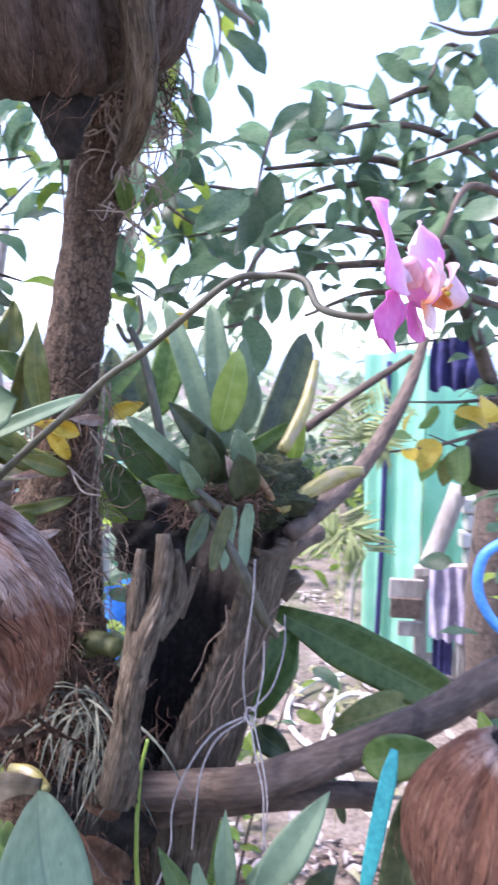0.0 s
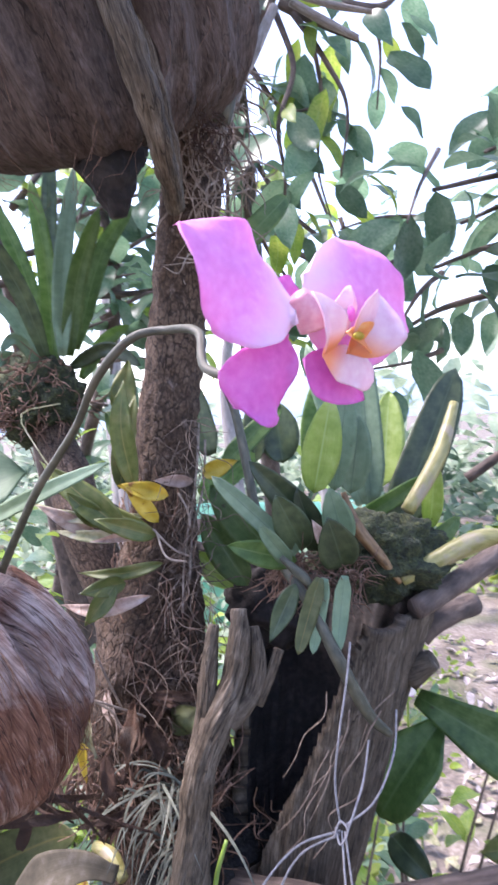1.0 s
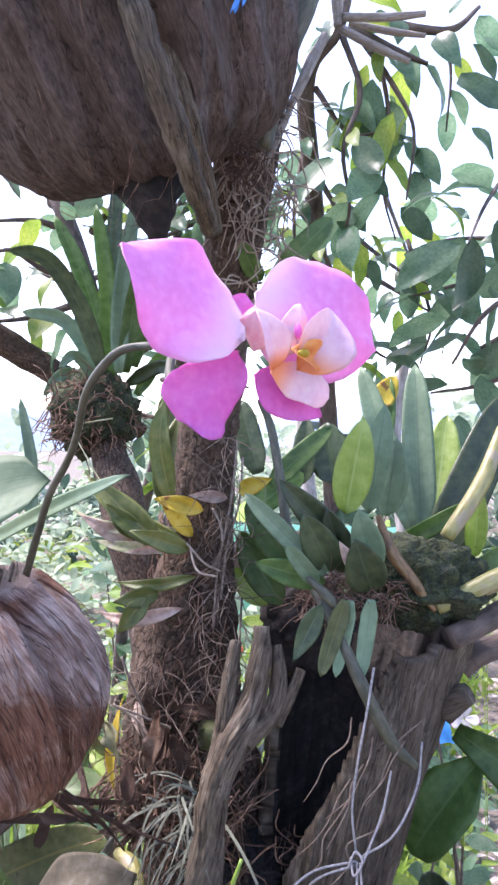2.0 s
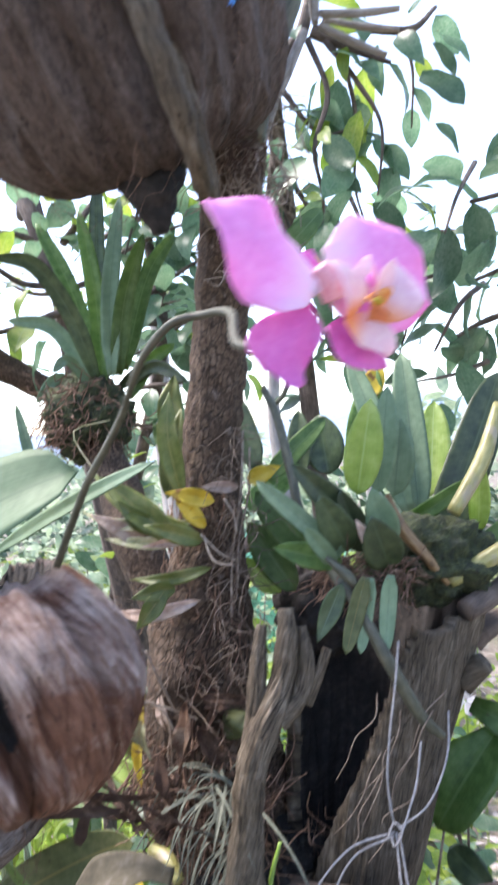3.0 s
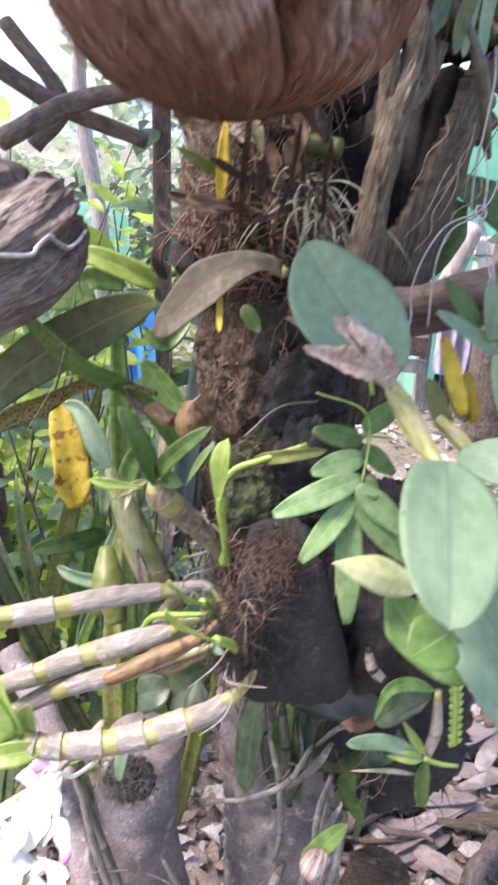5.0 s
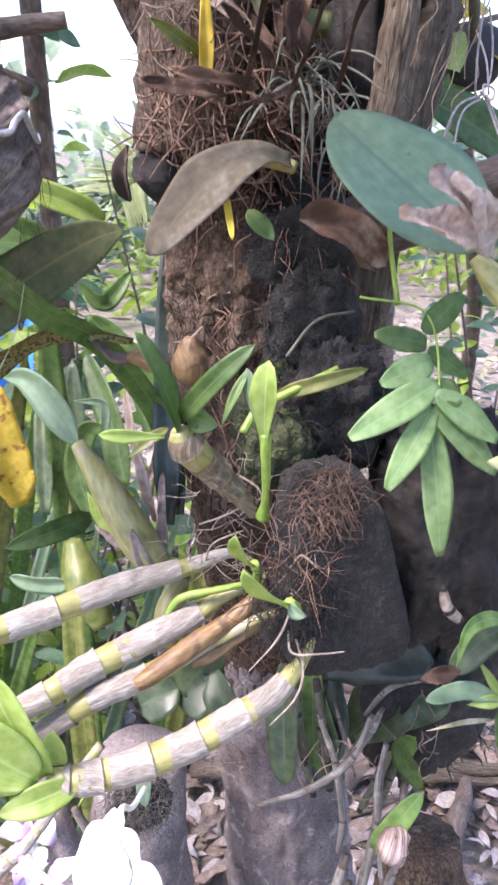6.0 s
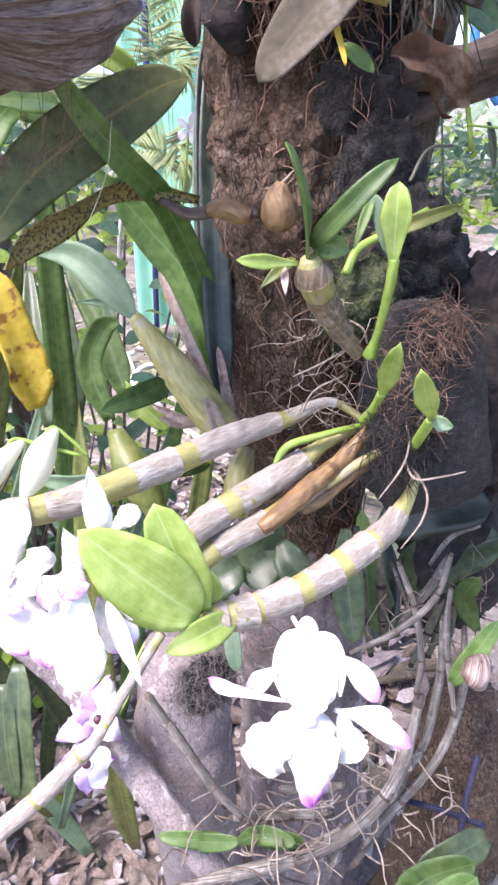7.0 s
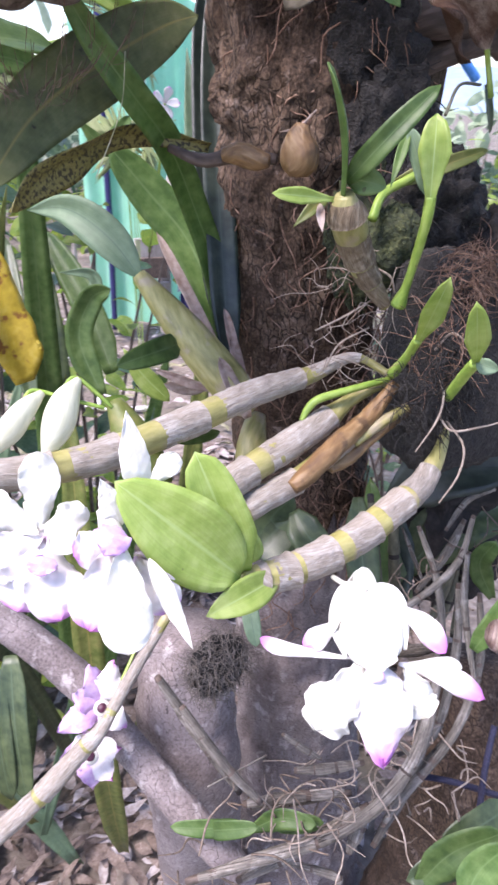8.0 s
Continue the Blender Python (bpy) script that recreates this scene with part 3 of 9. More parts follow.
def leaf_data(base, tip, width, face, shape="oval", arch=0.0, fold=0.18, wave=0.03, nu=14, nv=4, side_bend=0.0, thick=0.0, frill=0.0):
    """A leaf from base to tip, its upper side towards face, arched up by arch, folded along the midrib."""
    b, t = Vector(base), Vector(tip)
    axis = t - b
    length = axis.length
    axis.normalize()
    up = Vector(face)
    up = (up - up.dot(axis) * axis).normalized()
    side = axis.cross(up)
    prof = PROFILES[shape]
    ph = (b.x * 91.7 + b.z * 53.1) % 6.28
    verts, uvs, faces = [], [], []
    for layer in range(2 if thick else 1):
        for i in range(nu + 1):
            s = i / nu
            w = width * 0.5 * max(prof(s), 0.012)
            mid = b + axis * (length * s) + up * (arch * length * 4 * s * (1 - s)) + side * (side_bend * length * 4 * s * (1 - s))
            for k in range(-nv, nv + 1):
                q = k / nv
                lift = fold * abs(q) * w + wave * width * q * q * math.sin(ph + 9 * s + (1.7 if q > 0 else 0))
                if frill:  # crinkled, uneven edge of a petal
                    z = Vector((s * 7, q * 1.5 + ph, ph))
                    lift += frill * width * (abs(q) ** 2 * 0.5 * noise.noise(z) + 0.25 * noise.noise(z * 2.3) * s)
                    w_q = w * (1 + 0.5 * frill * noise.noise(z * 1.7 + Vector((0, 0, 5))))
                else:
                    w_q = w
                p = mid + side * (q * w_q) + up * lift
                if layer:
                    p = p - up * thick * (1 - 0.8 * abs(q) ** 3)
                verts.append(p)
                uvs.append((0.5 + 0.5 * q, s))
    n = 2 * nv + 1
    for layer in range(2 if thick else 1):
        o = layer * (nu + 1) * n
        for i in range(nu):
            for k in range(n - 1):
                f = (o + i * n + k, o + i * n + k + 1, o + (i + 1) * n + k + 1, o + (i + 1) * n + k)
                faces.append(f if not layer else f[::-1])
    if thick:
        o = (nu + 1) * n
        rim = [i * n for i in range(nu + 1)] + [nu * n + k for k in range(1, n)] + [i * n + n - 1 for i in range(nu - 1, -1, -1)] + [k for k in range(n - 2, 0, -1)]
        for a, c in zip(rim, rim[1:] + rim[:1]):
            faces.append((a, c, c + o, a + o))
    return verts, faces, uvs


def leaf(name, base, tip, width, face, material, parent, label="", **kw):
    kw.setdefault("thick", 0.0012)
    return part(name, mesh(name, *leaf_data(base, tip, width, face, **kw)), material, parent, label)


def offset(p, *d):
    return tuple(a + b for a, b in zip(p, d))


def blade_data(points, width, face, shape="strap", fold=0.3, wave=0.03, nv=3, per=8, thick=0.0012, twist=0.0, frill=0.0):
    """A long leaf along a curve, its upper side towards face."""
    path = spline(points, per)
    n = len(path)
    prof = PROFILES[shape]
    verts, uvs, faces = [], [], []
    tang = np.gradient(path, axis=0)
    rows = []
    for i in range(n):
        t = Vector(tang[i]).normalized()
        up = Vector(face)
        up = (up - up.dot(t) * t).normalized()
        side = t.cross(up)
        if twist:
            r = Matrix.Rotation(twist * i / n, 3, t)
            up, side = r @ up, r @ side
        rows.append((Vector(path[i]), side, up, i / (n - 1)))
    for layer in (0, 1):
        for c, side, up, s in rows:
            w = width * 0.5 * max(prof(s), 0.02)
            for k in range(-nv, nv + 1):
                q = k / nv
                p = c + side * (q * w) + up * (fold * abs(q) * w + wave * width * q * q * math.sin(11 * s + (2 if q > 0 else 0)))
                if frill:
                    z = Vector((s * 7, q * 1.5 + width * 900, width * 500))
                    p = p + up * frill * width * (abs(q) ** 2 * 0.5 * noise.noise(z) + 0.25 * noise.noise(z * 2.3) * s)
                verts.append(p - up * (thick * layer * (1 - 0.8 * abs(q) ** 3)))
                uvs.append((0.5 + 0.5 * q, s))
    m = 2 * nv + 1
    for layer in (0, 1):
        o = layer * n * m
        for i in range(n - 1):
            for k in range(m - 1):
                f = (o + i * m + k, o + i * m + k + 1, o + (i + 1) * m + k + 1, o + (i + 1) * m + k)
                faces.append(f[::-1] if layer else f)
    o = n * m
    rim = [i * m for i in range(n)] + [(n - 1) * m + k for k in range(1, m)] + [i * m + m - 1 for i in range(n - 2, -1, -1)] + [k for k in range(m - 2, 0, -1)]
    for a, c in zip(rim, rim[1:] + rim[:1]):
        faces.append((a, c, c + o, a + o))
    return verts, faces, uvs


def blade(name, points, width, face, material, parent, label="", **kw):
    return part(name, mesh(name, *blade_data(points, width, face, **kw)), material, parent, label)


# ---- ground, distance ----
def ground_mesh():
    verts, faces, uvs = [], [], []
    xs = np.concatenate([-np.geomspace(400, 3, 14), np.linspace(-2.6, 3.4, 60), np.geomspace(4, 400, 14)])
    ys = np.concatenate([-np.geomspace(60, 3, 8), np.linspace(-2, 6, 70), np.geomspace(6.5, 600, 16)])
    for y in ys:
        for x in xs:
            z = 0.05 * noise.noise(Vector((x * 0.9, y * 0.9, 3))) + 0.02 * noise.noise(Vector((x * 4, y * 4, 1))) if abs(x) < 6 and abs(y) < 9 else 0.0
            verts.append((x, y, z))
            uvs.append((x, y))
    n = len(xs)
    for j in range(len(ys) - 1):
        for i in range(n - 1):
            faces.append((j * n + i, j * n + i + 1, (j + 1) * n + i + 1, (j + 1) * n + i))
    return mesh("ground", verts, faces, uvs)


solo("ground", ground_mesh(), SOIL, "pale dry garden soil with patches of weeds and litter", "ground", kind="structure")


def hill_mesh():
    verts, faces = [], []
    for i in range(81):
        a = radians(-100 + 2.5 * i)
        h = 9 + 7 * noise.noise(Vector((i * 0.13, 2, 5))) + 1.5 * noise.noise(Vector((i * 0.9, 7, 1)))
        for r, z in ((150, -1), (165, h * 0.6), (190, h), (260, -1)):
            verts.append((r * math.sin(a), r * math.cos(a), z))
    for i in range(80):
        for k in range(3):
            faces.append((4 * i + k, 4 * i + 4 + k, 4 * i + 5 + k, 4 * i + 1 + k))
    return mesh("backdrop", verts, faces)


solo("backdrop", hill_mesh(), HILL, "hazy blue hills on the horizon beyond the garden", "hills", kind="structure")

# ---- the old tree: lower trunk that forks into a live stem and a dead hollow one ----
tree = thing("tree", (-0.15, 0.62, 0.0), "old brown tree trunk overgrown with orchids and roots", "tree")
tube("trunk_base", [(-0.08, 0.66, -0.02), (-0.10, 0.63, 0.35), (-0.13, 0.608, 0.78), (-0.134, 0.606, 0.84)], [0.112, 0.084, 0.068, 0.066], GREYBARK, tree, "pale lichen-covered foot of the trunk", sides=110, per=40, rough=0.08, grain=30, ridges=0.14)
tube("trunk", [(-0.08, 0.66, 0.0), (-0.10, 0.63, 0.35), (-0.135, 0.605, 0.85), (-0.15, 0.60, 1.10), (-0.152, 0.60, 1.24), (-0.176, 0.605, 1.32), (-0.188, 0.598, 1.41), (-0.186, 0.592, 1.47)],
     [0.09, 0.070, 0.064, 0.069, 0.074, 0.054, 0.044, 0.034], BARK, tree, sides=110, per=40, rough=0.08, grain=30, ridges=0.16)
tube("stem", [(-0.19, 0.59, 1.34), (-0.185, 0.585, 1.47), (-0.168, 0.585, 1.57), (-0.157, 0.585, 1.66), (-0.140, 0.585, 1.76), (-0.125, 0.59, 1.86), (-0.105, 0.60, 2.0), (-0.08, 0.62, 2.25)],
     [0.055, 0.044, 0.027, 0.0235, 0.022, 0.024, 0.026, 0.024], BARK, tree, sides=48, per=30, rough=0.10, grain=50, ridges=0.14)


def hollow_log():
    """A dead, hollow, split stem: a shell that narrows downwards, open towards the front, with a broken rim."""
    top, foot = Vector((-0.042, 0.653, 1.491)), Vector((-0.079, 0.575, 1.18))
    nz, na = 90, 160
    outer, inner, uv = [], [], []
    for i in range(nz + 1):
        s = i / nz
        c = foot.lerp(top, s)
        r = 0.036 + 0.050 * s ** 1.1
        for k in range(na):
            a = 2 * math.pi * k / na
            d = Vector((math.cos(a), math.sin(a), 0))
            wob = 1 + 0.10 * noise.noise(Vector((math.cos(a) * 1.6, math.sin(a) * 1.6, s * 2))) + 0.06 * noise.noise(Vector((math.cos(a) * 7, math.sin(a) * 7, s * 4))) + 0.05 * (0.4 - abs(noise.noise(Vector((math.cos(a) * 9, math.sin(a) * 9, s * 5))))) + 0.04 * (0.4 - abs(noise.noise(Vector((math.cos(a) * 21, math.sin(a) * 21, s * 11)))))
            rim = 0.012 * noise.noise(Vector((math.cos(a) * 4, math.sin(a) * 4, 9))) * s
            outer.append(c + d * r * wob + Vector((0, 0, rim)))
            inner.append(c + d * (r * wob - 0.012) + Vector((0, 0, rim)))
            uv.append((a * 0.07, s * 0.30))
    n = len(outer)
    verts = outer + inner
    keep = set()
    for i in range(nz):
        for k in range(na):
            a = math.degrees(2 * math.pi * (k + 0.5) / na) % 360
            s = (i + 0.5) / nz
            lo = 206 - 6 * s + 3 * math.sin(17 * s)
            hi = 246 + 62 * max(0.0, s - 0.30) / 0.70 + 3 * math.sin(11 * s)
            gap = lo < a < hi and s > 0.34 + 0.05 * math.sin(a * 0.5)
            low = 170 < a < lo and s > 0.80 + 0.05 * math.sin(a * 0.4)
            if not gap and not low:
                keep.add((i, k))
    faces = []
    for i, k in keep:
        k2 = (k + 1) % na
        q = (i * na + k, i * na + k2, (i + 1) * na + k2, (i + 1) * na + k)
        faces.append(q)
        faces.append(tuple(v + n for v in reversed(q)))
        for (di, dk), (a, b) in {(0, -1): (q[3], q[0]), (0, 1): (q[1], q[2]), (1, 0): (q[2], q[3]), (-1, 0): (q[0], q[1])}.items():
            j = (i + di, (k + dk) % na)
            if j not in keep:
                faces.append((b, a, a + n, b + n))
    me = mesh("hollow_log", verts, faces, uv + uv)
    me.materials.append(DEADWOOD)
    # inner wall near-black: rotten wood with the hollow's shade put into its colour
    me.materials.append(ROT_AND_SHADE)
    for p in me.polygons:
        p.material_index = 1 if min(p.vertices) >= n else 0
    return me


log = thing("dead_stump", (-0.079, 0.575, 1.18), "grey weathered hollow dead stump split open in front", "stump")
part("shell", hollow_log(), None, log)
prong = tube("prong", [(-0.102, 0.474, 1.332), (-0.099, 0.471, 1.345), (-0.094, 0.474, 1.385), (-0.089, 0.475, 1.419), (-0.082, 0.487, 1.446), (-0.073, 0.5, 1.474), (-0.069, 0.505, 1.5), (-0.07, 0.51, 1.522)],
     [0.0145, 0.0125, 0.0102, 0.0098, 0.0100, 0.0078, 0.0070, 0.0052], DEADWOOD, log, "grey-brown forked broken prong", sides=64, per=16, rough=0.12, grain=60, ridges=0.22)
for pts, r in (([(-0.092, 0.48, 1.427), (-0.09, 0.488, 1.452), (-0.088, 0.495, 1.483), (-0.086, 0.502, 1.512)], 0.0062),
               ([(-0.075, 0.493, 1.447), (-0.062, 0.505, 1.463), (-0.058, 0.512, 1.485), (-0.062, 0.516, 1.508)], 0.0062), ([(-0.059, 0.509, 1.456), (-0.052, 0.514, 1.472), (-0.045, 0.52, 1.492)], 0.0038)):
    tube("finger", pts, [r * k for k in (1.05, 0.92, 0.85, 0.55)][:len(pts)], DEADWOOD, prong, sides=32, per=10, rough=0.16, grain=90, ridges=0.25)
# thin roots that run down the stump's outer wall
rnd = random.Random(3)
rootlets = []
for k in range(8):
    a, b = Vector((0.001, 0.551, 1.47)), Vector((-0.061, 0.508, 1.34))
    s0 = rnd.uniform(0.1, 0.6)
    side = Vector((rnd.uniform(-0.012, 0.035), rnd.uniform(0.004, 0.016), 0))
    pts = []
    for q in range(5):
        pts.append(a.lerp(b, min(1.1, s0 + q * 0.11)) + side + Vector((rnd.gauss(0, 0.004), rnd.gauss(0, 0.002), 0)))
    rootlets.append(tube_data(pts, [0.0006, 0.0006, 0.0005, 0.0004, 0.0003], sides=5, per=4, caps=False))
tagged(part("rootlet_mat", mesh("rootlets", *joined(rootlets)), TANROOT, log, "thin yellowish roots on the wood"), kind="stuff")


TANHUSK = fibrous("tan_husk", [(0.05, 0.026, 0.016), (0.17, 0.09, 0.055), (0.30, 0.185, 0.12)], (0.46, 0.35, 0.26), 0.50, fine=700, coarse=260, along=0.1, patch=40)


# ---- coconut husk pots ----
def husk_mesh(center, radii, tilt, seed, skin, open_top=0.80, clefts=(), nu=380, nv=110, knobs=0.05, taper=0.0, square=1.0, lean_all=0.1, low_share=1.0):
    """A husk cut open at the top: lobes parted by (angle, lean, depth, half width, lowest latitude) clefts, split and frayed along its fibres."""
    verts, faces, uvs, hollow = [], [], [], []
    rot = Euler([radians(a) for a in tilt]).to_matrix()
    c = Vector(center)
    cut = random.Random(seed)
    splits = [(cut.uniform(0, 6.283), cut.uniform(0.1, 0.5), cut.uniform(0.012, 0.03), cut.uniform(-0.9, 0.3), cut.uniform(0.3, 1.2)) for _ in range(34)]
    top = math.asin(open_top)
    for j in range(nv + 1):
        v = -math.pi / 2 + (math.pi / 2 + top) * j / nv
        for i in range(nu + 1):
            a = 2 * math.pi * (i % nu) / nu - lean_all * v
            ca, sa = math.cos(a), math.sin(a)
            f = 1.0
            for pos, lean, depth, half, low in clefts:
                da = abs((a - pos + lean * v + 0.05 * noise.noise(Vector((v * 3, pos, seed))) + math.pi) % (2 * math.pi) - math.pi)
                grown = min(1.0, max(0.0, (v - low) / 0.9))
                w = half * (0.25 + 0.75 * grown)
                if da < 3 * w:
                    f -= depth * (0.08 + 0.92 * grown) * (0.70 * math.exp(-(da / (0.85 * w)) ** 4) + 0.30 * math.exp(-(da / (2.1 * w)) ** 2))
            for pos, lean, depth, low, reach in splits:  # narrow splits between the plates of the rind
                if low < v < low + reach:
                    da = abs((a - pos + lean * v + 0.03 * math.sin(7 * v + pos * 9) + math.pi) % (2 * math.pi) - math.pi)
                    if da < 0.08:
                        f -= depth * math.exp(-(da / 0.018) ** 2) * math.sin(math.pi * (v - low) / reach)
            cv = max(math.cos(v), 0.0) ** square
            p = Vector((ca * cv, sa * cv, math.sin(v)))
            f += 0.05 * noise.noise(Vector((p.x * 2 + seed, p.y * 2, p.z * 1.2)))
            f += knobs * (0.35 - abs(noise.noise(Vector((ca * 4 + seed, sa * 4, v * 1.1)))))
            f += 0.022 * noise.noise(Vector((ca * 13 + seed, sa * 13, v * 1.6))) + 0.010 * noise.noise(Vector((ca * 34 + seed, sa * 34, v * 2.4)))
            f += 0.007 * noise.noise(Vector((ca * 80 + seed, sa * 80, v * 4)))
            f *= 1 - taper * max(0.0, -math.sin(v))
            tall = radii[2] * (0.55 + 0.45 * f) * (low_share if v < 0 else 1.0)
            if j > nv - 12:  # the broken rim
                tall += radii[2] * 0.05 * (j - nv + 12) / 12 * noise.noise(Vector((ca * 6 + seed, sa * 6, 2)))
            verts.append(c + rot @ Vector((p.x * radii[0] * f, p.y * radii[1] * f, p.z * tall)))
            uvs.append((2 * math.pi * i / nu * radii[0] * 0.9, v * radii[2]))
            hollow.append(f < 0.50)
    n = nu + 1
    for j in range(nv):
        for i in range(nu):
            faces.append((j * n + i, j * n + i + 1, (j + 1) * n + i + 1, (j + 1) * n + i))
    # the thick rim and a sunken bed of chips
    rim = len(verts) - n
    for ring, (k, dz) in enumerate(((0.82, 0.02), (0.74, -0.16), (0.0, -0.12))):
        for i in range(n):
            o = rot.transposed() @ (verts[rim + i] - c)
            verts.append(c + rot @ Vector((o.x * k, o.y * k, o.z + dz * radii[2] + 0.006 * noise.noise(Vector((i * 0.3, ring, seed))))))
            uvs.append((i * 0.01, 0.3 + ring * 0.02))
    for ring in range(3):
        o = rim + ring * n
        for i in range(nu):
            faces.append((o + i, o + i + 1, o + n + i + 1, o + n + i))
    me = mesh("husk", verts, faces, uvs)
    me.materials.append(skin)
    me.materials.append(ROT_AND_SHADE)
    # deep cleft faces are painted near-black for their shade; the sunken bed matches
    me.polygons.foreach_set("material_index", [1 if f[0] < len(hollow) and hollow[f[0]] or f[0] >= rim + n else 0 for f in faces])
    return me


def hairs(center, radii, count, seed, length=0.03, thick=0.0003, low=-0.95, high=0.7, clefts=()):
    """Loose fibres that run down the husk and fray off it, thickest towards the bottom."""
    rnd = random.Random(seed)
    out = []
    for k in range(count):
        a, v = rnd.uniform(0, 6.283), math.asin(low + (high - low) * rnd.random() ** 1.4)
        l = length * rnd.uniform(0.4, 1.5)
        if any(abs((a - pos + ln * w + math.pi) % (2 * math.pi) - math.pi) < 1.6 * half + 0.06 for pos, ln, depth, half, bottom in clefts if depth > 0.2 for w in (v, v - l / radii[2])):
            continue
        lift, lean = rnd.uniform(1.0, 1.03), rnd.uniform(-0.05, 0.25)
        pts = []
        for q in range(4):
            w = v - q / 3 * l / radii[2]
            b = a + lean * (v - w)
            k_out = lift + (0.06 * rnd.random() * q if rnd.random() < 0.4 else 0.012 * q)
            w = max(w, -1.5)
            pts.append(Vector(center) + Vector((math.cos(b) * math.cos(w) * radii[0], math.sin(b) * math.cos(w) * radii[1], math.sin(w) * radii[2])) * k_out)
        out.append(tube_data(pts, [thick, thick, thick * 0.8, thick * 0.4], sides=3, per=2, caps=False))
    return joined(out)


def coconut_pot(center, radii, tilt, seed, material, label, fibres=260, **kw):
    ob = thing("coconut_husk_pot", (center[0], center[1], center[2] - radii[2]), label, "plant pot", "coconut husk pots on the tree")
    part("husk", husk_mesh(center, radii, tilt, seed, material, **kw), None, ob)
    tagged(part("coir", mesh("coir", *hairs(center, radii, fibres, seed, thick=0.00022, clefts=kw.get("clefts", ()))), TANHUSK if material is HUSK else FIBRE, ob, "loose brown coir fibres"), kind="stuff")
    return ob


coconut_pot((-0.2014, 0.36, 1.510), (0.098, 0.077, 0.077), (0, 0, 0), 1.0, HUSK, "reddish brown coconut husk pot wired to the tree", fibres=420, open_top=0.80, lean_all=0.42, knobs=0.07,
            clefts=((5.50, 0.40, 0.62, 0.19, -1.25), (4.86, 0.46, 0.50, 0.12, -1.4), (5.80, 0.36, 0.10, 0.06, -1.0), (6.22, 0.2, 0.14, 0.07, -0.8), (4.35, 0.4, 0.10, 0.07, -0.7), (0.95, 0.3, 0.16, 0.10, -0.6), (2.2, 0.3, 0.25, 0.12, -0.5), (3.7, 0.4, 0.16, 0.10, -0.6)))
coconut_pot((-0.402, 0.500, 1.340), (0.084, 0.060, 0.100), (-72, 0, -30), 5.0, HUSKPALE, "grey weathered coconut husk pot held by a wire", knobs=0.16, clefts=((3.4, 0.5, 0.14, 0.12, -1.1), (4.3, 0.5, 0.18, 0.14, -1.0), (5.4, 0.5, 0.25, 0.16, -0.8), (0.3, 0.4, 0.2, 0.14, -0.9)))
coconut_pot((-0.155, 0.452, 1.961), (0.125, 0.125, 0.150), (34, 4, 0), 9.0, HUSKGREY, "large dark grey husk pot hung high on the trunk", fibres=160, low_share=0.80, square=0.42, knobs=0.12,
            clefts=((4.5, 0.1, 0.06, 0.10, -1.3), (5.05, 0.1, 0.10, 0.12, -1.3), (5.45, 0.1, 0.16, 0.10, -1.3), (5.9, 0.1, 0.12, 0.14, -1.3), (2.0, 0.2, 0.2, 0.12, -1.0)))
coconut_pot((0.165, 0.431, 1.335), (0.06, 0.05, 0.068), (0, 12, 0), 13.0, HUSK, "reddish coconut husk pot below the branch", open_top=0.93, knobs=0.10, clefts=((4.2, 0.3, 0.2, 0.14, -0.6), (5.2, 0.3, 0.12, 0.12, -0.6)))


# ---- dendrobium with thick banded canes and white flowers, on the lower trunk ----
def banded(name, points, radii, parent, label, bands, skin=CANE, node=CANEGREEN):
    """A jointed cane: a ringed body with a papery sheath on each joint, olive between them."""
    body = tube(name, points, [r * 0.93 for r in radii], node, parent, label, sides=16, per=10, rough=0.05, grain=120)
    path = spline(np.column_stack([np.asarray(points, float), radii]), 24)
    n = len(path)
    for s0, s1 in bands:
        i, j = int(s0 * (n - 1)), int(s1 * (n - 1))
        seg = path[i:j + 1]
        m = len(seg)
        rr = [p[3] * (1.05 - 0.10 * k / max(1, m - 1) + (0.05 if k == 0 else 0)) for k, p in enumerate(seg)]
        part("sheath", mesh("sheath", *tube_data(seg[:, :3], rr, sides=16, per=1, rough=0.07, grain=140, caps=False)), skin, body, "papery grey sheath")
    return body


dendro = thing("dendrobium_orchid", (-0.199, 0.409, 1.064), "dendrobium orchid with grey banded canes and white lilac-tipped flowers", "orchid")
banded("cane", [(-0.197, 0.408, 1.064), (-0.215, 0.43, 1.074), (-0.248, 0.437, 1.064), (-0.298, 0.427, 1.064), (-0.346, 0.414, 1.061), (-0.393, 0.401, 1.06), (-0.432, 0.397, 1.059), (-0.48, 0.4, 1.062)],
       [0.003, 0.0035, 0.0068, 0.0092, 0.0098, 0.0098, 0.0095, 0.009], dendro, "grey jointed cane", ((0.12, 0.29), (0.31, 0.52), (0.56, 0.66), (0.74, 0.85), (0.88, 0.98)))
banded("cane", [(-0.199, 0.408, 1.061), (-0.227, 0.414, 1.05), (-0.25, 0.412, 1.04), (-0.289, 0.403, 1.032), (-0.324, 0.394, 1.026), (-0.355, 0.382, 1.02), (-0.384, 0.38, 1.01)],
       [0.003, 0.005, 0.0088, 0.0102, 0.0100, 0.0092, 0.008], dendro, "grey jointed cane", ((0.31, 0.58), (0.64, 0.78), (0.82, 0.97)))
banded("cane", [(-0.218, 0.402, 1.034), (-0.253, 0.397, 1.024), (-0.284, 0.39, 1.015), (-0.325, 0.384, 1.008), (-0.353, 0.38, 0.996), (-0.373, 0.374, 0.988)],
       [0.006, 0.0075, 0.0085, 0.0088, 0.008, 0.007], dendro, "grey jointed cane", ((0.05, 0.28), (0.42, 0.62), (0.7, 0.95)))
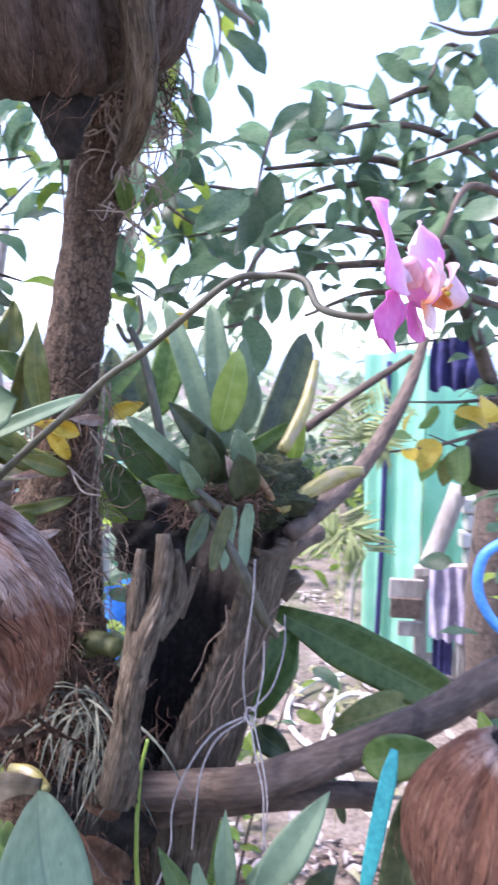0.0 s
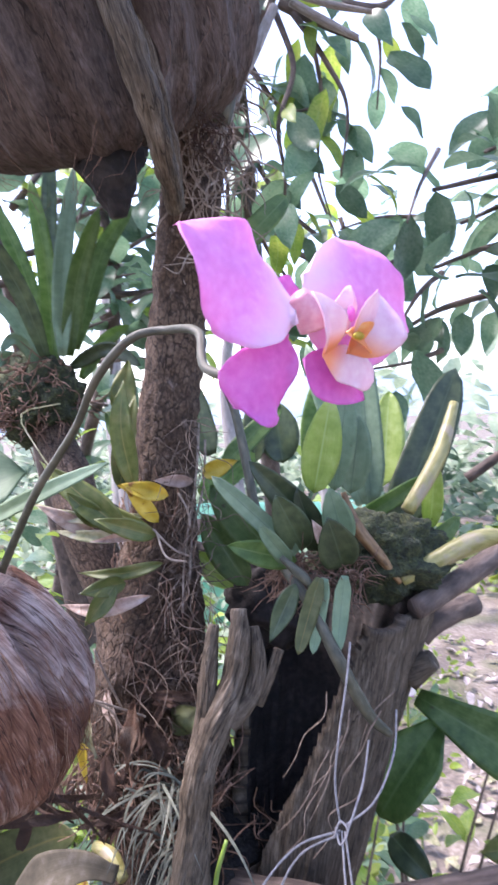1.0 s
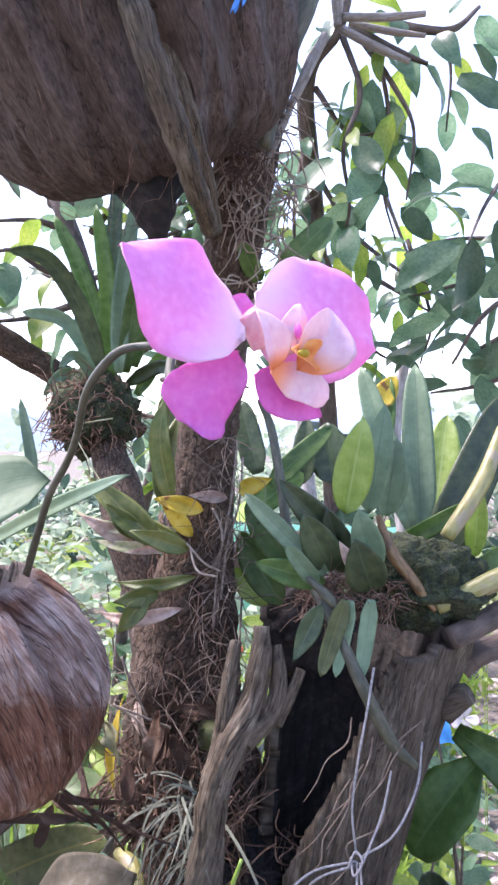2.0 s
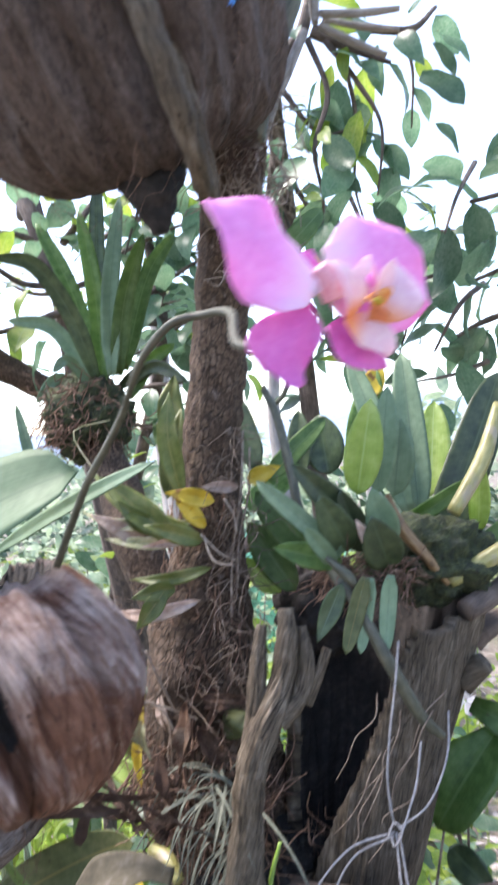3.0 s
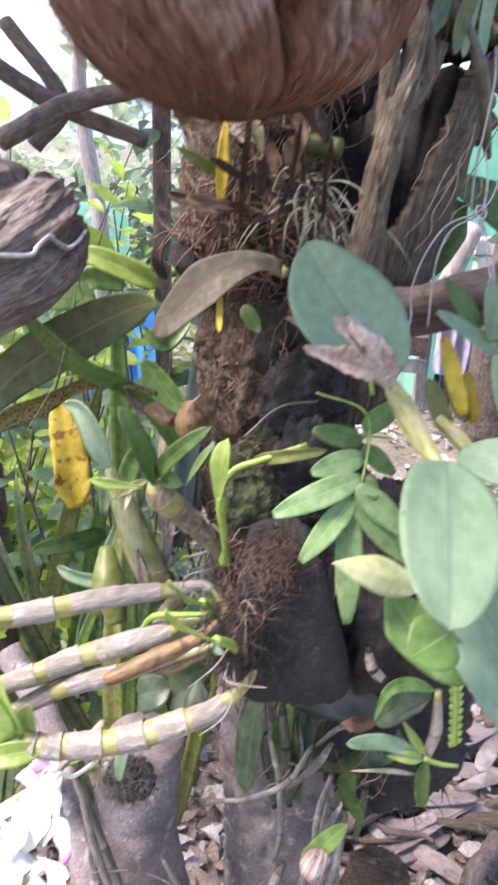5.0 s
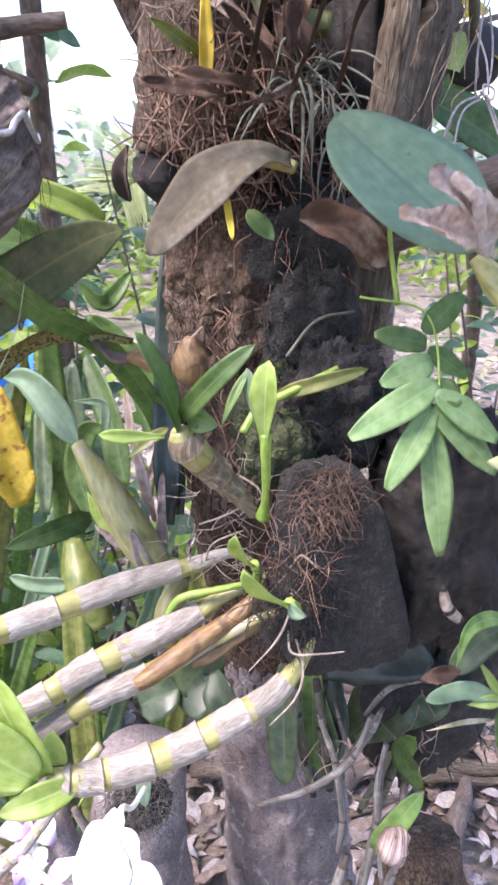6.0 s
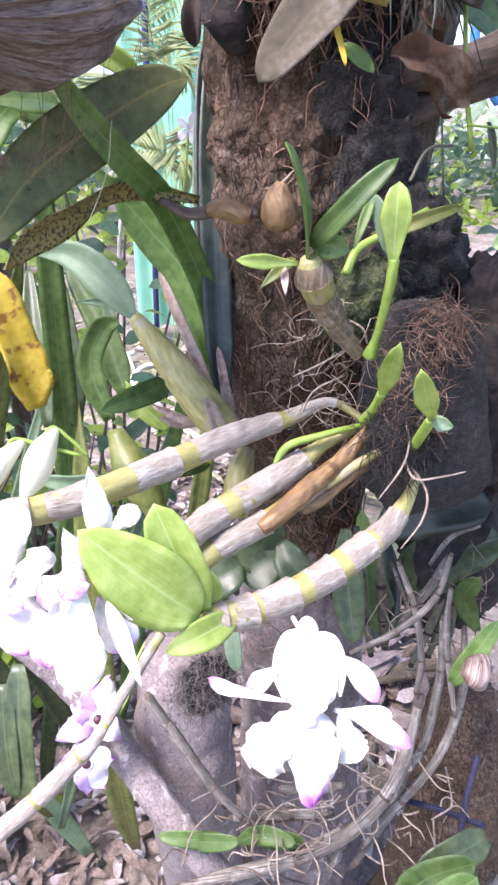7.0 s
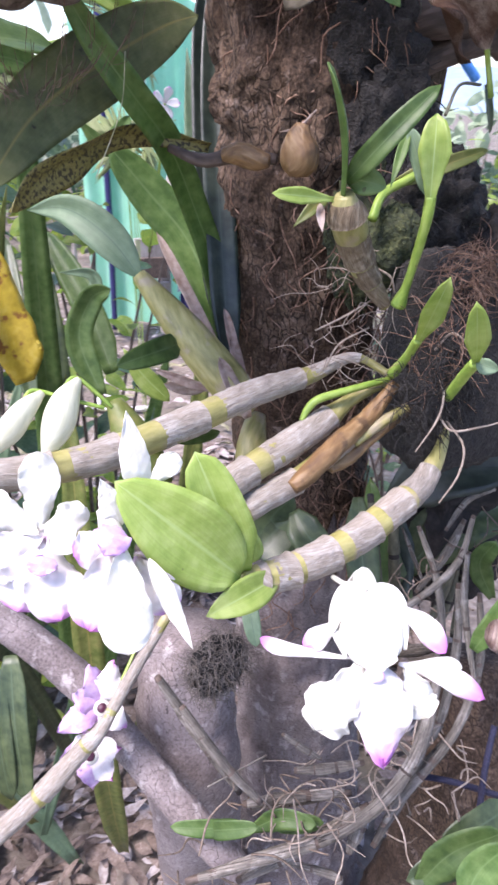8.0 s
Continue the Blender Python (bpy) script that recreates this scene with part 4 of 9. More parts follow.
tube("old_cane", [(-0.2, 0.401, 1.061), (-0.225, 0.398, 1.042), (-0.254, 0.39, 1.033), (-0.284, 0.381, 1.022), (-0.296, 0.379, 1.017)], [0.004, 0.0062, 0.0072, 0.0065, 0.0048], TAN, dendro, "tan leafless cane", sides=14, per=10, rough=0.10, grain=90)
tube("old_cane", [(-0.193, 0.393, 1.043), (-0.219, 0.394, 1.03), (-0.242, 0.394, 1.017), (-0.257, 0.393, 1.013)], [0.003, 0.004, 0.0048, 0.003], TAN, dendro, "rusty leafless cane", sides=12, per=10, rough=0.10, grain=90)
tube("young_cane", [(-0.196, 0.391, 1.047), (-0.221, 0.393, 1.037), (-0.239, 0.392, 1.029)], [0.003, 0.0042, 0.003], CANEGREEN, dendro, "olive young cane", sides=12, per=8)
tube("young_cane", [(-0.203, 0.405, 1.064), (-0.234, 0.408, 1.061), (-0.256, 0.412, 1.057), (-0.264, 0.413, 1.051), (-0.269, 0.412, 1.044)], [0.002, 0.0026, 0.0028, 0.0026, 0.0018], GREENSTEM, dendro, "thin olive shoot", sides=10, per=8)
banded("cane", [(-0.171, 0.379, 1.04), (-0.182, 0.368, 1.024), (-0.208, 0.356, 1.008), (-0.243, 0.346, 1.001), (-0.276, 0.341, 0.993), (-0.314, 0.336, 0.992), (-0.343, 0.335, 0.994), (-0.356, 0.338, 0.998)],
       [0.003, 0.0046, 0.0088, 0.0105, 0.0108, 0.0106, 0.0098, 0.006], dendro, "thick pale banded cane", ((0.24, 0.36), (0.38, 0.47), (0.50, 0.60), (0.64, 0.74), (0.76, 0.83), (0.86, 0.90)))
for base, tip, w, shape, arch, fold in (
        ((-0.36, 0.331, 1.004), (-0.419, 0.348, 1.071), 0.044, "oval", 0.05, 0.25),
        ((-0.355, 0.336, 1.002), (-0.378, 0.345, 1.078), 0.028, "tongue", 0.06, 0.3),
        ((-0.349, 0.342, 1.001), (-0.349, 0.346, 1.025), 0.018, "oval", 0.05, 0.3),
        ((-0.337, 0.33, 0.996), (-0.384, 0.324, 0.992), 0.019, "oval", 0.08, 0.3)):
    leaf("leaf", base, tip, w, (-0.34, -0.75, 0.57), LIME, dendro, "fresh lime-green leaf", shape=shape, arch=arch, fold=fold)


def keiki(points, radii, leaves, label, material=GREENSTEM):
    stem = tube("shoot", points, radii, material, dendro, label, sides=12, per=8, rough=0.06, grain=150)
    for base, tip, w, mat, shape, arch in leaves:
        leaf("shoot_leaf", base, tip, w, (-0.65, -0.74, 0.15), mat, stem, shape=shape, arch=arch, fold=0.35, nu=12, nv=3)
    return stem


PLANTSHEATH = fibrous("tan_papery_sheath", [(0.10, 0.07, 0.042), (0.19, 0.145, 0.092), (0.28, 0.225, 0.155)], (0.33, 0.28, 0.21), 0.52, fine=1300, coarse=420, along=0.1, patch=60, crack=0.008, dark=0.5)
old = banded("plantlet", [(-0.203, 0.416, 1.112), (-0.214, 0.419, 1.128), (-0.227, 0.417, 1.145), (-0.240, 0.410, 1.162), (-0.250, 0.404, 1.176), (-0.254, 0.402, 1.187)],
             [0.004, 0.0075, 0.0095, 0.0112, 0.0112, 0.006], dendro, "stout tan plantlet on a cane", ((0.02, 0.2), (0.22, 0.38), (0.40, 0.62), (0.78, 0.93)), skin=PLANTSHEATH)
leaf("plantlet_leaf", (-0.254, 0.404, 1.184), (-0.276, 0.393, 1.252), 0.0175, (0.8, -0.6, 0.1), LEAF, old, shape="tongue", arch=0.05, fold=0.3)
for base, tip, w, mat, shape, arch in (
        ((-0.252, 0.404, 1.193), (-0.211, 0.380, 1.243), 0.0135, LEAF, "strap", 0.10),
        ((-0.263, 0.400, 1.185), (-0.302, 0.402, 1.190), 0.010, LIME, "spoon", 0.06),
        ((-0.259, 0.410, 1.186), (-0.286, 0.405, 1.171), 0.008, OLIVE, "lance", 0.10),
        ((-0.270, 0.403, 1.183), (-0.275, 0.392, 1.169), 0.005, DRYLEAF, "lance", 0.02),
        ((-0.247, 0.408, 1.195), (-0.232, 0.392, 1.191), 0.016, LEAF, "oval", 0.12)):
    leaf("plantlet_leaf", base, tip, w, (-0.600, -0.708, 0.190), mat, old, shape=shape, arch=arch, fold=0.35, nu=12, nv=3)
keiki([(-0.200, 0.407, 1.115), (-0.200, 0.401, 1.130), (-0.202, 0.392, 1.155), (-0.204, 0.386, 1.173), (-0.204, 0.385, 1.185)], [0.0054, 0.0028, 0.003, 0.0033, 0.0035],
      (((-0.205, 0.384, 1.180), (-0.200, 0.392, 1.229), 0.020, LIME, "spoon", 0.05), ((-0.201, 0.388, 1.185), (-0.211, 0.402, 1.222), 0.011, BLUELEAF, "strap", 0.05),
       ((-0.209, 0.404, 1.221), (-0.230, 0.391, 1.191), 0.0065, LEAF, "lance", 0.04)), "green shoot with a swollen foot")
tube("aerial_shoot", [(-0.136, 0.441, 1.203), (-0.174, 0.441, 1.188), (-0.193, 0.441, 1.18), (-0.206, 0.434, 1.166)], [0.0022, 0.003, 0.003, 0.0032], GREENSTEM, dendro, "pale green drooping shoot", sides=10, per=8)
leaf("leaf", (-0.177, 0.448, 1.186), (-0.122, 0.422, 1.207), 0.011, (-0.71, -0.71, 0.07), OLIVE, dendro, shape="strap", arch=0.05, fold=0.3)
keiki([(-0.209, 0.396, 1.072), (-0.211, 0.382, 1.088), (-0.217, 0.367, 1.106)], [0.004, 0.003, 0.003],
      (((-0.215, 0.370, 1.102), (-0.238, 0.328, 1.153), 0.0145, LIME, "spoon", 0.05),), "green shoot")
keiki([(-0.190, 0.362, 1.064), (-0.196, 0.348, 1.082), (-0.206, 0.330, 1.101)], [0.0035, 0.0036, 0.0034],
      (((-0.206, 0.330, 1.100), (-0.239, 0.307, 1.145), 0.015, LIME, "spoon", 0.05), ((-0.207, 0.329, 1.101), (-0.200, 0.318, 1.099), 0.0095, BLUELEAF, "oval", 0.1)), "green shoot")
for p, r in (((-0.231, 0.485, 1.203), 0.0125),):
    bulb = tube("old_bulb", [offset(p, 0.002, 0, 0.018), offset(p, 0, 0, 0.011), offset(p, 0, 0, 0.002), offset(p, 0, 0, -0.008), offset(p, 0, 0, -0.014)], [r * 0.3, r * 0.62, r * 0.9, r * 0.85, r * 0.5], TAN, dendro, "shrivelled tan bulb", sides=40, per=8, rough=0.06, grain=130, ridges=0.25)
tube("stub", [(-0.271, 0.52, 1.201), (-0.262, 0.512, 1.202), (-0.254, 0.503, 1.199), (-0.247, 0.497, 1.198)], [0.004, 0.0072, 0.0068, 0.004], TAN, dendro, "brown stub of an old bulb", sides=20, per=8, rough=0.08, ridges=0.15)
tube("stalk", [(-0.241, 0.498, 1.199), (-0.261, 0.517, 1.201), (-0.28, 0.532, 1.197), (-0.294, 0.557, 1.204)], [0.0035, 0.005, 0.0045, 0.003], BRANCH, dendro, "brown stalk", sides=12, per=8, rough=0.08)
tube("dry_tip", [(-0.241, 0.495, 1.216), (-0.231, 0.487, 1.219), (-0.222, 0.48, 1.23)], [0.0004, 0.0012, 0.0004], DRYLEAF, dendro, sides=6)


def petal(parent, base, tip, w, material=WHITEP, shape="petal", arch=0.06, fold=-0.15, wave=0.07, face=(-0.47, -0.56, 0.68), name="petal", frill=0.25):
    return leaf(name, base, tip, w, face, material, parent, shape=shape, arch=arch, fold=fold, wave=wave, thick=0.0006, nu=28, nv=8, frill=frill)


def flower(core, radius, parent, label):
    """The waxy column in the middle; petals and sepals become its pieces."""
    return tube("flower", [offset(core, 0, 0.012, 0.01), core, offset(core, 0, -0.006, -0.004)], [radius * 0.6, radius, radius * 0.5], PLAINWHITE, parent, label, sides=12, per=6)


one = flower((-0.328, 0.258, 0.999), 0.006, dendro, "large white flower with lilac petal tips")
tube("pedicel", [(-0.299, 0.328, 0.983), (-0.308, 0.304, 0.998), (-0.314, 0.287, 1.019), (-0.319, 0.272, 1.009)], [0.0016, 0.0016, 0.002, 0.003], PLAINWHITE, one, sides=8, per=8)
FACE1 = (-0.47, -0.56, 0.68)
for pts, w, m in (([(-0.323, 0.267, 1.010), (-0.320, 0.275, 1.018), (-0.317, 0.283, 1.027)], 0.013, PLAINWHITE), ([(-0.340, 0.262, 0.995), (-0.338, 0.274, 1.006), (-0.329, 0.279, 1.016), (-0.319, 0.276, 1.020)], 0.013, PLAINWHITE), ([(-0.316, 0.248, 1.001), (-0.311, 0.257, 1.010), (-0.312, 0.266, 1.018), (-0.318, 0.274, 1.021)], 0.013, PLAINWHITE),
                  ([(-0.336, 0.274, 1.008), (-0.346, 0.274, 1.003), (-0.355, 0.276, 0.997)], 0.013, TIPPED), ([(-0.338, 0.261, 0.995), (-0.354, 0.273, 0.996), (-0.365, 0.283, 0.996), (-0.371, 0.291, 0.998)], 0.0085, TIPPED), ([(-0.313, 0.264, 1.014), (-0.305, 0.252, 1.011), (-0.300, 0.237, 1.001)], 0.014, TIPPED),
                  ([(-0.320, 0.247, 0.995), (-0.306, 0.232, 0.994), (-0.294, 0.216, 0.988)], 0.013, TIPPED), ([(-0.316, 0.245, 0.995), (-0.304, 0.236, 0.997), (-0.297, 0.229, 0.997)], 0.008, PLAINWHITE)):
    blade("petal", pts, w, FACE1, m, one, shape="petal", fold=-0.25, wave=0.14, nv=6, per=12, thick=0.0006, frill=0.22)
leaf("lip", (-0.334, 0.249, 0.996), (-0.319, 0.273, 1.021), 0.030, FACE1, PLAINWHITE, one, "cream hooded lip", shape="oval", arch=0.14, fold=-0.35, wave=0.06, frill=0.22, thick=0.0008, nu=26, nv=8)
leaf("lip", (-0.336, 0.246, 0.998), (-0.327, 0.257, 1.011), 0.020, FACE1, PLAINWHITE, one, "cream throat of the lip", shape="tongue", arch=0.12, fold=0.6, wave=0.06, frill=0.2, thick=0.0008, nu=22, nv=8)
petal(one, (-0.334, 0.255, 0.994), (-0.363, 0.252, 0.970), 0.030, PLAINWHITE, "fan", arch=0.10, wave=0.24, frill=0.55)
petal(one, (-0.318, 0.244, 0.994), (-0.319, 0.226, 0.979), 0.020, PLAINWHITE, "petal", arch=0.10, wave=0.2, frill=0.45)
petal(one, (-0.331, 0.249, 0.998), (-0.344, 0.224, 0.964), 0.026, TIPPED, "wide", arch=0.14, wave=0.24, frill=0.5)
leaf("blush", (-0.334, 0.246, 1.0005), (-0.340, 0.243, 0.997), 0.009, FACE1, LILAC, one, "lilac blush in the throat", shape="oval", arch=0.1, thick=0.0004)

two = flower((-0.425, 0.34, 1.045), 0.006, dendro, "large white flower with blush throat")
petal(two, (-0.406, 0.35, 1.058), (-0.408, 0.357, 1.102), 0.015, PLAINWHITE, "lance", face=(-0.23, -0.8, 0.56))
petal(two, (-0.402, 0.35, 1.063), (-0.387, 0.345, 1.079), 0.014, PLAINWHITE, face=(-0.23, -0.8, 0.56))
petal(two, (-0.419, 0.343, 1.049), (-0.426, 0.349, 1.074), 0.013, PLAINWHITE, "lance", face=(-0.23, -0.8, 0.56))
petal(two, (-0.421, 0.339, 1.046), (-0.446, 0.334, 1.046), 0.022, face=(-0.23, -0.8, 0.56))
petal(two, (-0.427, 0.335, 1.045), (-0.448, 0.312, 1.019), 0.030, wave=0.2, face=(-0.23, -0.8, 0.56))
petal(two, (-0.424, 0.33, 1.048), (-0.436, 0.296, 1.013), 0.029, PLAINWHITE, wave=0.2, face=(-0.23, -0.8, 0.56))
petal(two, (-0.414, 0.343, 1.029), (-0.406, 0.316, 1.01), 0.024, wave=0.2, face=(-0.23, -0.8, 0.56))
petal(two, (-0.412, 0.328, 1.037), (-0.406, 0.293, 1.005), 0.009, PLAINWHITE, "lance", face=(-0.23, -0.8, 0.56))
petal(two, (-0.424, 0.336, 1.055), (-0.434, 0.323, 1.049), 0.018, LILAC, "oval", face=(-0.23, -0.8, 0.56))

three = flower((-0.454, 0.368, 1.043), 0.006, dendro, "white flower behind the others")
for tip, w, m in (((-0.447, 0.379, 1.08), 0.023, PLAINWHITE), ((-0.482, 0.387, 1.059), 0.025, PLAINWHITE), ((-0.434, 0.353, 1.058), 0.018, PLAINWHITE), ((-0.473, 0.345, 1.016), 0.034, WHITEP),
                  ((-0.456, 0.331, 1.015), 0.033, WHITEP), ((-0.485, 0.362, 1.034), 0.03, WHITEP), ((-0.444, 0.341, 1.051), 0.02, PLAINWHITE)):
    petal(three, (-0.453, 0.364, 1.043), tip, w, m, face=(-0.14, -0.83, 0.54), wave=0.2)
petal(three, (-0.457, 0.347, 1.042), (-0.461, 0.339, 1.037), 0.015, LILAC, "oval", face=(-0.14, -0.83, 0.54))

for pts, rad in (([(-0.398, 0.41, 1.081), (-0.406, 0.416, 1.091), (-0.414, 0.422, 1.098), (-0.422, 0.418, 1.094)], 0.0012), ([(-0.402, 0.412, 1.081), (-0.422, 0.421, 1.088), (-0.436, 0.426, 1.093), (-0.443, 0.421, 1.09)], 0.0012)):
    tube("bud_stalk", pts, rad, GREENSTEM, dendro, sides=8, per=8)
BUDCREAM = shade("cream_green_bud", [(0.54, 0.54, 0.38), (0.65, 0.65, 0.50), (0.72, 0.72, 0.60)], 60, (1, 0.3, 1), 0.5, 0.2, 300, "UV", 0.05, 0.3)
tube("bud", [(-0.412, 0.421, 1.097), (-0.422, 0.415, 1.088), (-0.43, 0.409, 1.076), (-0.44, 0.403, 1.062)], [0.002, 0.0078, 0.0085, 0.0018], BUDCREAM, dendro, "drooping cream flower bud", sides=14, per=8, rough=0.06)
tube("bud", [(-0.432, 0.423, 1.092), (-0.443, 0.419, 1.086), (-0.453, 0.419, 1.075), (-0.463, 0.418, 1.064)], [0.002, 0.006, 0.007, 0.0015], BUDCREAM, dendro, "drooping cream flower bud", sides=14, per=8, rough=0.06)

THROAT = shade("maroon_throat", [(0.03, 0.004, 0.015), (0.05, 0.008, 0.025), (0.08, 0.015, 0.04)], 60, (1, 1, 1), 0.5, 0.1, 300, "Object", 0.02)
# two small lilac flowers with a dark throat, lower down
for c, tips in (((-0.399, 0.518, 0.743), ((-0.42, 0.528, 0.763), (-0.402, 0.531, 0.786), (-0.382, 0.522, 0.789), (-0.386, 0.493, 0.736), (-0.441, 0.518, 0.736))),
                ((-0.416, 0.513, 0.696), ((-0.442, 0.519, 0.702), (-0.416, 0.518, 0.727), (-0.391, 0.495, 0.711), (-0.406, 0.48, 0.693), (-0.423, 0.486, 0.686)))):
    small = thing("small_orchid_flower", c, "small pale lilac orchid flower with dark throat", "flower", "small lilac flowers")
    eye = Vector((-0.14, -0.65, 0.75))
    throat = tube("throat", [Vector(c), Vector(c) + eye * 0.006, Vector(c) + eye * 0.009], [0.006, 0.0075, 0.0065], PLAINWHITE, small, "white tube of the lip", sides=14)
    tube("dark_eye", [Vector(c) + eye * 0.0085, Vector(c) + eye * 0.0105], [0.0048, 0.0035], THROAT, throat, "dark maroon throat", sides=12)
    for tip in tips:
        leaf("petal", offset(c, 0, 0.003, 0), tip, 0.024, (-0.14, -0.65, 0.75), LILAC if tip[0] < c[0] else WHITEP, small, shape="round", arch=0.08, fold=-0.15, wave=0.14, thick=0.0006, nu=16, nv=5, frill=0.3)
    tube("stalk", [offset(c, 0.004, 0.012, -0.004), offset(c, 0.03, 0.04, -0.02), offset(c, 0.07, 0.07, 0.01)], 0.0016, GREENSTEM, small, sides=6)


# ---- dark fibre block and roots at the foot of the dendrobium ----
def lump(name, center, size, material, label, category, seed, amp=0.12, box=0.55, rot=(0, 0, 0), nu=64, nv=40, parent=None):
    verts, faces, uvs = [], [], []
    m = Euler([radians(a) for a in rot]).to_matrix()
    for j in range(nv + 1):
        v = -math.pi / 2 + math.pi * j / nv
        for i in range(nu + 1):
            a = 2 * math.pi * (i % nu) / nu
            d = Vector((math.cos(a) * math.cos(v), math.sin(a) * math.cos(v), math.sin(v)))
            k = max(abs(d.x), abs(d.y), abs(d.z))
            f = (1 - box) + box / k * 0.82
            q = d * 3 + Vector((seed, 0, 0))
            f *= 1 + amp * noise.noise(q) + amp * 0.5 * noise.noise(q * 3) + amp * 0.3 * noise.noise(q * 9)
            verts.append(Vector(center) + m @ Vector((d.x * f * size[0], d.y * f * size[1], d.z * f * size[2])))
            uvs.append((a * size[0], v * size[2]))
    n = nu + 1
    for j in range(nv):
        for i in range(nu):
            faces.append((j * n + i, j * n + i + 1, (j + 1) * n + i + 1, (j + 1) * n + i))
    me = mesh(name, verts, faces, uvs)
    if parent is not None:
        return part(name, me, material, parent, label)
    return solo(name, me, material, label, category)


def tangle(center, size, count, seed, length, thick, wild=1.0, droop=0.3, spread=None):
    """A mat of fine crooked roots over a lump."""
    rnd = random.Random(seed)
    out = []
    for _ in range(count):
        d = Vector((rnd.gauss(0, 1), rnd.gauss(0, 1) - 0.6, rnd.gauss(0, 1))).normalized()
        p = Vector(center) + Vector((d.x * size[0], d.y * size[1], d.z * size[2]))
        t = Vector((rnd.gauss(0, 1), rnd.gauss(0, 1), rnd.gauss(0, 1) - droop))
        t = (t - t.dot(d) * d * 0.7).normalized()
        l = length * rnd.uniform(0.4, 1.3)
        pts = [p]
        for k in range(3):
            t = (t + wild * 0.6 * Vector((rnd.gauss(0, 1), rnd.gauss(0, 1), rnd.gauss(0, 1) - droop))).normalized()
            pts.append(pts[-1] + t * l / 3)
        out.append(tube_data(pts, [thick, thick, thick * 0.8, thick * 0.4], sides=4, per=3, caps=False))
    return joined(out)


block = thing("tree_fern_block", (-0.124, 0.406, 1.048), "dark tree fern block matted with brown roots", "planting block")
def wedge_block(center, half, top_share, lean, seed):
    """A cut block of tree fern, narrower at the top, with soft corners and a pitted face."""
    verts, faces, uvs = [], [], []
    nu, nv = 90, 70
    for j in range(nv + 1):
        v = -math.pi / 2 + math.pi * j / nv
        for i in range(nu + 1):
            a = 2 * math.pi * (i % nu) / nu
            d = Vector((math.cos(a) * math.cos(v), math.sin(a) * math.cos(v), math.sin(v)))
            f = 1 / (abs(d.x) ** 5 + abs(d.y) ** 5 + abs(d.z) ** 5) ** 0.2
            q = d * f
            f *= 1 + 0.06 * noise.noise(q * 2 + Vector((seed, 0, 0))) + 0.03 * noise.noise(q * 7) + 0.02 * noise.noise(q * 22)
            p = d * f
            share = 1 + (top_share - 1) * (p.z + 1) / 2
            verts.append(Vector(center) + Vector((p.x * half[0] * share + lean * (p.z + 1) / 2, p.y * half[1] * (0.6 + 0.4 * share), p.z * half[2])))
            uvs.append((a * half[0], v * half[2]))
    n = nu + 1
    for j in range(nv):
        for i in range(nu):
            faces.append((j * n + i, j * n + i + 1, (j + 1) * n + i + 1, (j + 1) * n + i))
    return mesh("block", verts, faces, uvs)


part("block", wedge_block((-0.138, 0.408, 1.066), (0.052, 0.040, 0.078), 0.55, -0.018, 2.0), FERNBLOCK, block)
for at, size, count, seed, length, mat, lab in (((-0.163, 0.386, 1.134), (0.020, 0.016, 0.020), 380, 4, 0.022, FIBRE, "matted reddish fibrous roots"), ((-0.188, 0.380, 1.066), (0.028, 0.022, 0.032), 420, 5, 0.028, FERNBLOCK, "matted black roots"),
                                                ((-0.204, 0.439, 1.10), (0.05, 0.02, 0.05), 90, 6, 0.035, PALEROOT, "fine pale roots on the bark"), ((-0.182, 0.382, 1.095), (0.022, 0.018, 0.030), 130, 7, 0.03, FIBRE, "matted brown roots")):
    tagged(part("root_mat", mesh("roots", *tangle(at, size, count, seed, length, 0.00032, wild=0.6)), mat, block, lab), kind="stuff")
for pts in ([(-0.19, 0.373, 1.077), (-0.197, 0.359, 1.068), (-0.208, 0.351, 1.056), (-0.227, 0.347, 1.04)], [(-0.196, 0.362, 1.053), (-0.198, 0.347, 1.048), (-0.181, 0.339, 1.05), (-0.168, 0.334, 1.053)],
            [(-0.192, 0.358, 1.049), (-0.193, 0.34, 1.039), (-0.2, 0.334, 1.023), (-0.218, 0.33, 1.009)], [(-0.237, 0.447, 1.092), (-0.223, 0.433, 1.104), (-0.207, 0.424, 1.116)], [(-0.237, 0.433, 1.068), (-0.231, 0.427, 1.087), (-0.21, 0.422, 1.097)],
            [(-0.211, 0.426, 1.138), (-0.201, 0.417, 1.132), (-0.197, 0.415, 1.121)], [(-0.189, 0.38, 1.09), (-0.184, 0.372, 1.103), (-0.176, 0.364, 1.097)]):
    part("root", mesh("root", *tube_data(pts, [0.0008, 0.0008, 0.0007, 0.0004][:len(pts)], sides=6, per=8, rough=0.1)), PALEROOT, block, "pale aerial root")
lump("moss_cushion", (-0.176, 0.448, 1.143), (0.025, 0.02, 0.03), MOSS, "small cushion of dark green moss on the trunk", "moss", 7.0, amp=0.2, box=0.1)
# added lump, its near-black stands in for the shade behind the block
lump("black_fern_block", (-0.044, 0.440, 1.062), (0.060, 0.055, 0.110), ROT_AND_SHADE, "near-black lump standing in for the shade behind the fern block", "planting block", 11.0, amp=0.16, box=0.35, nu=110, nv=70)
# dead roots over added dark lumps that give the shade of the hollow
mass = thing("root_mass", (0.005, 0.5, 0.8), "dead roots with near-black lumps filling the shaded hollow by the trunk", "roots")
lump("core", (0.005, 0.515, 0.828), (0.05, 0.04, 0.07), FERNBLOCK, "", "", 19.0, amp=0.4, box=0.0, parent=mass)
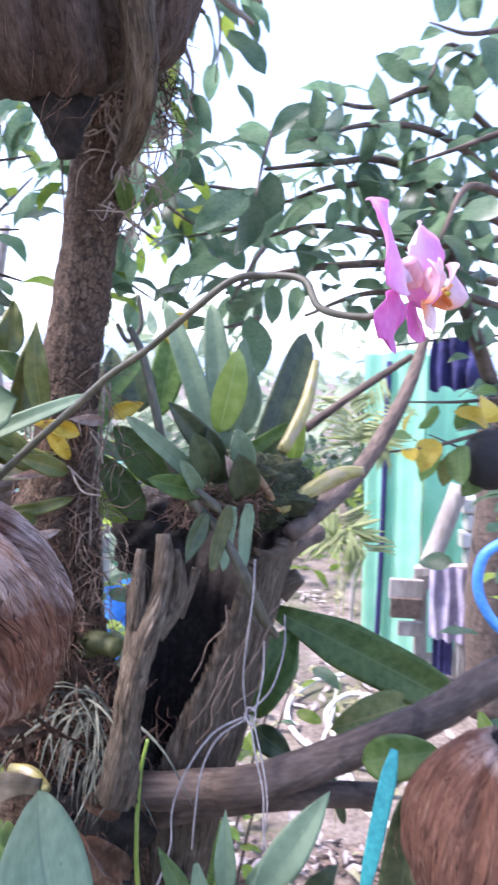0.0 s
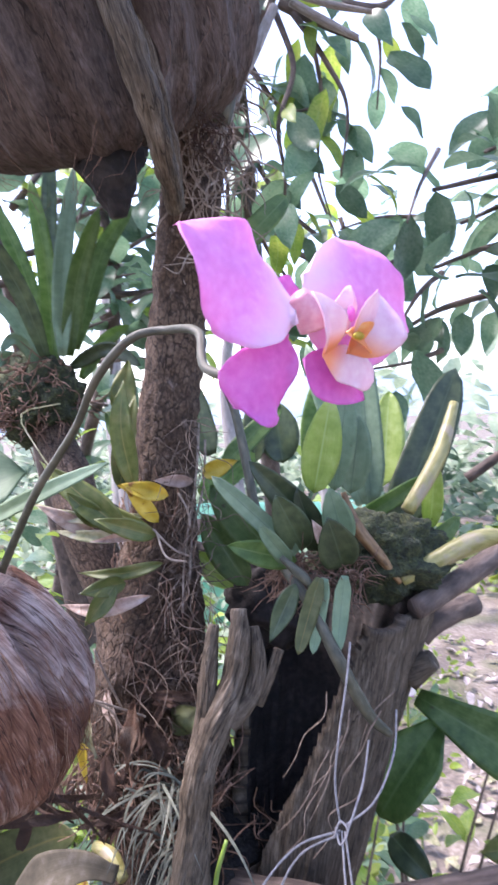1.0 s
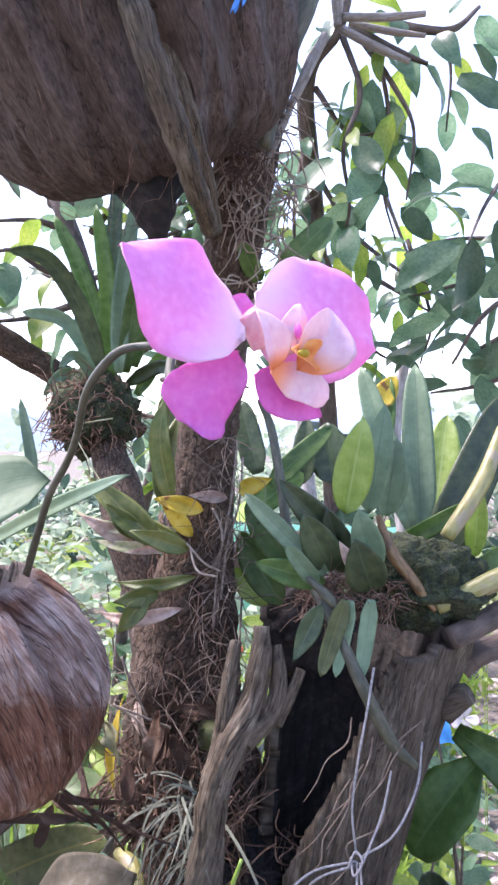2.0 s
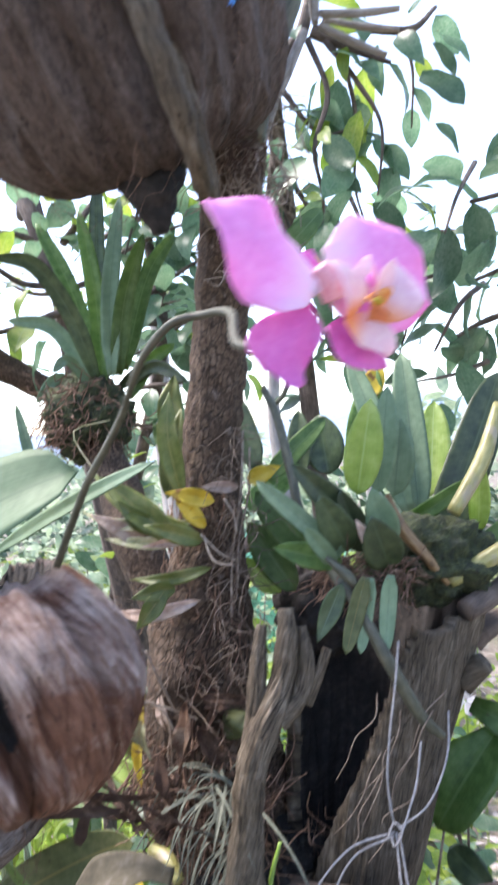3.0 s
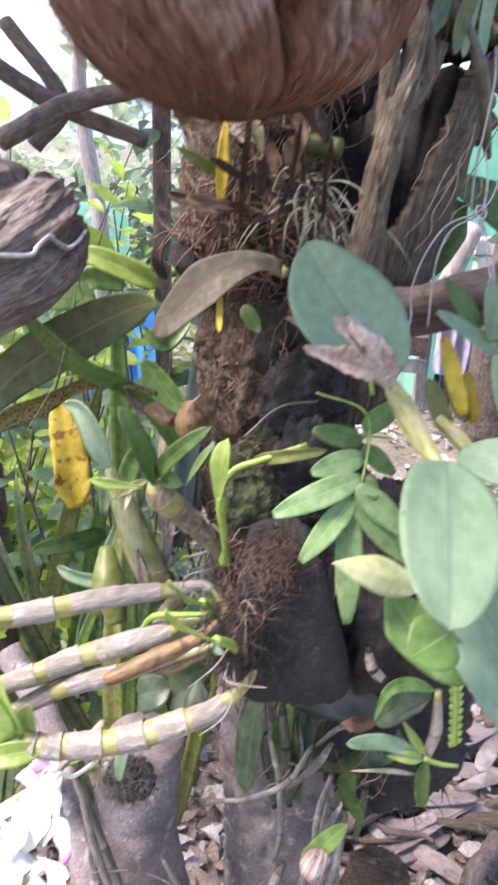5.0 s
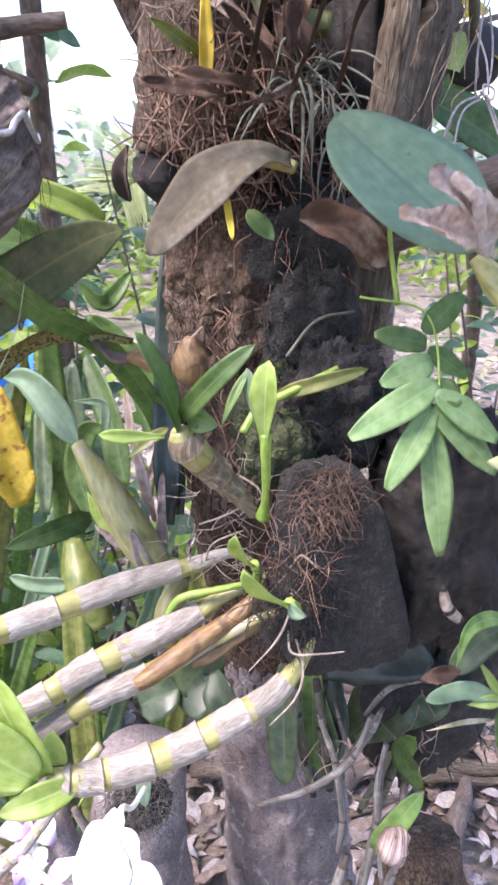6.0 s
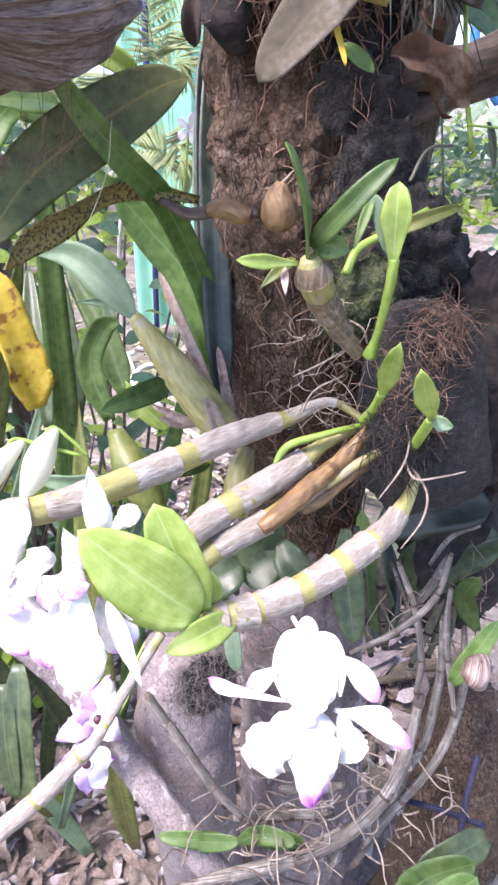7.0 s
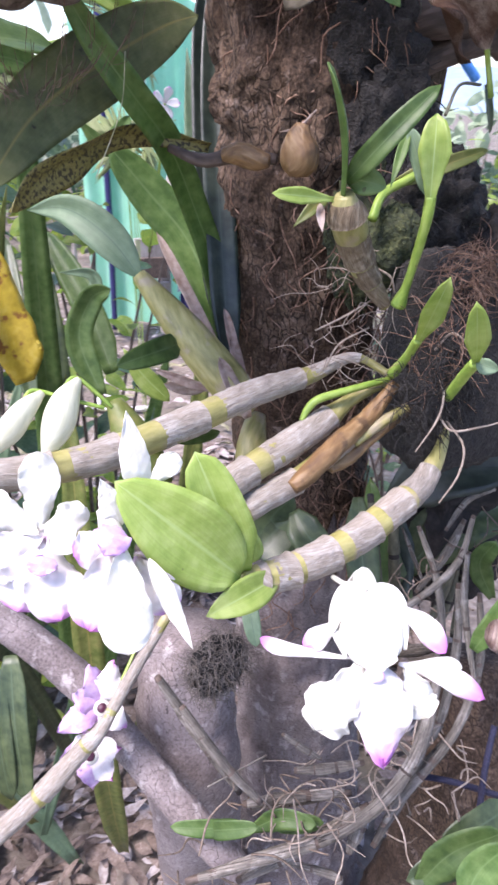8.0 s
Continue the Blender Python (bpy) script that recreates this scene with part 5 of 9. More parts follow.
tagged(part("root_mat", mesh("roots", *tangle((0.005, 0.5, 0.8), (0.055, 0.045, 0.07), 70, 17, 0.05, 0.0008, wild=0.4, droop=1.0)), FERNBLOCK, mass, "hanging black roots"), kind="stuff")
# second added lump, near-black in place of the hollow's shade
lump("core", (-0.022, 0.467, 0.871), (0.07, 0.04, 0.11), ROT_AND_SHADE, "", "", 57.0, amp=0.35, box=0.0, parent=mass)
# black moss and roots over the shaded side of the trunk, its shade put into their black
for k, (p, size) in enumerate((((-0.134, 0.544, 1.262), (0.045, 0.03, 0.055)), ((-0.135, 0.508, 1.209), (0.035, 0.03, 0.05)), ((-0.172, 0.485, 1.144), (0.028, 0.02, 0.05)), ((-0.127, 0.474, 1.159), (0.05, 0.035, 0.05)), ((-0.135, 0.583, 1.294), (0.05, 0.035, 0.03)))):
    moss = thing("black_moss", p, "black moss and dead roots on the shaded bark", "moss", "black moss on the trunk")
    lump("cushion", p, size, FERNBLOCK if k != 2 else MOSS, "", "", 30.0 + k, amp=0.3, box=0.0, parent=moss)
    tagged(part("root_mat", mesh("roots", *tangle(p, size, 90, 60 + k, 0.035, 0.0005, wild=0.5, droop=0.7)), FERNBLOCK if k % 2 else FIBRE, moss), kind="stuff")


# ---- orchid clump and moss on top of the dead stump ----
lump("moss_mat", (-0.003, 0.657, 1.531), (0.060, 0.045, 0.036), MOSS, "dark mossy root mat on the stump's rim", "moss", 3.0, amp=0.28, box=0.1)
lump("rotten_core", (-0.101, 0.656, 1.488), (0.04, 0.04, 0.045), ROT_AND_SHADE, "black rotten wood at the back of the stump", "rotten wood", 23.0, amp=0.2, box=0.2)
clump = thing("orchid_clump", (-0.033, 0.579, 1.534), "clump of fleshy green orchid leaves on the stump", "orchid")
tagged(part("root_mat", mesh("roots", *tangle((-0.035, 0.59, 1.532), (0.04, 0.03, 0.014), 260, 8, 0.028, 0.0006)), FIBRE, clump, "tangled grey-brown roots"), kind="stuff")
UP1 = (0.33, -0.93, 0.15)
for base, tip, w, mat, shape, arch in ((((-0.031, 0.575, 1.595), (-0.013, 0.569, 1.667), 0.029, LIME, "oval", 0.04), ((-0.024, 0.607, 1.592), (-0.009, 0.61, 1.679), 0.024, BLUELEAF, "oval", 0.04), ((-0.013, 0.618, 1.589), (-0.003, 0.619, 1.652), 0.027, BLUELEAF, "oval", 0.04), ((-0.026, 0.583, 1.56), (-0.069, 0.539, 1.623), 0.024, DARKLEAF, "oval", 0.06), ((-0.038, 0.566, 1.553), (-0.049, 0.538, 1.598), 0.027, DARKLEAF, "oval", 0.05), ((-0.03, 0.575, 1.55), (-0.038, 0.555, 1.601), 0.022, DARKLEAF, "oval", 0.05), ((-0.009, 0.575, 1.554), (-0.014, 0.556, 1.601), 0.024, BLUELEAF, "oval", 0.05), ((-0.009, 0.569, 1.54), (-0.013, 0.545, 1.581), 0.030, DARKLEAF, "oval", 0.08), ((-0.043, 0.563, 1.545), (-0.085, 0.53, 1.562), 0.020, LEAF, "oval", 0.06), ((-0.041, 0.558, 1.552), (-0.106, 0.553, 1.611), 0.015, BLUELEAF, "strap", 0.05)) + (((-0.045, 0.55, 1.547), (-0.058, 0.527, 1.577), 0.013, BLUELEAF, "strap", 0.05), ((-0.016, 0.555, 1.557), (-0.023, 0.54, 1.58), 0.010, DRYLEAF, "lance", 0.05), ((-0.078, 0.601, 1.544), (-0.124, 0.589, 1.6), 0.034, LEAF, "oval", 0.05), ((-0.103, 0.61, 1.511), (-0.144, 0.612, 1.572), 0.030, LEAF, "oval", 0.06), ((-0.118, 0.613, 1.509), (-0.153, 0.607, 1.542), 0.022, LIME, "lance", 0.05), ((-0.038, 0.543, 1.533), (-0.055, 0.528, 1.493), 0.016, DARKLEAF, "lance", -0.05), ((-0.02, 0.543, 1.538), (-0.034, 0.528, 1.486), 0.013, SHADEOLIVE, "strap", -0.06), ((-0.017, 0.546, 1.537), (-0.025, 0.534, 1.485), 0.011, BLUELEAF, "strap", -0.05), ((-0.004, 0.552, 1.538), (-0.009, 0.541, 1.484), 0.012, BLUELEAF, "strap", -0.06))):
    leaf("leaf", base, tip, w, UP1, mat, clump, shape=shape, arch=arch, fold=0.3)
tube("old_bulb", [(-0.017, 0.611, 1.591), (-0.007, 0.61, 1.564), (0.01, 0.613, 1.54), (0.024, 0.621, 1.517)], [0.0022, 0.005, 0.0045, 0.002], TAN, clump, "yellow-brown withered bulb", sides=12, per=8)
tube("old_bulb", [(-0.047, 0.538, 1.553), (-0.033, 0.542, 1.539), (-0.027, 0.543, 1.532)], [0.002, 0.004, 0.002], DARKSTEM, clump, sides=10)
tube("black_cane", [(-0.108, 0.587, 1.685), (-0.096, 0.582, 1.661), (-0.085, 0.576, 1.616), (-0.076, 0.569, 1.581), (-0.057, 0.567, 1.543), (-0.029, 0.547, 1.516), (-0.008, 0.541, 1.48), (0.008, 0.555, 1.438), (0.02, 0.572, 1.416)],
     [0.003, 0.0036, 0.004, 0.004, 0.0042, 0.004, 0.0046, 0.0046, 0.003], DARKSTEM, clump, "long dark jointed cane", sides=12, per=8, rough=0.06)
ring = [(-0.128, 0.631, 1.692), (-0.118, 0.632, 1.676), (-0.106, 0.636, 1.692), (-0.109, 0.638, 1.719)]
tube("tendril", ring, 0.0022, DARKSTEM, clump, "curled dark tendril", sides=8, per=8)

# strap-leaved orchid behind the stump
strap = thing("strap_leaf_orchid", (0.011, 0.715, 1.526), "orchid with long dark green strap leaves behind the stump", "orchid")
for base, tip, w, mat, shape, arch in ((((0.004, 0.712, 1.539), (0.06, 0.788, 1.694), 0.042, DARKLEAF, "strap", 0.04), ((-0.03, 0.694, 1.552), (0.04, 0.709, 1.595), 0.016, LEAF, "strap", 0.10), ((0.038, 0.707, 1.545), (0.047, 0.69, 1.611), 0.019, LIME, "oval", 0.05), ((0.02, 0.697, 1.515), (0.064, 0.721, 1.555), 0.018, LEAF, "strap", 0.10), ((-0.04, 0.835, 1.55), (-0.057, 0.885, 1.738), 0.036, BLUELEAF, "strap", 0.03), ((-0.049, 0.831, 1.55), (-0.114, 0.855, 1.738), 0.030, BLUELEAF, "strap", 0.05), ((-0.038, 0.894, 1.563), (-0.035, 0.952, 1.679), 0.045, LIME, "oval", 0.03), ((-0.13, 0.902, 1.587), (-0.107, 0.949, 1.732), 0.045, LEAF, "oval", 0.03), ((-0.144, 0.838, 1.598), (-0.157, 0.855, 1.672), 0.05, DARKLEAF, "oval", 0.03), ((-0.174, 0.822, 1.599), (-0.178, 0.844, 1.679), 0.03, DARKLEAF, "oval", 0.03)) + (((-0.187, 0.759, 1.602), (-0.137, 0.82, 1.665), 0.024, LEAF, "strap", 0.05), ((-0.21, 0.747, 1.571), (-0.166, 0.804, 1.613), 0.03, LEAF, "strap", 0.05), ((-0.198, 0.753, 1.615), (-0.229, 0.772, 1.698), 0.03, DARKLEAF, "strap", 0.03))):
    leaf("leaf", base, tip, w, (0.27, -0.96, 0.07), mat, strap, shape=shape, arch=arch, fold=0.25)
leaf("yellow_leaf", (-0.117, 0.921, 1.687), (-0.1, 0.953, 1.732), 0.03, (0.28, -0.96, -0.07), YELLOW, strap, "yellow dying leaf")
tube("cane", [(0.024, 0.628, 1.517), (0.049, 0.639, 1.531), (0.083, 0.651, 1.547), (0.107, 0.652, 1.552)], [0.005, 0.0075, 0.0085, 0.004], CANEGREEN, strap, "yellow-green cane", sides=14, per=8)
tube("cane", [(0.027, 0.653, 1.57), (0.051, 0.678, 1.613), (0.064, 0.703, 1.659)], [0.006, 0.007, 0.004], CANEGREEN, strap, "olive cane", sides=14, per=8)

# ---- pink moth orchid growing from the front coconut pot ----
moth = thing("moth_orchid", (-0.162, 0.38, 1.573), "moth orchid with one pink flower on a long arching stem", "orchid")
tube("flower_stem", [(-0.165, 0.384, 1.569), (-0.12, 0.352, 1.605), (-0.089, 0.33, 1.628), (-0.069, 0.321, 1.644), (-0.048, 0.305, 1.656), (-0.025, 0.286, 1.672), (-0.008, 0.282, 1.684), (0.006, 0.283, 1.686), (0.021, 0.275, 1.683), (0.027, 0.266, 1.671), (0.044, 0.259, 1.667), (0.051, 0.258, 1.672)],
     [0.0024, 0.0021, 0.0019, 0.0018, 0.0016, 0.0016, 0.0016, 0.0015, 0.0015, 0.0015, 0.0014, 0.0014], DARKSTEM, moth, "dark green arching flower stem", sides=10, per=10, rough=0.06, grain=200)
leaf("leaf", (-0.243, 0.34, 1.574), (-0.132, 0.373, 1.632), 0.060, (0.1, -0.8, 0.55), MOTHLEAF, moth, "broad pale green leaf", shape="tongue", arch=0.10, fold=0.2, thick=0.002)
leaf("leaf", (-0.234, 0.347, 1.572), (-0.245, 0.338, 1.629), 0.020, (0.3, -0.9, 0.2), MOTHLEAF, moth, "broad pale green leaf", shape="tongue", arch=0.06, fold=0.2, thick=0.002)
leaf("leaf", (-0.204, 0.38, 1.586), (-0.096, 0.398, 1.634), 0.011, (0.0, -0.9, 0.4), BLUELEAF, moth, "narrow grey-green leaf", shape="strap", arch=0.03, fold=0.2, thick=0.002)
bloom = tube("flower", [(0.059, 0.258, 1.688), (0.061, 0.261, 1.684), (0.062, 0.263, 1.679)], [0.003, 0.0045, 0.004], BLUSH, moth, "pink moth orchid flower with orange lip", sides=14, per=6)
NORM = (0.87, -0.49, 0.05)


def bloom_petal(name, base, tip, w, mat, shape="petal", arch=0.05, fold=-0.12, push=0.0, wave=0.05, face=None):
    b, t = (offset(p, *(push * v for v in NORM)) for p in (base, tip))
    return leaf(name, b, t, w, face or NORM, mat, bloom, shape=shape, arch=arch, fold=fold, wave=wave, thick=0.0007, nu=24, nv=8, frill=0.07)


bloom_petal("sepal", (0.059, 0.258, 1.686), (0.06, 0.261, 1.695), 0.010, MAGENTA, "oval", push=-0.005)
bloom_petal("sepal", (0.059, 0.257, 1.676), (0.05, 0.24, 1.658), 0.027, MAGENTA, "fan", push=-0.003, wave=0.08)
bloom_petal("sepal", (0.061, 0.26, 1.671), (0.073, 0.28, 1.659), 0.015, MAGENTA, "lance", push=-0.002)
bloom_petal("petal", (0.058, 0.255, 1.679), (0.04, 0.227, 1.703), 0.036, PINK, "wide", arch=0.04, wave=0.07, face=(0.93, -0.30, 0.22))
bloom_petal("petal", (0.06, 0.261, 1.694), (0.083, 0.299, 1.68), 0.038, PINK, "oval", arch=0.07, wave=0.07)


def pouch(name, c, size, material, parent, label="", seed=0.0):
    verts, faces, uvs = [], [], []
    nu, nv = 24, 14
    zx = Vector(NORM).normalized()
    xx = Vector((0, 0, 1)).cross(zx).normalized()
    yy = zx.cross(xx)
    for j in range(nv + 1):
        v = -math.pi / 2 + math.pi * j / nv
        for i in range(nu + 1):
            a = 2 * math.pi * (i % nu) / nu
            d = Vector((math.cos(a) * math.cos(v), math.sin(a) * math.cos(v), math.sin(v)))
            f = 1 + 0.12 * noise.noise(d * 2 + Vector((seed, 0, 0)))
            verts.append(Vector(c) + (xx * d.x * size[0] + yy * d.y * size[1] + zx * d.z * size[2]) * f)
            uvs.append((i / nu, j / nv))
    n = nu + 1
    for j in range(nv):
        for i in range(nu):
            faces.append((j * n + i, j * n + i + 1, (j + 1) * n + i + 1, (j + 1) * n + i))
    return part(name, mesh(name, verts, faces, uvs), material, parent, label)


def lifted(p, k):
    return offset(p, *(k * v for v in NORM))


LOBE = shade("blush_lobe", [(0.74, 0.46, 0.56), (0.80, 0.56, 0.64), (0.85, 0.66, 0.70)], 120, (1, 1, 1), 0.4, 0.1, 400, "Object", 0.03, 0.3, ends=(((0.86, 0.36, 0.16), 0.42, 0.05),))


def lobe(name, base, tip, w, up, mat, label, fold, arch=0.2):
    """A cupped lobe of the lip, standing out from the flower."""
    return leaf(name, lifted(base, up), lifted(tip, up + 0.003), w, NORM, mat, bloom, label, shape="oval", arch=arch, fold=fold, wave=0.04, thick=0.0009, nu=22, nv=8, frill=0.06)


lobe("lip_side", (0.0655, 0.2685, 1.6715), (0.0705, 0.2785, 1.6885), 0.0175, 0.006, LOBE, "pale blush side lobe of the lip", 0.55)
lobe("lip_side", (0.0615, 0.2615, 1.6715), (0.0585, 0.2555, 1.6870), 0.0090, 0.005, LOBE, "pale blush side lobe of the lip", 0.6)
lobe("lip_throat", (0.0680, 0.2735, 1.6740), (0.0630, 0.2640, 1.6765), 0.0085, 0.008, ORANGE, "orange throat of the lip", 0.7, 0.1)
lobe("hood", (0.0640, 0.2660, 1.6790), (0.0650, 0.2680, 1.6895), 0.0085, 0.006, LOBE, "pale hood over the column", -0.6, 0.25)
pouch("callus", lifted((0.0640, 0.2665, 1.6752), 0.0125), (0.0018, 0.0012, 0.0014), YELLOW, bloom, "yellow callus", 4.0)
pouch("anther_cap", lifted((0.0640, 0.2660, 1.6815), 0.0105), (0.0009, 0.0022, 0.0012), MAGENTA, bloom, "", 5.0)
pouch("column", lifted((0.0640, 0.2660, 1.6810), 0.006), (0.0026, 0.0052, 0.0036), LOBE, bloom, "short pale column", 1.0)
bloom_petal("lip_tongue", (0.062, 0.262, 1.672), (0.072, 0.279, 1.664), 0.011, LOBE, "tongue", push=0.004)

# ---- broad-leaved cattleya in front of the trunk ----
catt = thing("cattleya_orchid", (-0.077, 0.302, 1.251), "cattleya orchid with broad grey-green leathery leaves", "orchid")
leaf("leaf", (-0.097, 0.345, 1.293), (-0.148, 0.434, 1.359), 0.064, (0, -0.94, 0.35), BLUELEAF, catt, "broad grey-green leathery leaf", shape="oval", nu=28, arch=0.04, fold=0.22, thick=0.002, nv=6, side_bend=-0.04)
leaf("leaf", (-0.076, 0.295, 1.26), (-0.104, 0.184, 1.231), 0.052, (-0.08, -0.74, 0.66), BLUELEAF, catt, "broad grey-green leathery leaf", shape="ellipse", nu=40, arch=0.04, fold=0.18, thick=0.002, nv=6)
leaf("leaf", (-0.06, 0.324, 1.25), (0.009, 0.285, 1.245), 0.032, (0, -0.75, 0.65), BLUELEAF, catt, "broad grey-green leathery leaf", shape="oval", nu=28, arch=0.10, fold=0.2, thick=0.002)
leaf("leaf", (-0.070, 0.285, 1.200), (0.010, 0.205, 1.100), 0.068, (-0.17, -0.66, 0.73), BLUELEAF, catt, "broad grey-green leathery leaf", shape="oval", nu=28, arch=0.05, fold=0.2, thick=0.002, nv=6)
blade("leaf", [(-0.090, 0.262, 1.196), (-0.118, 0.252, 1.213), (-0.144, 0.250, 1.221)], 0.021, (0.02, -0.72, 0.7), shade("pale_leaf_back", [(0.33, 0.37, 0.16), (0.47, 0.49, 0.25), (0.56, 0.57, 0.36)], 30, (1, 1, 1), 0.5, 0.1, 200, "Object", 0.05, 0.3), catt, "cream-yellow underside of a leaf", shape="lance", fold=-0.3, nv=4, per=10)
blade("leaf", [(-0.108, 0.262, 1.192), (-0.092, 0.252, 1.172), (-0.062, 0.240, 1.150)], 0.030, (-0.1, -0.7, 0.7), LEAF, catt, "green leaf behind the broad ones", shape="tongue", fold=0.2, nv=4, per=10)
leaf("leaf", (-0.084, 0.227, 1.194), (-0.108, 0.214, 1.189), 0.03, (-0.07, -0.66, 0.75), LEAF, catt, shape="oval")
tube("bulb", [(-0.101, 0.344, 1.29), (-0.092, 0.333, 1.275), (-0.082, 0.316, 1.259), (-0.076, 0.303, 1.252)], [0.0045, 0.0075, 0.0062, 0.004], CANEGREEN, catt, "yellow-green pseudobulb", sides=14, per=8)
tube("bulb", [(-0.069, 0.341, 1.268), (-0.056, 0.332, 1.257), (-0.043, 0.321, 1.243)], [0.003, 0.005, 0.004], CANEGREEN, catt, "pale green pseudobulb", sides=12, per=8)
tube("bulb", [(-0.06, 0.298, 1.239), (-0.069, 0.301, 1.247), (-0.073, 0.302, 1.251)], [0.004, 0.006, 0.004], LIME, catt, sides=12, per=8)
leaf("dry_sheath", (-0.102, 0.329, 1.293), (-0.14, 0.328, 1.335), 0.016, (0.01, -0.91, 0.42), PAPER, catt, "curled dry papery flower sheath", shape="strap", arch=0.10, fold=0.5, wave=0.25, frill=0.6, nu=24)
leaf("dry_sheath", (-0.106, 0.326, 1.3), (-0.158, 0.319, 1.319), 0.016, (0.01, -0.91, 0.42), PAPER, catt, "curled dry papery flower sheath", shape="lance", arch=-0.10, fold=0.8, wave=0.3, frill=0.6, nu=24)
leaf("dry_sheath", (-0.111, 0.323, 1.306), (-0.132, 0.317, 1.333), 0.010, (0.01, -0.91, 0.42), PAPER, catt, "curled dry papery flower sheath", shape="strap", arch=0.15, fold=-0.9, wave=0.25, frill=0.6, nu=24)
for base, tip, w, mat in (((-0.038, 0.379, 1.255), (-0.057, 0.389, 1.309), 0.012, YELLOW), ((-0.027, 0.387, 1.246), (-0.035, 0.395, 1.282), 0.012, YELLOW), ((-0.049, 0.375, 1.244), (-0.065, 0.383, 1.28), 0.014, OLIVE), ((-0.023, 0.406, 1.24), (-0.045, 0.409, 1.276), 0.014, OLIVE)):
    leaf("yellow_leaf", base, tip, w, (-0.15, -0.88, 0.44), mat, catt, "yellowed narrow leaf", shape="strap")


# ---- climbing fern with paired leaflets ----
def frond(parent, points, leaflets, size, width, face, material, first=0.15, seed=1, both=True, name="leaflet"):
    rnd = random.Random(seed)
    path = spline(points, 10)
    rachis = part("stalk", mesh("stalk", *tube_data(points, [0.0011] * (len(points) - 1) + [0.0006], sides=6, per=6)), GREENSTEM, parent)
    f = Vector(face)
    for i in range(leaflets):
        s = first + (1 - first) * (i + 0.5) / leaflets
        k = min(int(s * (len(path) - 1)), len(path) - 2)
        p, d = Vector(path[k]), Vector(path[k + 1] - path[k]).normalized()
        side = d.cross(f).normalized()
        for sg in ((1, -1) if both else (1 if i % 2 else -1,)):
            ang = (side * sg + d * rnd.uniform(0.35, 0.8) + Vector((0, 0, -0.25))).normalized()
            l = size * rnd.uniform(0.8, 1.15)
            leaf(name, p, p + ang * l, width * rnd.uniform(0.85, 1.1), face, material, rachis, shape="lance", arch=0.04, fold=0.15, nu=8, nv=2, thick=0.0008)


fern = thing("climbing_fern", (-0.104, 0.371, 1.234), "climbing fern with pairs of fresh green leaflets", "fern")
FF = (-0.11, -0.81, 0.58)
stalk = tube("stalk", [(-0.136, 0.411, 1.258), (-0.103, 0.388, 1.251), (-0.108, 0.356, 1.219), (-0.117, 0.347, 1.2), (-0.12, 0.343, 1.19)], 0.0008, GREENSTEM, fern, sides=6, per=8)
for base, tip, w in (((-0.11, 0.354, 1.218), (-0.169, 0.34, 1.197), 0.019), ((-0.114, 0.349, 1.206), (-0.15, 0.329, 1.168), 0.017), ((-0.117, 0.347, 1.2), (-0.116, 0.322, 1.122), 0.019), ((-0.113, 0.350, 1.214), (-0.079, 0.335, 1.186), 0.018), ((-0.115, 0.348, 1.206), (-0.078, 0.333, 1.166), 0.018),
                     ((-0.107, 0.368, 1.227), (-0.143, 0.359, 1.219), 0.018), ((-0.107, 0.376, 1.235), (-0.142, 0.374, 1.244), 0.016), ((-0.106, 0.375, 1.232), (-0.085, 0.364, 1.216), 0.014), ((-0.105, 0.384, 1.24), (-0.08, 0.386, 1.261), 0.016), ((-0.108, 0.359, 1.219), (-0.101, 0.344, 1.207), 0.013)):
    leaf("leaflet", base, tip, w, FF, FERNLEAF if w > 0.0165 else LEAF, stalk, shape="pinna", arch=0.03, fold=0.12, wave=0.06, nu=18, thick=0.0006)
vine = tube("stalk", [(-0.132, 0.428, 1.245), (-0.162, 0.416, 1.244), (-0.187, 0.399, 1.228)], 0.0010, DARKSTEM, fern, "arching dark stem", sides=6, per=8)
right = tube("stalk", [(-0.032, 0.321, 1.214), (-0.022, 0.316, 1.2), (-0.023, 0.304, 1.184)], 0.001, GREENSTEM, fern, sides=6, per=6)
for base, tip, w in (((-0.023, 0.317, 1.204), (0.025, 0.279, 1.158), 0.020), ((-0.022, 0.309, 1.182), (0.017, 0.275, 1.147), 0.018), ((-0.023, 0.303, 1.182), (-0.023, 0.277, 1.156), 0.02), ((-0.024, 0.318, 1.207), (-0.053, 0.297, 1.181), 0.022), ((-0.032, 0.329, 1.208), (-0.051, 0.314, 1.197), 0.016),
                     ((-0.027, 0.378, 1.307), (-0.034, 0.382, 1.347), 0.013), ((-0.024, 0.375, 1.3), (-0.017, 0.353, 1.256), 0.014), ((-0.022, 0.38, 1.299), (-0.065, 0.384, 1.325), 0.012), ((-0.013, 0.39, 1.31), (0.015, 0.38, 1.311), 0.011), ((-0.003, 0.395, 1.324), (0.041, 0.407, 1.353), 0.012), ((-0.011, 0.393, 1.317), (0.017, 0.39, 1.323), 0.010), ((0.016, 0.369, 1.281), (-0.011, 0.382, 1.288), 0.012)):
    leaf("leaflet", base, tip, w, FF, FERNLEAF if tip[2] < 1.2 else BLUELEAF, right, shape="pinna", arch=0.05, fold=0.12, wave=0.06, nu=18, thick=0.0006)
round_plant = thing("creeper", (0.02, 0.322, 1.242), "creeper with round dark leaves on the trunk", "creeper")
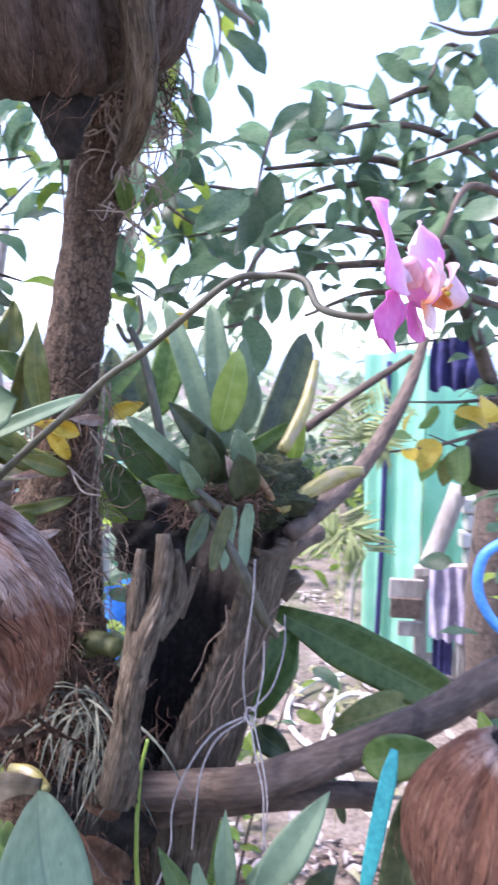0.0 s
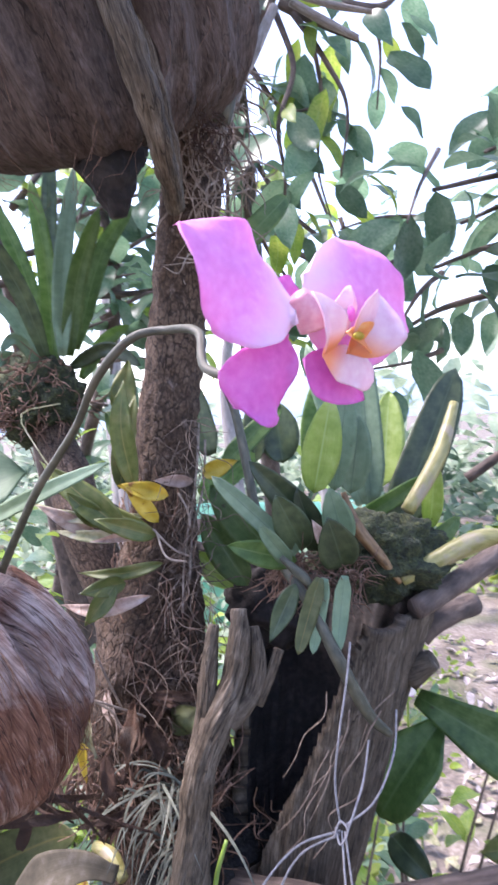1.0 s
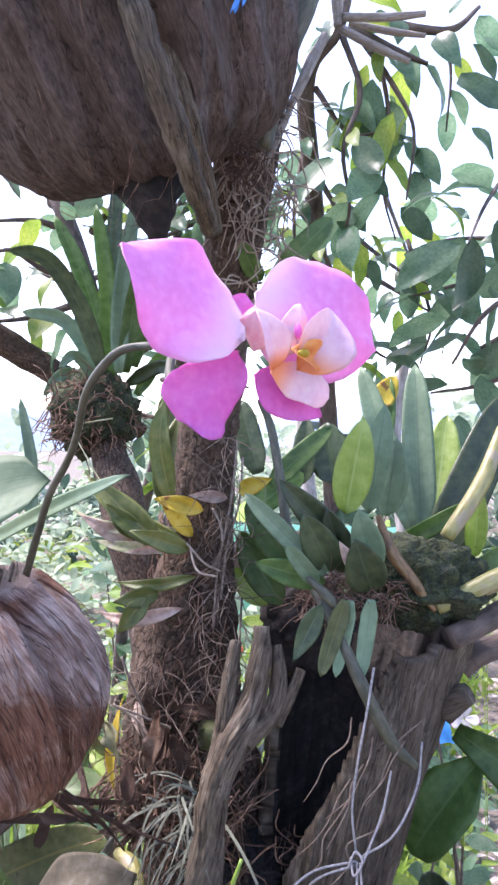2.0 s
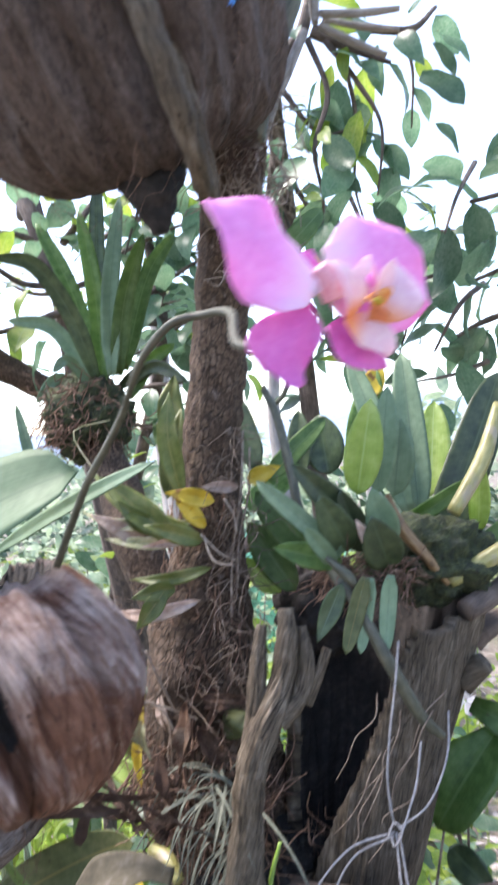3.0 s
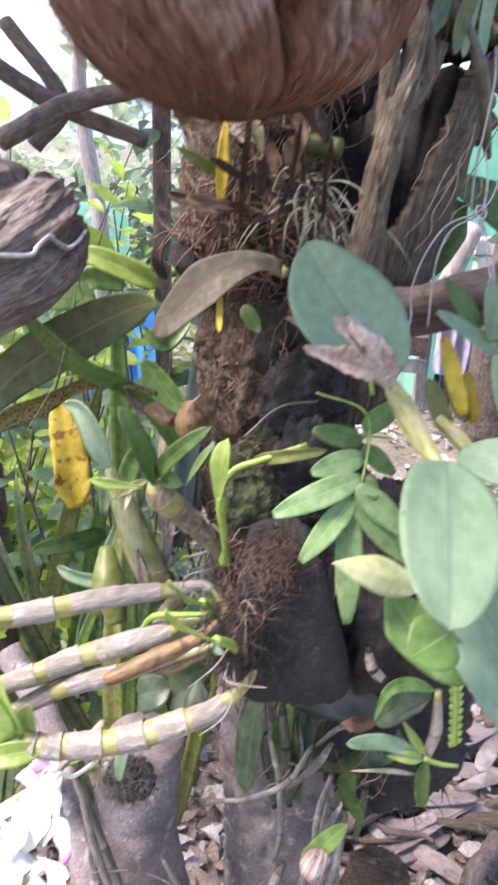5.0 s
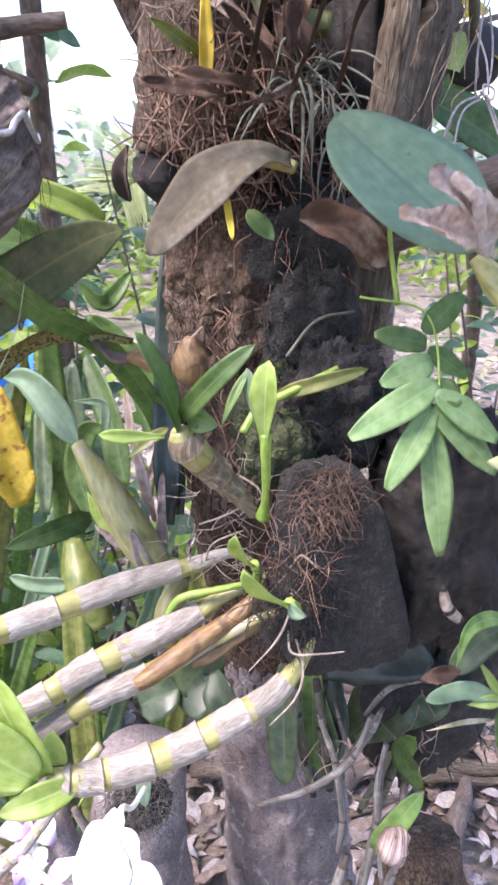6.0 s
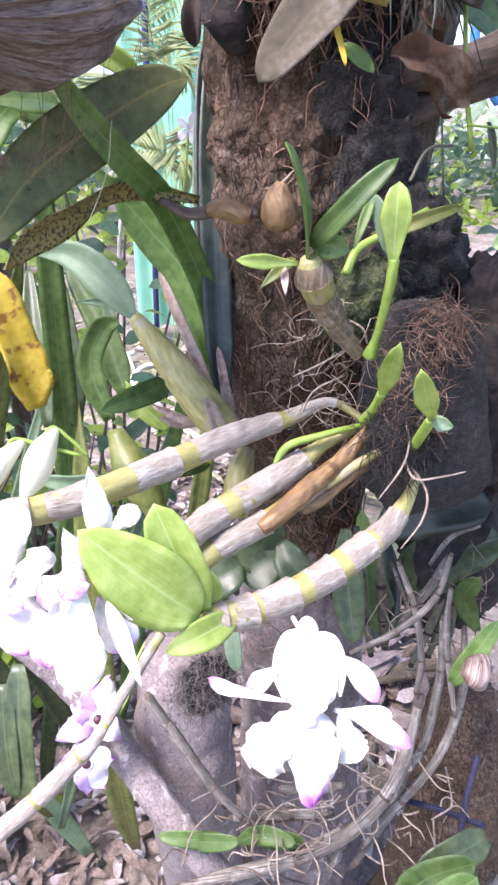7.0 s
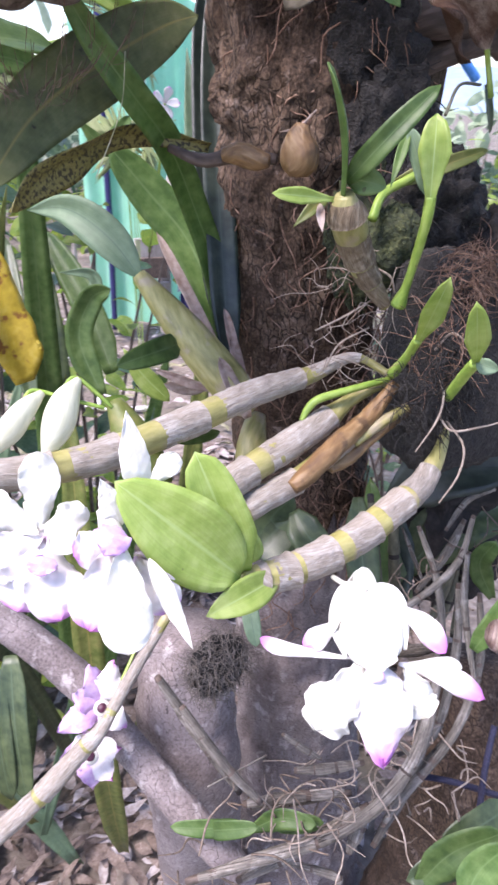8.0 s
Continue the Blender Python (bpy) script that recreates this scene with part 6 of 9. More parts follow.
for base, tip, w, m in (((0.028, 0.352, 1.294), (0.022, 0.371, 1.344), 0.045, DARKLEAF), ((0.024, 0.333, 1.243), (0.003, 0.349, 1.287), 0.04, DARKLEAF), ((0.01, 0.322, 1.242), (0.027, 0.305, 1.255), 0.016, LIME), ((0.031, 0.371, 1.288), (0.001, 0.369, 1.282), 0.018, LEAF)):
    leaf("leaf", base, tip, w, FF, m, round_plant, shape="oval", arch=0.04)
tube("vine", [(0.028, 0.352, 1.294), (0.031, 0.338, 1.257), (0.02, 0.322, 1.216), (0.009, 0.312, 1.19)], 0.0016, DARKSTEM, round_plant, sides=6, per=8)

# ---- grey wisps of air plant in the fork ----
air = thing("air_plant", (-0.153, 0.537, 1.363), "grey spiky air plant in the fork of the trunk", "air plant")
rnd = random.Random(21)
for heart, count, away, reach in (((-0.132, 0.525, 1.372), 34, (-0.25, -0.75, 0.05), (0.035, 0.08)), ((-0.118, 0.505, 1.352), 24, (0.1, -0.75, -0.25), (0.03, 0.06))):
    for i in range(count):
        c = Vector(heart) + Vector((rnd.gauss(0, 0.008), rnd.gauss(0, 0.005), rnd.gauss(0, 0.008)))
        d = (Vector(away) + Vector((rnd.gauss(0, 0.55), rnd.gauss(0, 0.35), rnd.gauss(0, 0.45)))).normalized()
        l = rnd.uniform(*reach)
        sway = Vector((rnd.gauss(0, 0.25), rnd.gauss(0, 0.2), 0)) * l
        bent = rnd.uniform(0.15, 0.6)
        blade("blade", [c, c + d * l * 0.4 + Vector((0, 0, 0.10 * l)), c + d * l * 0.75 + sway * 0.4 + Vector((0, 0, -0.1 * bent * l)), c + d * l + sway + Vector((0, 0, -bent * l))], rnd.uniform(0.0012, 0.0024), (0, -0.6, 0.8), GREYLEAF, air, shape="lance", fold=0.6, nv=1, per=4, thick=0.0006)

# ---- withered yellow bulbs and leaves on the stem ----
wither = thing("withered_orchid", (-0.161, 0.558, 1.571), "withered orchid with yellow leaves clinging to the stem", "orchid")
for base, tip, w, m in ((((-0.125, 0.56, 1.606), (-0.15, 0.541, 1.609), 0.0075, DRYLEAF), ((-0.145, 0.555, 1.596), (-0.175, 0.528, 1.607), 0.011, YELLOW), ((-0.153, 0.55, 1.575), (-0.171, 0.53, 1.608), 0.010, YELLOW), ((-0.153, 0.545, 1.565), (-0.186, 0.511, 1.583), 0.012, OLIVE), ((-0.159, 0.542, 1.568), (-0.189, 0.509, 1.566), 0.006, DRYLEAF), ((-0.196, 0.539, 1.573), (-0.216, 0.518, 1.603), 0.013, OLIVE), ((-0.174, 0.54, 1.565), (-0.24, 0.528, 1.623), 0.018, OLIVE), ((-0.125, 0.577, 1.61), (-0.095, 0.581, 1.621), 0.011, YELLOW), ((-0.206, 0.545, 1.563), (-0.248, 0.523, 1.592), 0.010, DRYLEAF), ((-0.178, 0.537, 1.529), (-0.198, 0.504, 1.527), 0.012, OLIVE), ((-0.18, 0.525, 1.529), (-0.196, 0.505, 1.502), 0.012, OLIVE)) + (((-0.206, 0.579, 1.598), (-0.201, 0.605, 1.679), 0.018, OLIVE), ((-0.204, 0.604, 1.637), (-0.23, 0.601, 1.666), 0.018, LEAF), ((-0.23, 0.624, 1.659), (-0.226, 0.638, 1.714), 0.018, OLIVE))):
    leaf("leaf", base, tip, w * 1.35, (0.56, -0.82, 0.13), m, wither, shape="lance", arch=0.06, fold=0.4, wave=0.1)
for pts, w, m in (([(-0.153, 0.545, 1.569), (-0.20, 0.535, 1.565), (-0.241, 0.53, 1.570)], 0.011, STRAW), ([(-0.157, 0.545, 1.572), (-0.219, 0.535, 1.597), (-0.257, 0.54, 1.627)], 0.013, OLIVE), ([(-0.160, 0.55, 1.580), (-0.205, 0.535, 1.580), (-0.237, 0.535, 1.583), (-0.273, 0.54, 1.594)], 0.010, STRAW),
                  ([(-0.160, 0.545, 1.517), (-0.198, 0.53, 1.507), (-0.237, 0.53, 1.509)], 0.012, DRYLEAF), ([(-0.173, 0.55, 1.600), (-0.176, 0.54, 1.650), (-0.175, 0.545, 1.689)], 0.019, OLIVE), ([(-0.149, 0.548, 1.543), (-0.180, 0.535, 1.536), (-0.218, 0.53, 1.536)], 0.011, OLIVE)):
    blade("leaf", pts, w, (0.45, -0.85, 0.2), m, wither, shape="lance", fold=0.5, wave=0.15, nv=3, per=10)
for pts in ([(-0.152, 0.54, 1.571), (-0.137, 0.542, 1.556), (-0.128, 0.552, 1.548)], [(-0.15, 0.541, 1.569), (-0.139, 0.535, 1.551), (-0.125, 0.542, 1.546)], [(-0.136, 0.554, 1.598), (-0.128, 0.553, 1.585), (-0.126, 0.553, 1.571)],
            [(-0.173, 0.483, 1.494), (-0.166, 0.486, 1.473), (-0.163, 0.499, 1.446)], [(-0.179, 0.479, 1.459), (-0.164, 0.487, 1.448), (-0.162, 0.494, 1.433)], [(-0.179, 0.479, 1.459), (-0.164, 0.487, 1.452), (-0.153, 0.515, 1.433)]):
    tube("root", pts, 0.0009, PALEROOT, wither, sides=6, per=8)
for pts in ([(-0.13, 0.586, 1.652), (-0.13, 0.58, 1.624), (-0.132, 0.573, 1.591), (-0.138, 0.564, 1.546), (-0.139, 0.557, 1.501)], [(-0.126, 0.588, 1.638), (-0.127, 0.582, 1.6), (-0.134, 0.572, 1.563), (-0.133, 0.56, 1.524)]):
    tube("hanging_root", pts, 0.001, PALEROOT, wither, sides=6, per=8, rough=0.3)

CHIP = fibrous("husk_chip", [(0.03, 0.016, 0.011), (0.09, 0.048, 0.032), (0.17, 0.098, 0.066)], (0.30, 0.19, 0.13), 0.52, fine=700, coarse=240, along=0.1, patch=40, vary=0.25)
# ---- fine roots and litter caught on the bark ----
rnd = random.Random(5)
mats = []
for i in range(300):
    z = rnd.uniform(0.75, 1.62)
    r = 0.072 if z < 1.4 else 0.05 - 0.11 * (z - 1.4)
    cx, cy = (-0.148, 0.60) if z < 1.4 else (-0.185 + 0.1 * (z - 1.42), 0.587)
    a = rnd.uniform(3.3, 6.1)
    pts = []
    for k in range(4):
        pts.append((cx + math.cos(a) * (r + 0.004 + rnd.uniform(0, 0.006)), cy + math.sin(a) * (r + 0.004 + rnd.uniform(0, 0.006)), z))
        a += rnd.gauss(0, 0.16)
        z -= rnd.uniform(0.002, 0.022)
    mats.append(tube_data(pts, [0.0007, 0.0007, 0.0006, 0.0003], sides=4, per=3, caps=False))
tagged(part("bark_root_mat", mesh("fine_roots", *joined(mats)), FIBRE, tree, "fine brown roots over the bark"), kind="stuff")
tagged(solo("fork_litter", mesh("fork_litter", *tangle((-0.178, 0.558, 1.367), (0.065, 0.035, 0.05), 300, 31, 0.05, 0.0008, wild=0.5)), FIBRE, "dry roots and straw caught in the tree fork", "litter"), kind="stuff")
for base, tip, w, m in (((-0.14, 0.522, 1.397), (-0.153, 0.515, 1.427), 0.013, CHIP), ((-0.122, 0.543, 1.44), (-0.149, 0.517, 1.449), 0.008, CHIP), ((-0.095, 0.483, 1.261), (-0.13, 0.473, 1.295), 0.019, TANHUSK), ((-0.102, 0.486, 1.307), (-0.129, 0.478, 1.326), 0.016, TANHUSK), ((-0.141, 0.4, 1.424), (-0.168, 0.348, 1.444), 0.006, CHIP),
                        ((-0.183, 0.408, 1.391), (-0.179, 0.417, 1.415), 0.008, CHIP), ((-0.154, 0.465, 1.399), (-0.162, 0.474, 1.423), 0.010, CHIP)):
    solo("bark_chip", mesh("bark_chip", *leaf_data(base, tip, w, (0.5, -0.77, 0.4), shape="strap", fold=0.5, wave=0.2, thick=0.003)), m, "reddish brown chip of coconut husk in the fork", "bark chip", "husk chips in the fork")

for at, size, count, seed, length, mat in (((-0.131, 0.568, 1.585), (0.010, 0.012, 0.075), 90, 211, 0.045, TANROOT), ((-0.130, 0.560, 1.480), (0.022, 0.02, 0.06), 80, 213, 0.05, TANROOT), ((-0.190, 0.545, 1.42), (0.05, 0.02, 0.06), 90, 215, 0.05, TANROOT)):
    tagged(part("root_mat", mesh("roots", *tangle(at, size, count, seed, length, 0.0004, wild=0.9, droop=0.5)), mat, tree, "fine tan roots hanging on the bark"), kind="stuff")

shard = thing("shell_shard", (-0.228, 0.58, 1.30), "dark curved shard of coconut shell wedged in the fork", "shell shard")
blade("shell", [(-0.226, 0.560, 1.300), (-0.232, 0.548, 1.322), (-0.230, 0.552, 1.346), (-0.224, 0.575, 1.362)], 0.055, (-0.25, -0.9, 0.35), ROT_AND_SHADE, shard, "dark shell", shape="tongue", fold=-0.7, nv=6, per=10, thick=0.004)
blade("rim", [(-0.257, 0.572, 1.306), (-0.261, 0.562, 1.326), (-0.257, 0.562, 1.346)], 0.016, (-0.7, -0.7, 0.1), HUSKGREY, shard, "pale broken rim", shape="lance", fold=0.6, nv=3, thick=0.003)
spiky = thing("dry_seed_head", (-0.180, 0.515, 1.352), "spiky reddish brown dry seed head in the fork", "seed head")
rnd = random.Random(33)
for k in range(46):
    d = Vector((rnd.gauss(0, 0.8), rnd.gauss(-0.6, 0.6), rnd.gauss(0.15, 0.6))).normalized()
    c = Vector((-0.178, 0.512, 1.352)) + Vector((d.x * 0.012, d.y * 0.006, d.z * 0.008))
    leaf("bract", c, c + d * rnd.uniform(0.008, 0.016), 0.0032, (0, -0.7, 0.7), CHIP, spiky, shape="lance", fold=0.6, nu=5, nv=1)
tube("bulb", [(-0.148, 0.556, 1.419), (-0.132, 0.545, 1.421), (-0.113, 0.535, 1.419)], [0.006, 0.0095, 0.008], SHADEOLIVE, wither, "dull olive bulb in the fork", sides=16, per=8, rough=0.05)
for pts, w, m in (([(-0.152, 0.50, 1.452), (-0.150, 0.49, 1.43), (-0.153, 0.484, 1.405)], 0.012, TANHUSK), ([(-0.196, 0.49, 1.440), (-0.184, 0.485, 1.431), (-0.176, 0.482, 1.413)], 0.012, STRAW), ([(-0.198, 0.488, 1.438), (-0.196, 0.478, 1.452), (-0.190, 0.474, 1.462)], 0.008, STRAW)):
    blade("papery_leaf", pts, w, (0.1, -0.95, 0.2), m, wither, "torn papery dry leaf", shape="lance", fold=0.7, wave=0.3, nv=3, frill=0.5)

for pts, w in (([(-0.189, 0.405, 1.442), (-0.192, 0.44, 1.402), (-0.193, 0.475, 1.366)], 0.004), ([(-0.214, 0.43, 1.412), (-0.193, 0.45, 1.400), (-0.163, 0.49, 1.385)], 0.006),
               ([(-0.232, 0.47, 1.384), (-0.205, 0.465, 1.380), (-0.182, 0.47, 1.376)], 0.008), ([(-0.186, 0.47, 1.368), (-0.165, 0.475, 1.374), (-0.149, 0.49, 1.379)], 0.005), ([(-0.138, 0.41, 1.425), (-0.137, 0.44, 1.400), (-0.130, 0.48, 1.368)], 0.004), ([(-0.158, 0.405, 1.436), (-0.160, 0.44, 1.400), (-0.171, 0.48, 1.352)], 0.003)):
    solo("husk_strip", mesh("husk_strip", *blade_data(pts, w, (0.1, -0.95, 0.2), shape="strap", fold=0.6, wave=0.25, nv=2, per=8, thick=0.0012, frill=0.4)), CHIP, "reddish strip of husk hanging in the fork", "husk strip", "husk strips in the fork")

# ---- leaf and green strips on the trunk below the fork ----
grip = thing("trunk_orchid", (-0.158, 0.49, 1.33), "single-leaved orchid gripping the trunk below the fork", "orchid")
blade("leaf", [(-0.160, 0.477, 1.334), (-0.182, 0.470, 1.340), (-0.210, 0.466, 1.329), (-0.234, 0.465, 1.308), (-0.258, 0.465, 1.282)], 0.040, (-0.2, -0.75, 0.6), shade("grey_brown_leaf_back", [(0.066, 0.054, 0.034), (0.098, 0.082, 0.052), (0.17, 0.142, 0.112)], 30, (1, 1, 1), 0.85, 0.2, 150, "Object", 0.05, 0.2, rib=(0.11, 0.09, 0.06)), grip, "grey-brown underside of a drooping leaf", shape="spoon", fold=0.15, thick=0.002, nv=6)
tube("bulb", [(-0.19, 0.495, 1.338), (-0.172, 0.488, 1.337), (-0.156, 0.479, 1.33)], [0.004, 0.0065, 0.004], CANEGREEN, grip, sides=12, per=8)
leaf("strip", (-0.207, 0.464, 1.317), (-0.207, 0.447, 1.291), 0.005, (0.01, -0.97, 0.23), YELLOW, grip, shape="strap")
leaf("strip", (-0.189, 0.48, 1.305), (-0.176, 0.461, 1.288), 0.013, (-0.03, -0.97, 0.24), LEAF, grip, shape="oval")

# ---- white cords tied round the stump ----
cord = thing("cord", (-0.004, 0.511, 1.375), "knotted weathered greyish-white cord tied round the stump", "cord")
for pts in (([(0.001, 0.54, 1.494), (-0, 0.528, 1.47), (-0.005, 0.52, 1.434), (-0.008, 0.517, 1.404), (-0.006, 0.518, 1.375)], [(0.027, 0.565, 1.438), (0.026, 0.553, 1.411), (0.015, 0.535, 1.385), (-0.003, 0.52, 1.373)], [(-0.004, 0.511, 1.375), (-0.031, 0.497, 1.367), (-0.051, 0.478, 1.346), (-0.06, 0.469, 1.322), (-0.061, 0.459, 1.297), (-0.076, 0.445, 1.261)], [(-0.004, 0.51, 1.373), (-0.027, 0.496, 1.364), (-0.039, 0.483, 1.345), (-0.043, 0.473, 1.32), (-0.045, 0.464, 1.295)], [(-0.003, 0.511, 1.375), (0.002, 0.496, 1.35), (0.008, 0.486, 1.324), (0.009, 0.475, 1.295), (0.023, 0.461, 1.256)]) + ([(-0.001, 0.511, 1.375), (0.008, 0.493, 1.341), (0.011, 0.483, 1.316), (0.007, 0.472, 1.286)], [(0.001, 0.511, 1.375), (0.008, 0.531, 1.399), (0.009, 0.55, 1.42)], [(-0.007, 0.51, 1.377), (-0.002, 0.502, 1.371), (0.002, 0.507, 1.378), (-0.004, 0.511, 1.381), (-0.007, 0.504, 1.373)])):
    tube("strand", pts, [0.0008] * len(pts), GREY_CORD, cord, sides=8, per=8, rough=0.15, grain=300)
solo("hanging_root", mesh("hanging_root", *tube_data([(-0.082, 0.497, 1.362), (-0.087, 0.486, 1.336), (-0.088, 0.473, 1.283), (-0.083, 0.463, 1.238)], [0.0014, 0.0018, 0.0018, 0.0022], sides=8, per=8)), GREENSTEM, "thin green hanging shoot beside the stump", "shoot")

# ---- branches of the tree that reach to the right ----
tube("branch", [(-0.112, 0.569, 1.276), (-0.087, 0.538, 1.292), (-0.037, 0.535, 1.297), (-0.002, 0.514, 1.314), (0.047, 0.523, 1.325), (0.088, 0.53, 1.338), (0.147, 0.538, 1.36), (0.219, 0.557, 1.394), (0.337, 0.602, 1.431)],
     [0.016, 0.0155, 0.0155, 0.015, 0.015, 0.015, 0.015, 0.0145, 0.013], BRANCH, tree, sides=20, per=10, rough=0.08, grain=50)
tube("branch", [(-0.096, 0.56, 1.254), (-0.045, 0.547, 1.274), (0.033, 0.533, 1.292), (0.103, 0.534, 1.293), (0.105, 0.582, 1.255)], [0.013, 0.012, 0.011, 0.010, 0.009], BRANCH, tree, sides=16, per=10, rough=0.08)
tube("branch", [(0.035, 0.626, 1.495), (0.076, 0.688, 1.513), (0.119, 0.742, 1.542), (0.162, 0.778, 1.599), (0.186, 0.803, 1.641), (0.206, 0.828, 1.689)], [0.009, 0.010, 0.010, 0.009, 0.008, 0.006], BRANCH, tree, sides=14, per=10, rough=0.08)
tube("branch", [(0.063, 0.845, 1.577), (0.113, 0.849, 1.613), (0.148, 0.852, 1.637), (0.198, 0.856, 1.669)], [0.006, 0.005, 0.005, 0.004], BRANCH, tree, sides=12, per=8, rough=0.08)
tube("stub", [(0.025, 0.643, 1.434), (0.045, 0.642, 1.449)], [0.012, 0.008], DEADWOOD, log, sides=12, per=6, rough=0.3)
tube("branch", [(0.026, 0.7, 1.45), (0.042, 0.708, 1.462), (0.071, 0.746, 1.468)], [0.012, 0.011, 0.011], BRANCH, tree, sides=14, per=8, rough=0.08)

# ---- more chips, withered leaves and hollow bark in the fork ----
for base, tip, w in (((-0.248, 0.517, 1.383), (-0.201, 0.478, 1.373), 0.009), ((-0.175, 0.546, 1.429), (-0.16, 0.512, 1.404), 0.007), ((-0.171, 0.531, 1.421), (-0.164, 0.495, 1.39), 0.007), ((-0.168, 0.547, 1.432), (-0.132, 0.526, 1.439), 0.006), ((-0.146, 0.564, 1.449), (-0.157, 0.513, 1.408), 0.007)):
    solo("bark_chip", mesh("bark_chip", *leaf_data(base, tip, w, (-0.01, -1, 0.05), shape="strap", fold=0.5, wave=0.2, thick=0.003)), CHIP, "reddish brown chip of coconut husk in the fork", "bark chip", "husk chips in the fork")
for base, tip, w, m in (((-0.208, 0.512, 1.374), (-0.204, 0.521, 1.445), 0.010, YELLOW), ((-0.206, 0.522, 1.397), (-0.243, 0.511, 1.418), 0.010, OLIVE), ((-0.204, 0.539, 1.436), (-0.187, 0.52, 1.419), 0.006, DRYLEAF), ((-0.202, 0.54, 1.438), (-0.174, 0.518, 1.417), 0.005, DRYLEAF), ((-0.149, 0.549, 1.415), (-0.118, 0.539, 1.421), 0.018, SHADEOLIVE)):
    leaf("leaf", base, tip, w, (-0.01, -1, 0.05), m, wither, shape="lance", arch=0.08, fold=0.4, wave=0.12)


REDORANGE = shade("orange_red_petal", [(0.75, 0.12, 0.03), (0.85, 0.20, 0.06), (0.9, 0.3, 0.12)], 60, (1, 1, 1), 0.5, 0.1, 300, "Object", 0.05, 0.3)
# ---- large orchid with broad arching leaves, left of the trunk ----
big = thing("broad_leaf_orchid", (-0.253, 0.531, 1.021), "large orchid with arching dark leaves and yellow pseudobulbs", "orchid")
FB = (-0.32, -0.94, 0.08)
# the two blackest straps carry the shade at the trunk's edge
for pts, w, mat, shape in ((([(-0.317, 0.570, 1.112), (-0.333, 0.592, 1.140), (-0.354, 0.622, 1.158), (-0.380, 0.645, 1.156)], 0.030, BLUELEAF, "lance"), ([(-0.244, 0.578, 1.023), (-0.234, 0.618, 1.079), (-0.242, 0.649, 1.124), (-0.266, 0.67, 1.16), (-0.295, 0.683, 1.198)], 0.040, LEAF, "tongue"), ([(-0.241, 0.58, 1.028), (-0.24, 0.597, 1.104), (-0.261, 0.588, 1.157), (-0.292, 0.563, 1.205), (-0.329, 0.531, 1.237), (-0.357, 0.521, 1.268), (-0.376, 0.514, 1.294)], 0.022, LEAF, "strap"), ([(-0.248, 0.554, 1.032), (-0.237, 0.588, 1.124), (-0.221, 0.631, 1.226), (-0.201, 0.671, 1.325)], 0.026, SHADELEAF, "strap"), ([(-0.235, 0.576, 1.028), (-0.225, 0.633, 1.135), (-0.198, 0.695, 1.27), (-0.181, 0.722, 1.333)], 0.026, SHADELEAF, "strap")) + (([(-0.2, 0.714, 1.122), (-0.184, 0.749, 1.199), (-0.176, 0.779, 1.282)], 0.022, BLUELEAF, "lance"), ([(-0.315, 0.712, 0.961), (-0.325, 0.737, 1.016), (-0.309, 0.737, 1.055), (-0.293, 0.722, 1.067)], 0.028, LEAF, "strap"), ([(-0.291, 0.786, 1.023), (-0.287, 0.794, 1.064), (-0.321, 0.804, 1.07)], 0.014, BLUELEAF, "lance"), ([(-0.37, 0.789, 0.93), (-0.363, 0.849, 1.016), (-0.351, 0.911, 1.092)], 0.024, DARKLEAF, "strap"), ([(-0.332, 0.821, 0.91), (-0.323, 0.864, 0.994), (-0.318, 0.916, 1.089)], 0.030, DARKLEAF, "strap"), ([(-0.271, 0.807, 0.946), (-0.279, 0.868, 1.021), (-0.3, 0.934, 1.092)], 0.036, LEAF, "strap"), ([(-0.283, 0.606, 0.988), (-0.302, 0.618, 1.012), (-0.316, 0.628, 1.037)], 0.020, LIME, "lance")) + (([(-0.229, 0.49, 0.885), (-0.234, 0.503, 0.903), (-0.212, 0.501, 0.921)], 0.045, DARKLEAF, "oval"), ([(-0.273, 0.524, 0.989), (-0.3, 0.516, 0.994), (-0.325, 0.508, 0.999)], 0.012, LEAF, "lance"), ([(-0.243, 0.77, 1.221), (-0.276, 0.748, 1.195), (-0.302, 0.751, 1.219)], 0.020, LEAF, "lance"), ([(-0.344, 0.62, 0.941), (-0.375, 0.633, 0.938), (-0.404, 0.649, 0.941)], 0.02, BLUELEAF, "strap"))):
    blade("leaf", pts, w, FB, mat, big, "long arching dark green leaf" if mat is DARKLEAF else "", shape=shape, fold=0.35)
blade("leaf", [(-0.429, 0.524, 1.186), (-0.389, 0.543, 1.226), (-0.337, 0.556, 1.257), (-0.29, 0.568, 1.279), (-0.264, 0.568, 1.287)], 0.047, (0.05, -0.95, 0.25), SHADEOLIVE, big, "broad dull olive leaf with spotted edge", shape="wide", fold=0.10, thick=0.002, nv=6, per=10)
leaf("leaf", (-0.406, 0.636, 1.271), (-0.338, 0.664, 1.267), 0.05, (0.0, -0.5, 0.85), LEAF, big, "broad green leaf", shape="tongue", arch=0.05)
tube("bulb", [(-0.262, 0.498, 1.016), (-0.269, 0.503, 1.031), (-0.284, 0.523, 1.056), (-0.301, 0.548, 1.085), (-0.318, 0.571, 1.114)], [0.008, 0.0150, 0.0160, 0.0125, 0.006], CANEGREEN, big, "tall yellow-olive pseudobulb", sides=18, per=8, rough=0.04)
tube("bulb", [(-0.266, 0.487, 0.955), (-0.259, 0.497, 0.979), (-0.244, 0.515, 1.002)], [0.009, 0.0125, 0.008], CANEGREEN, big, "yellow-olive pseudobulb", sides=16, per=8, rough=0.04)
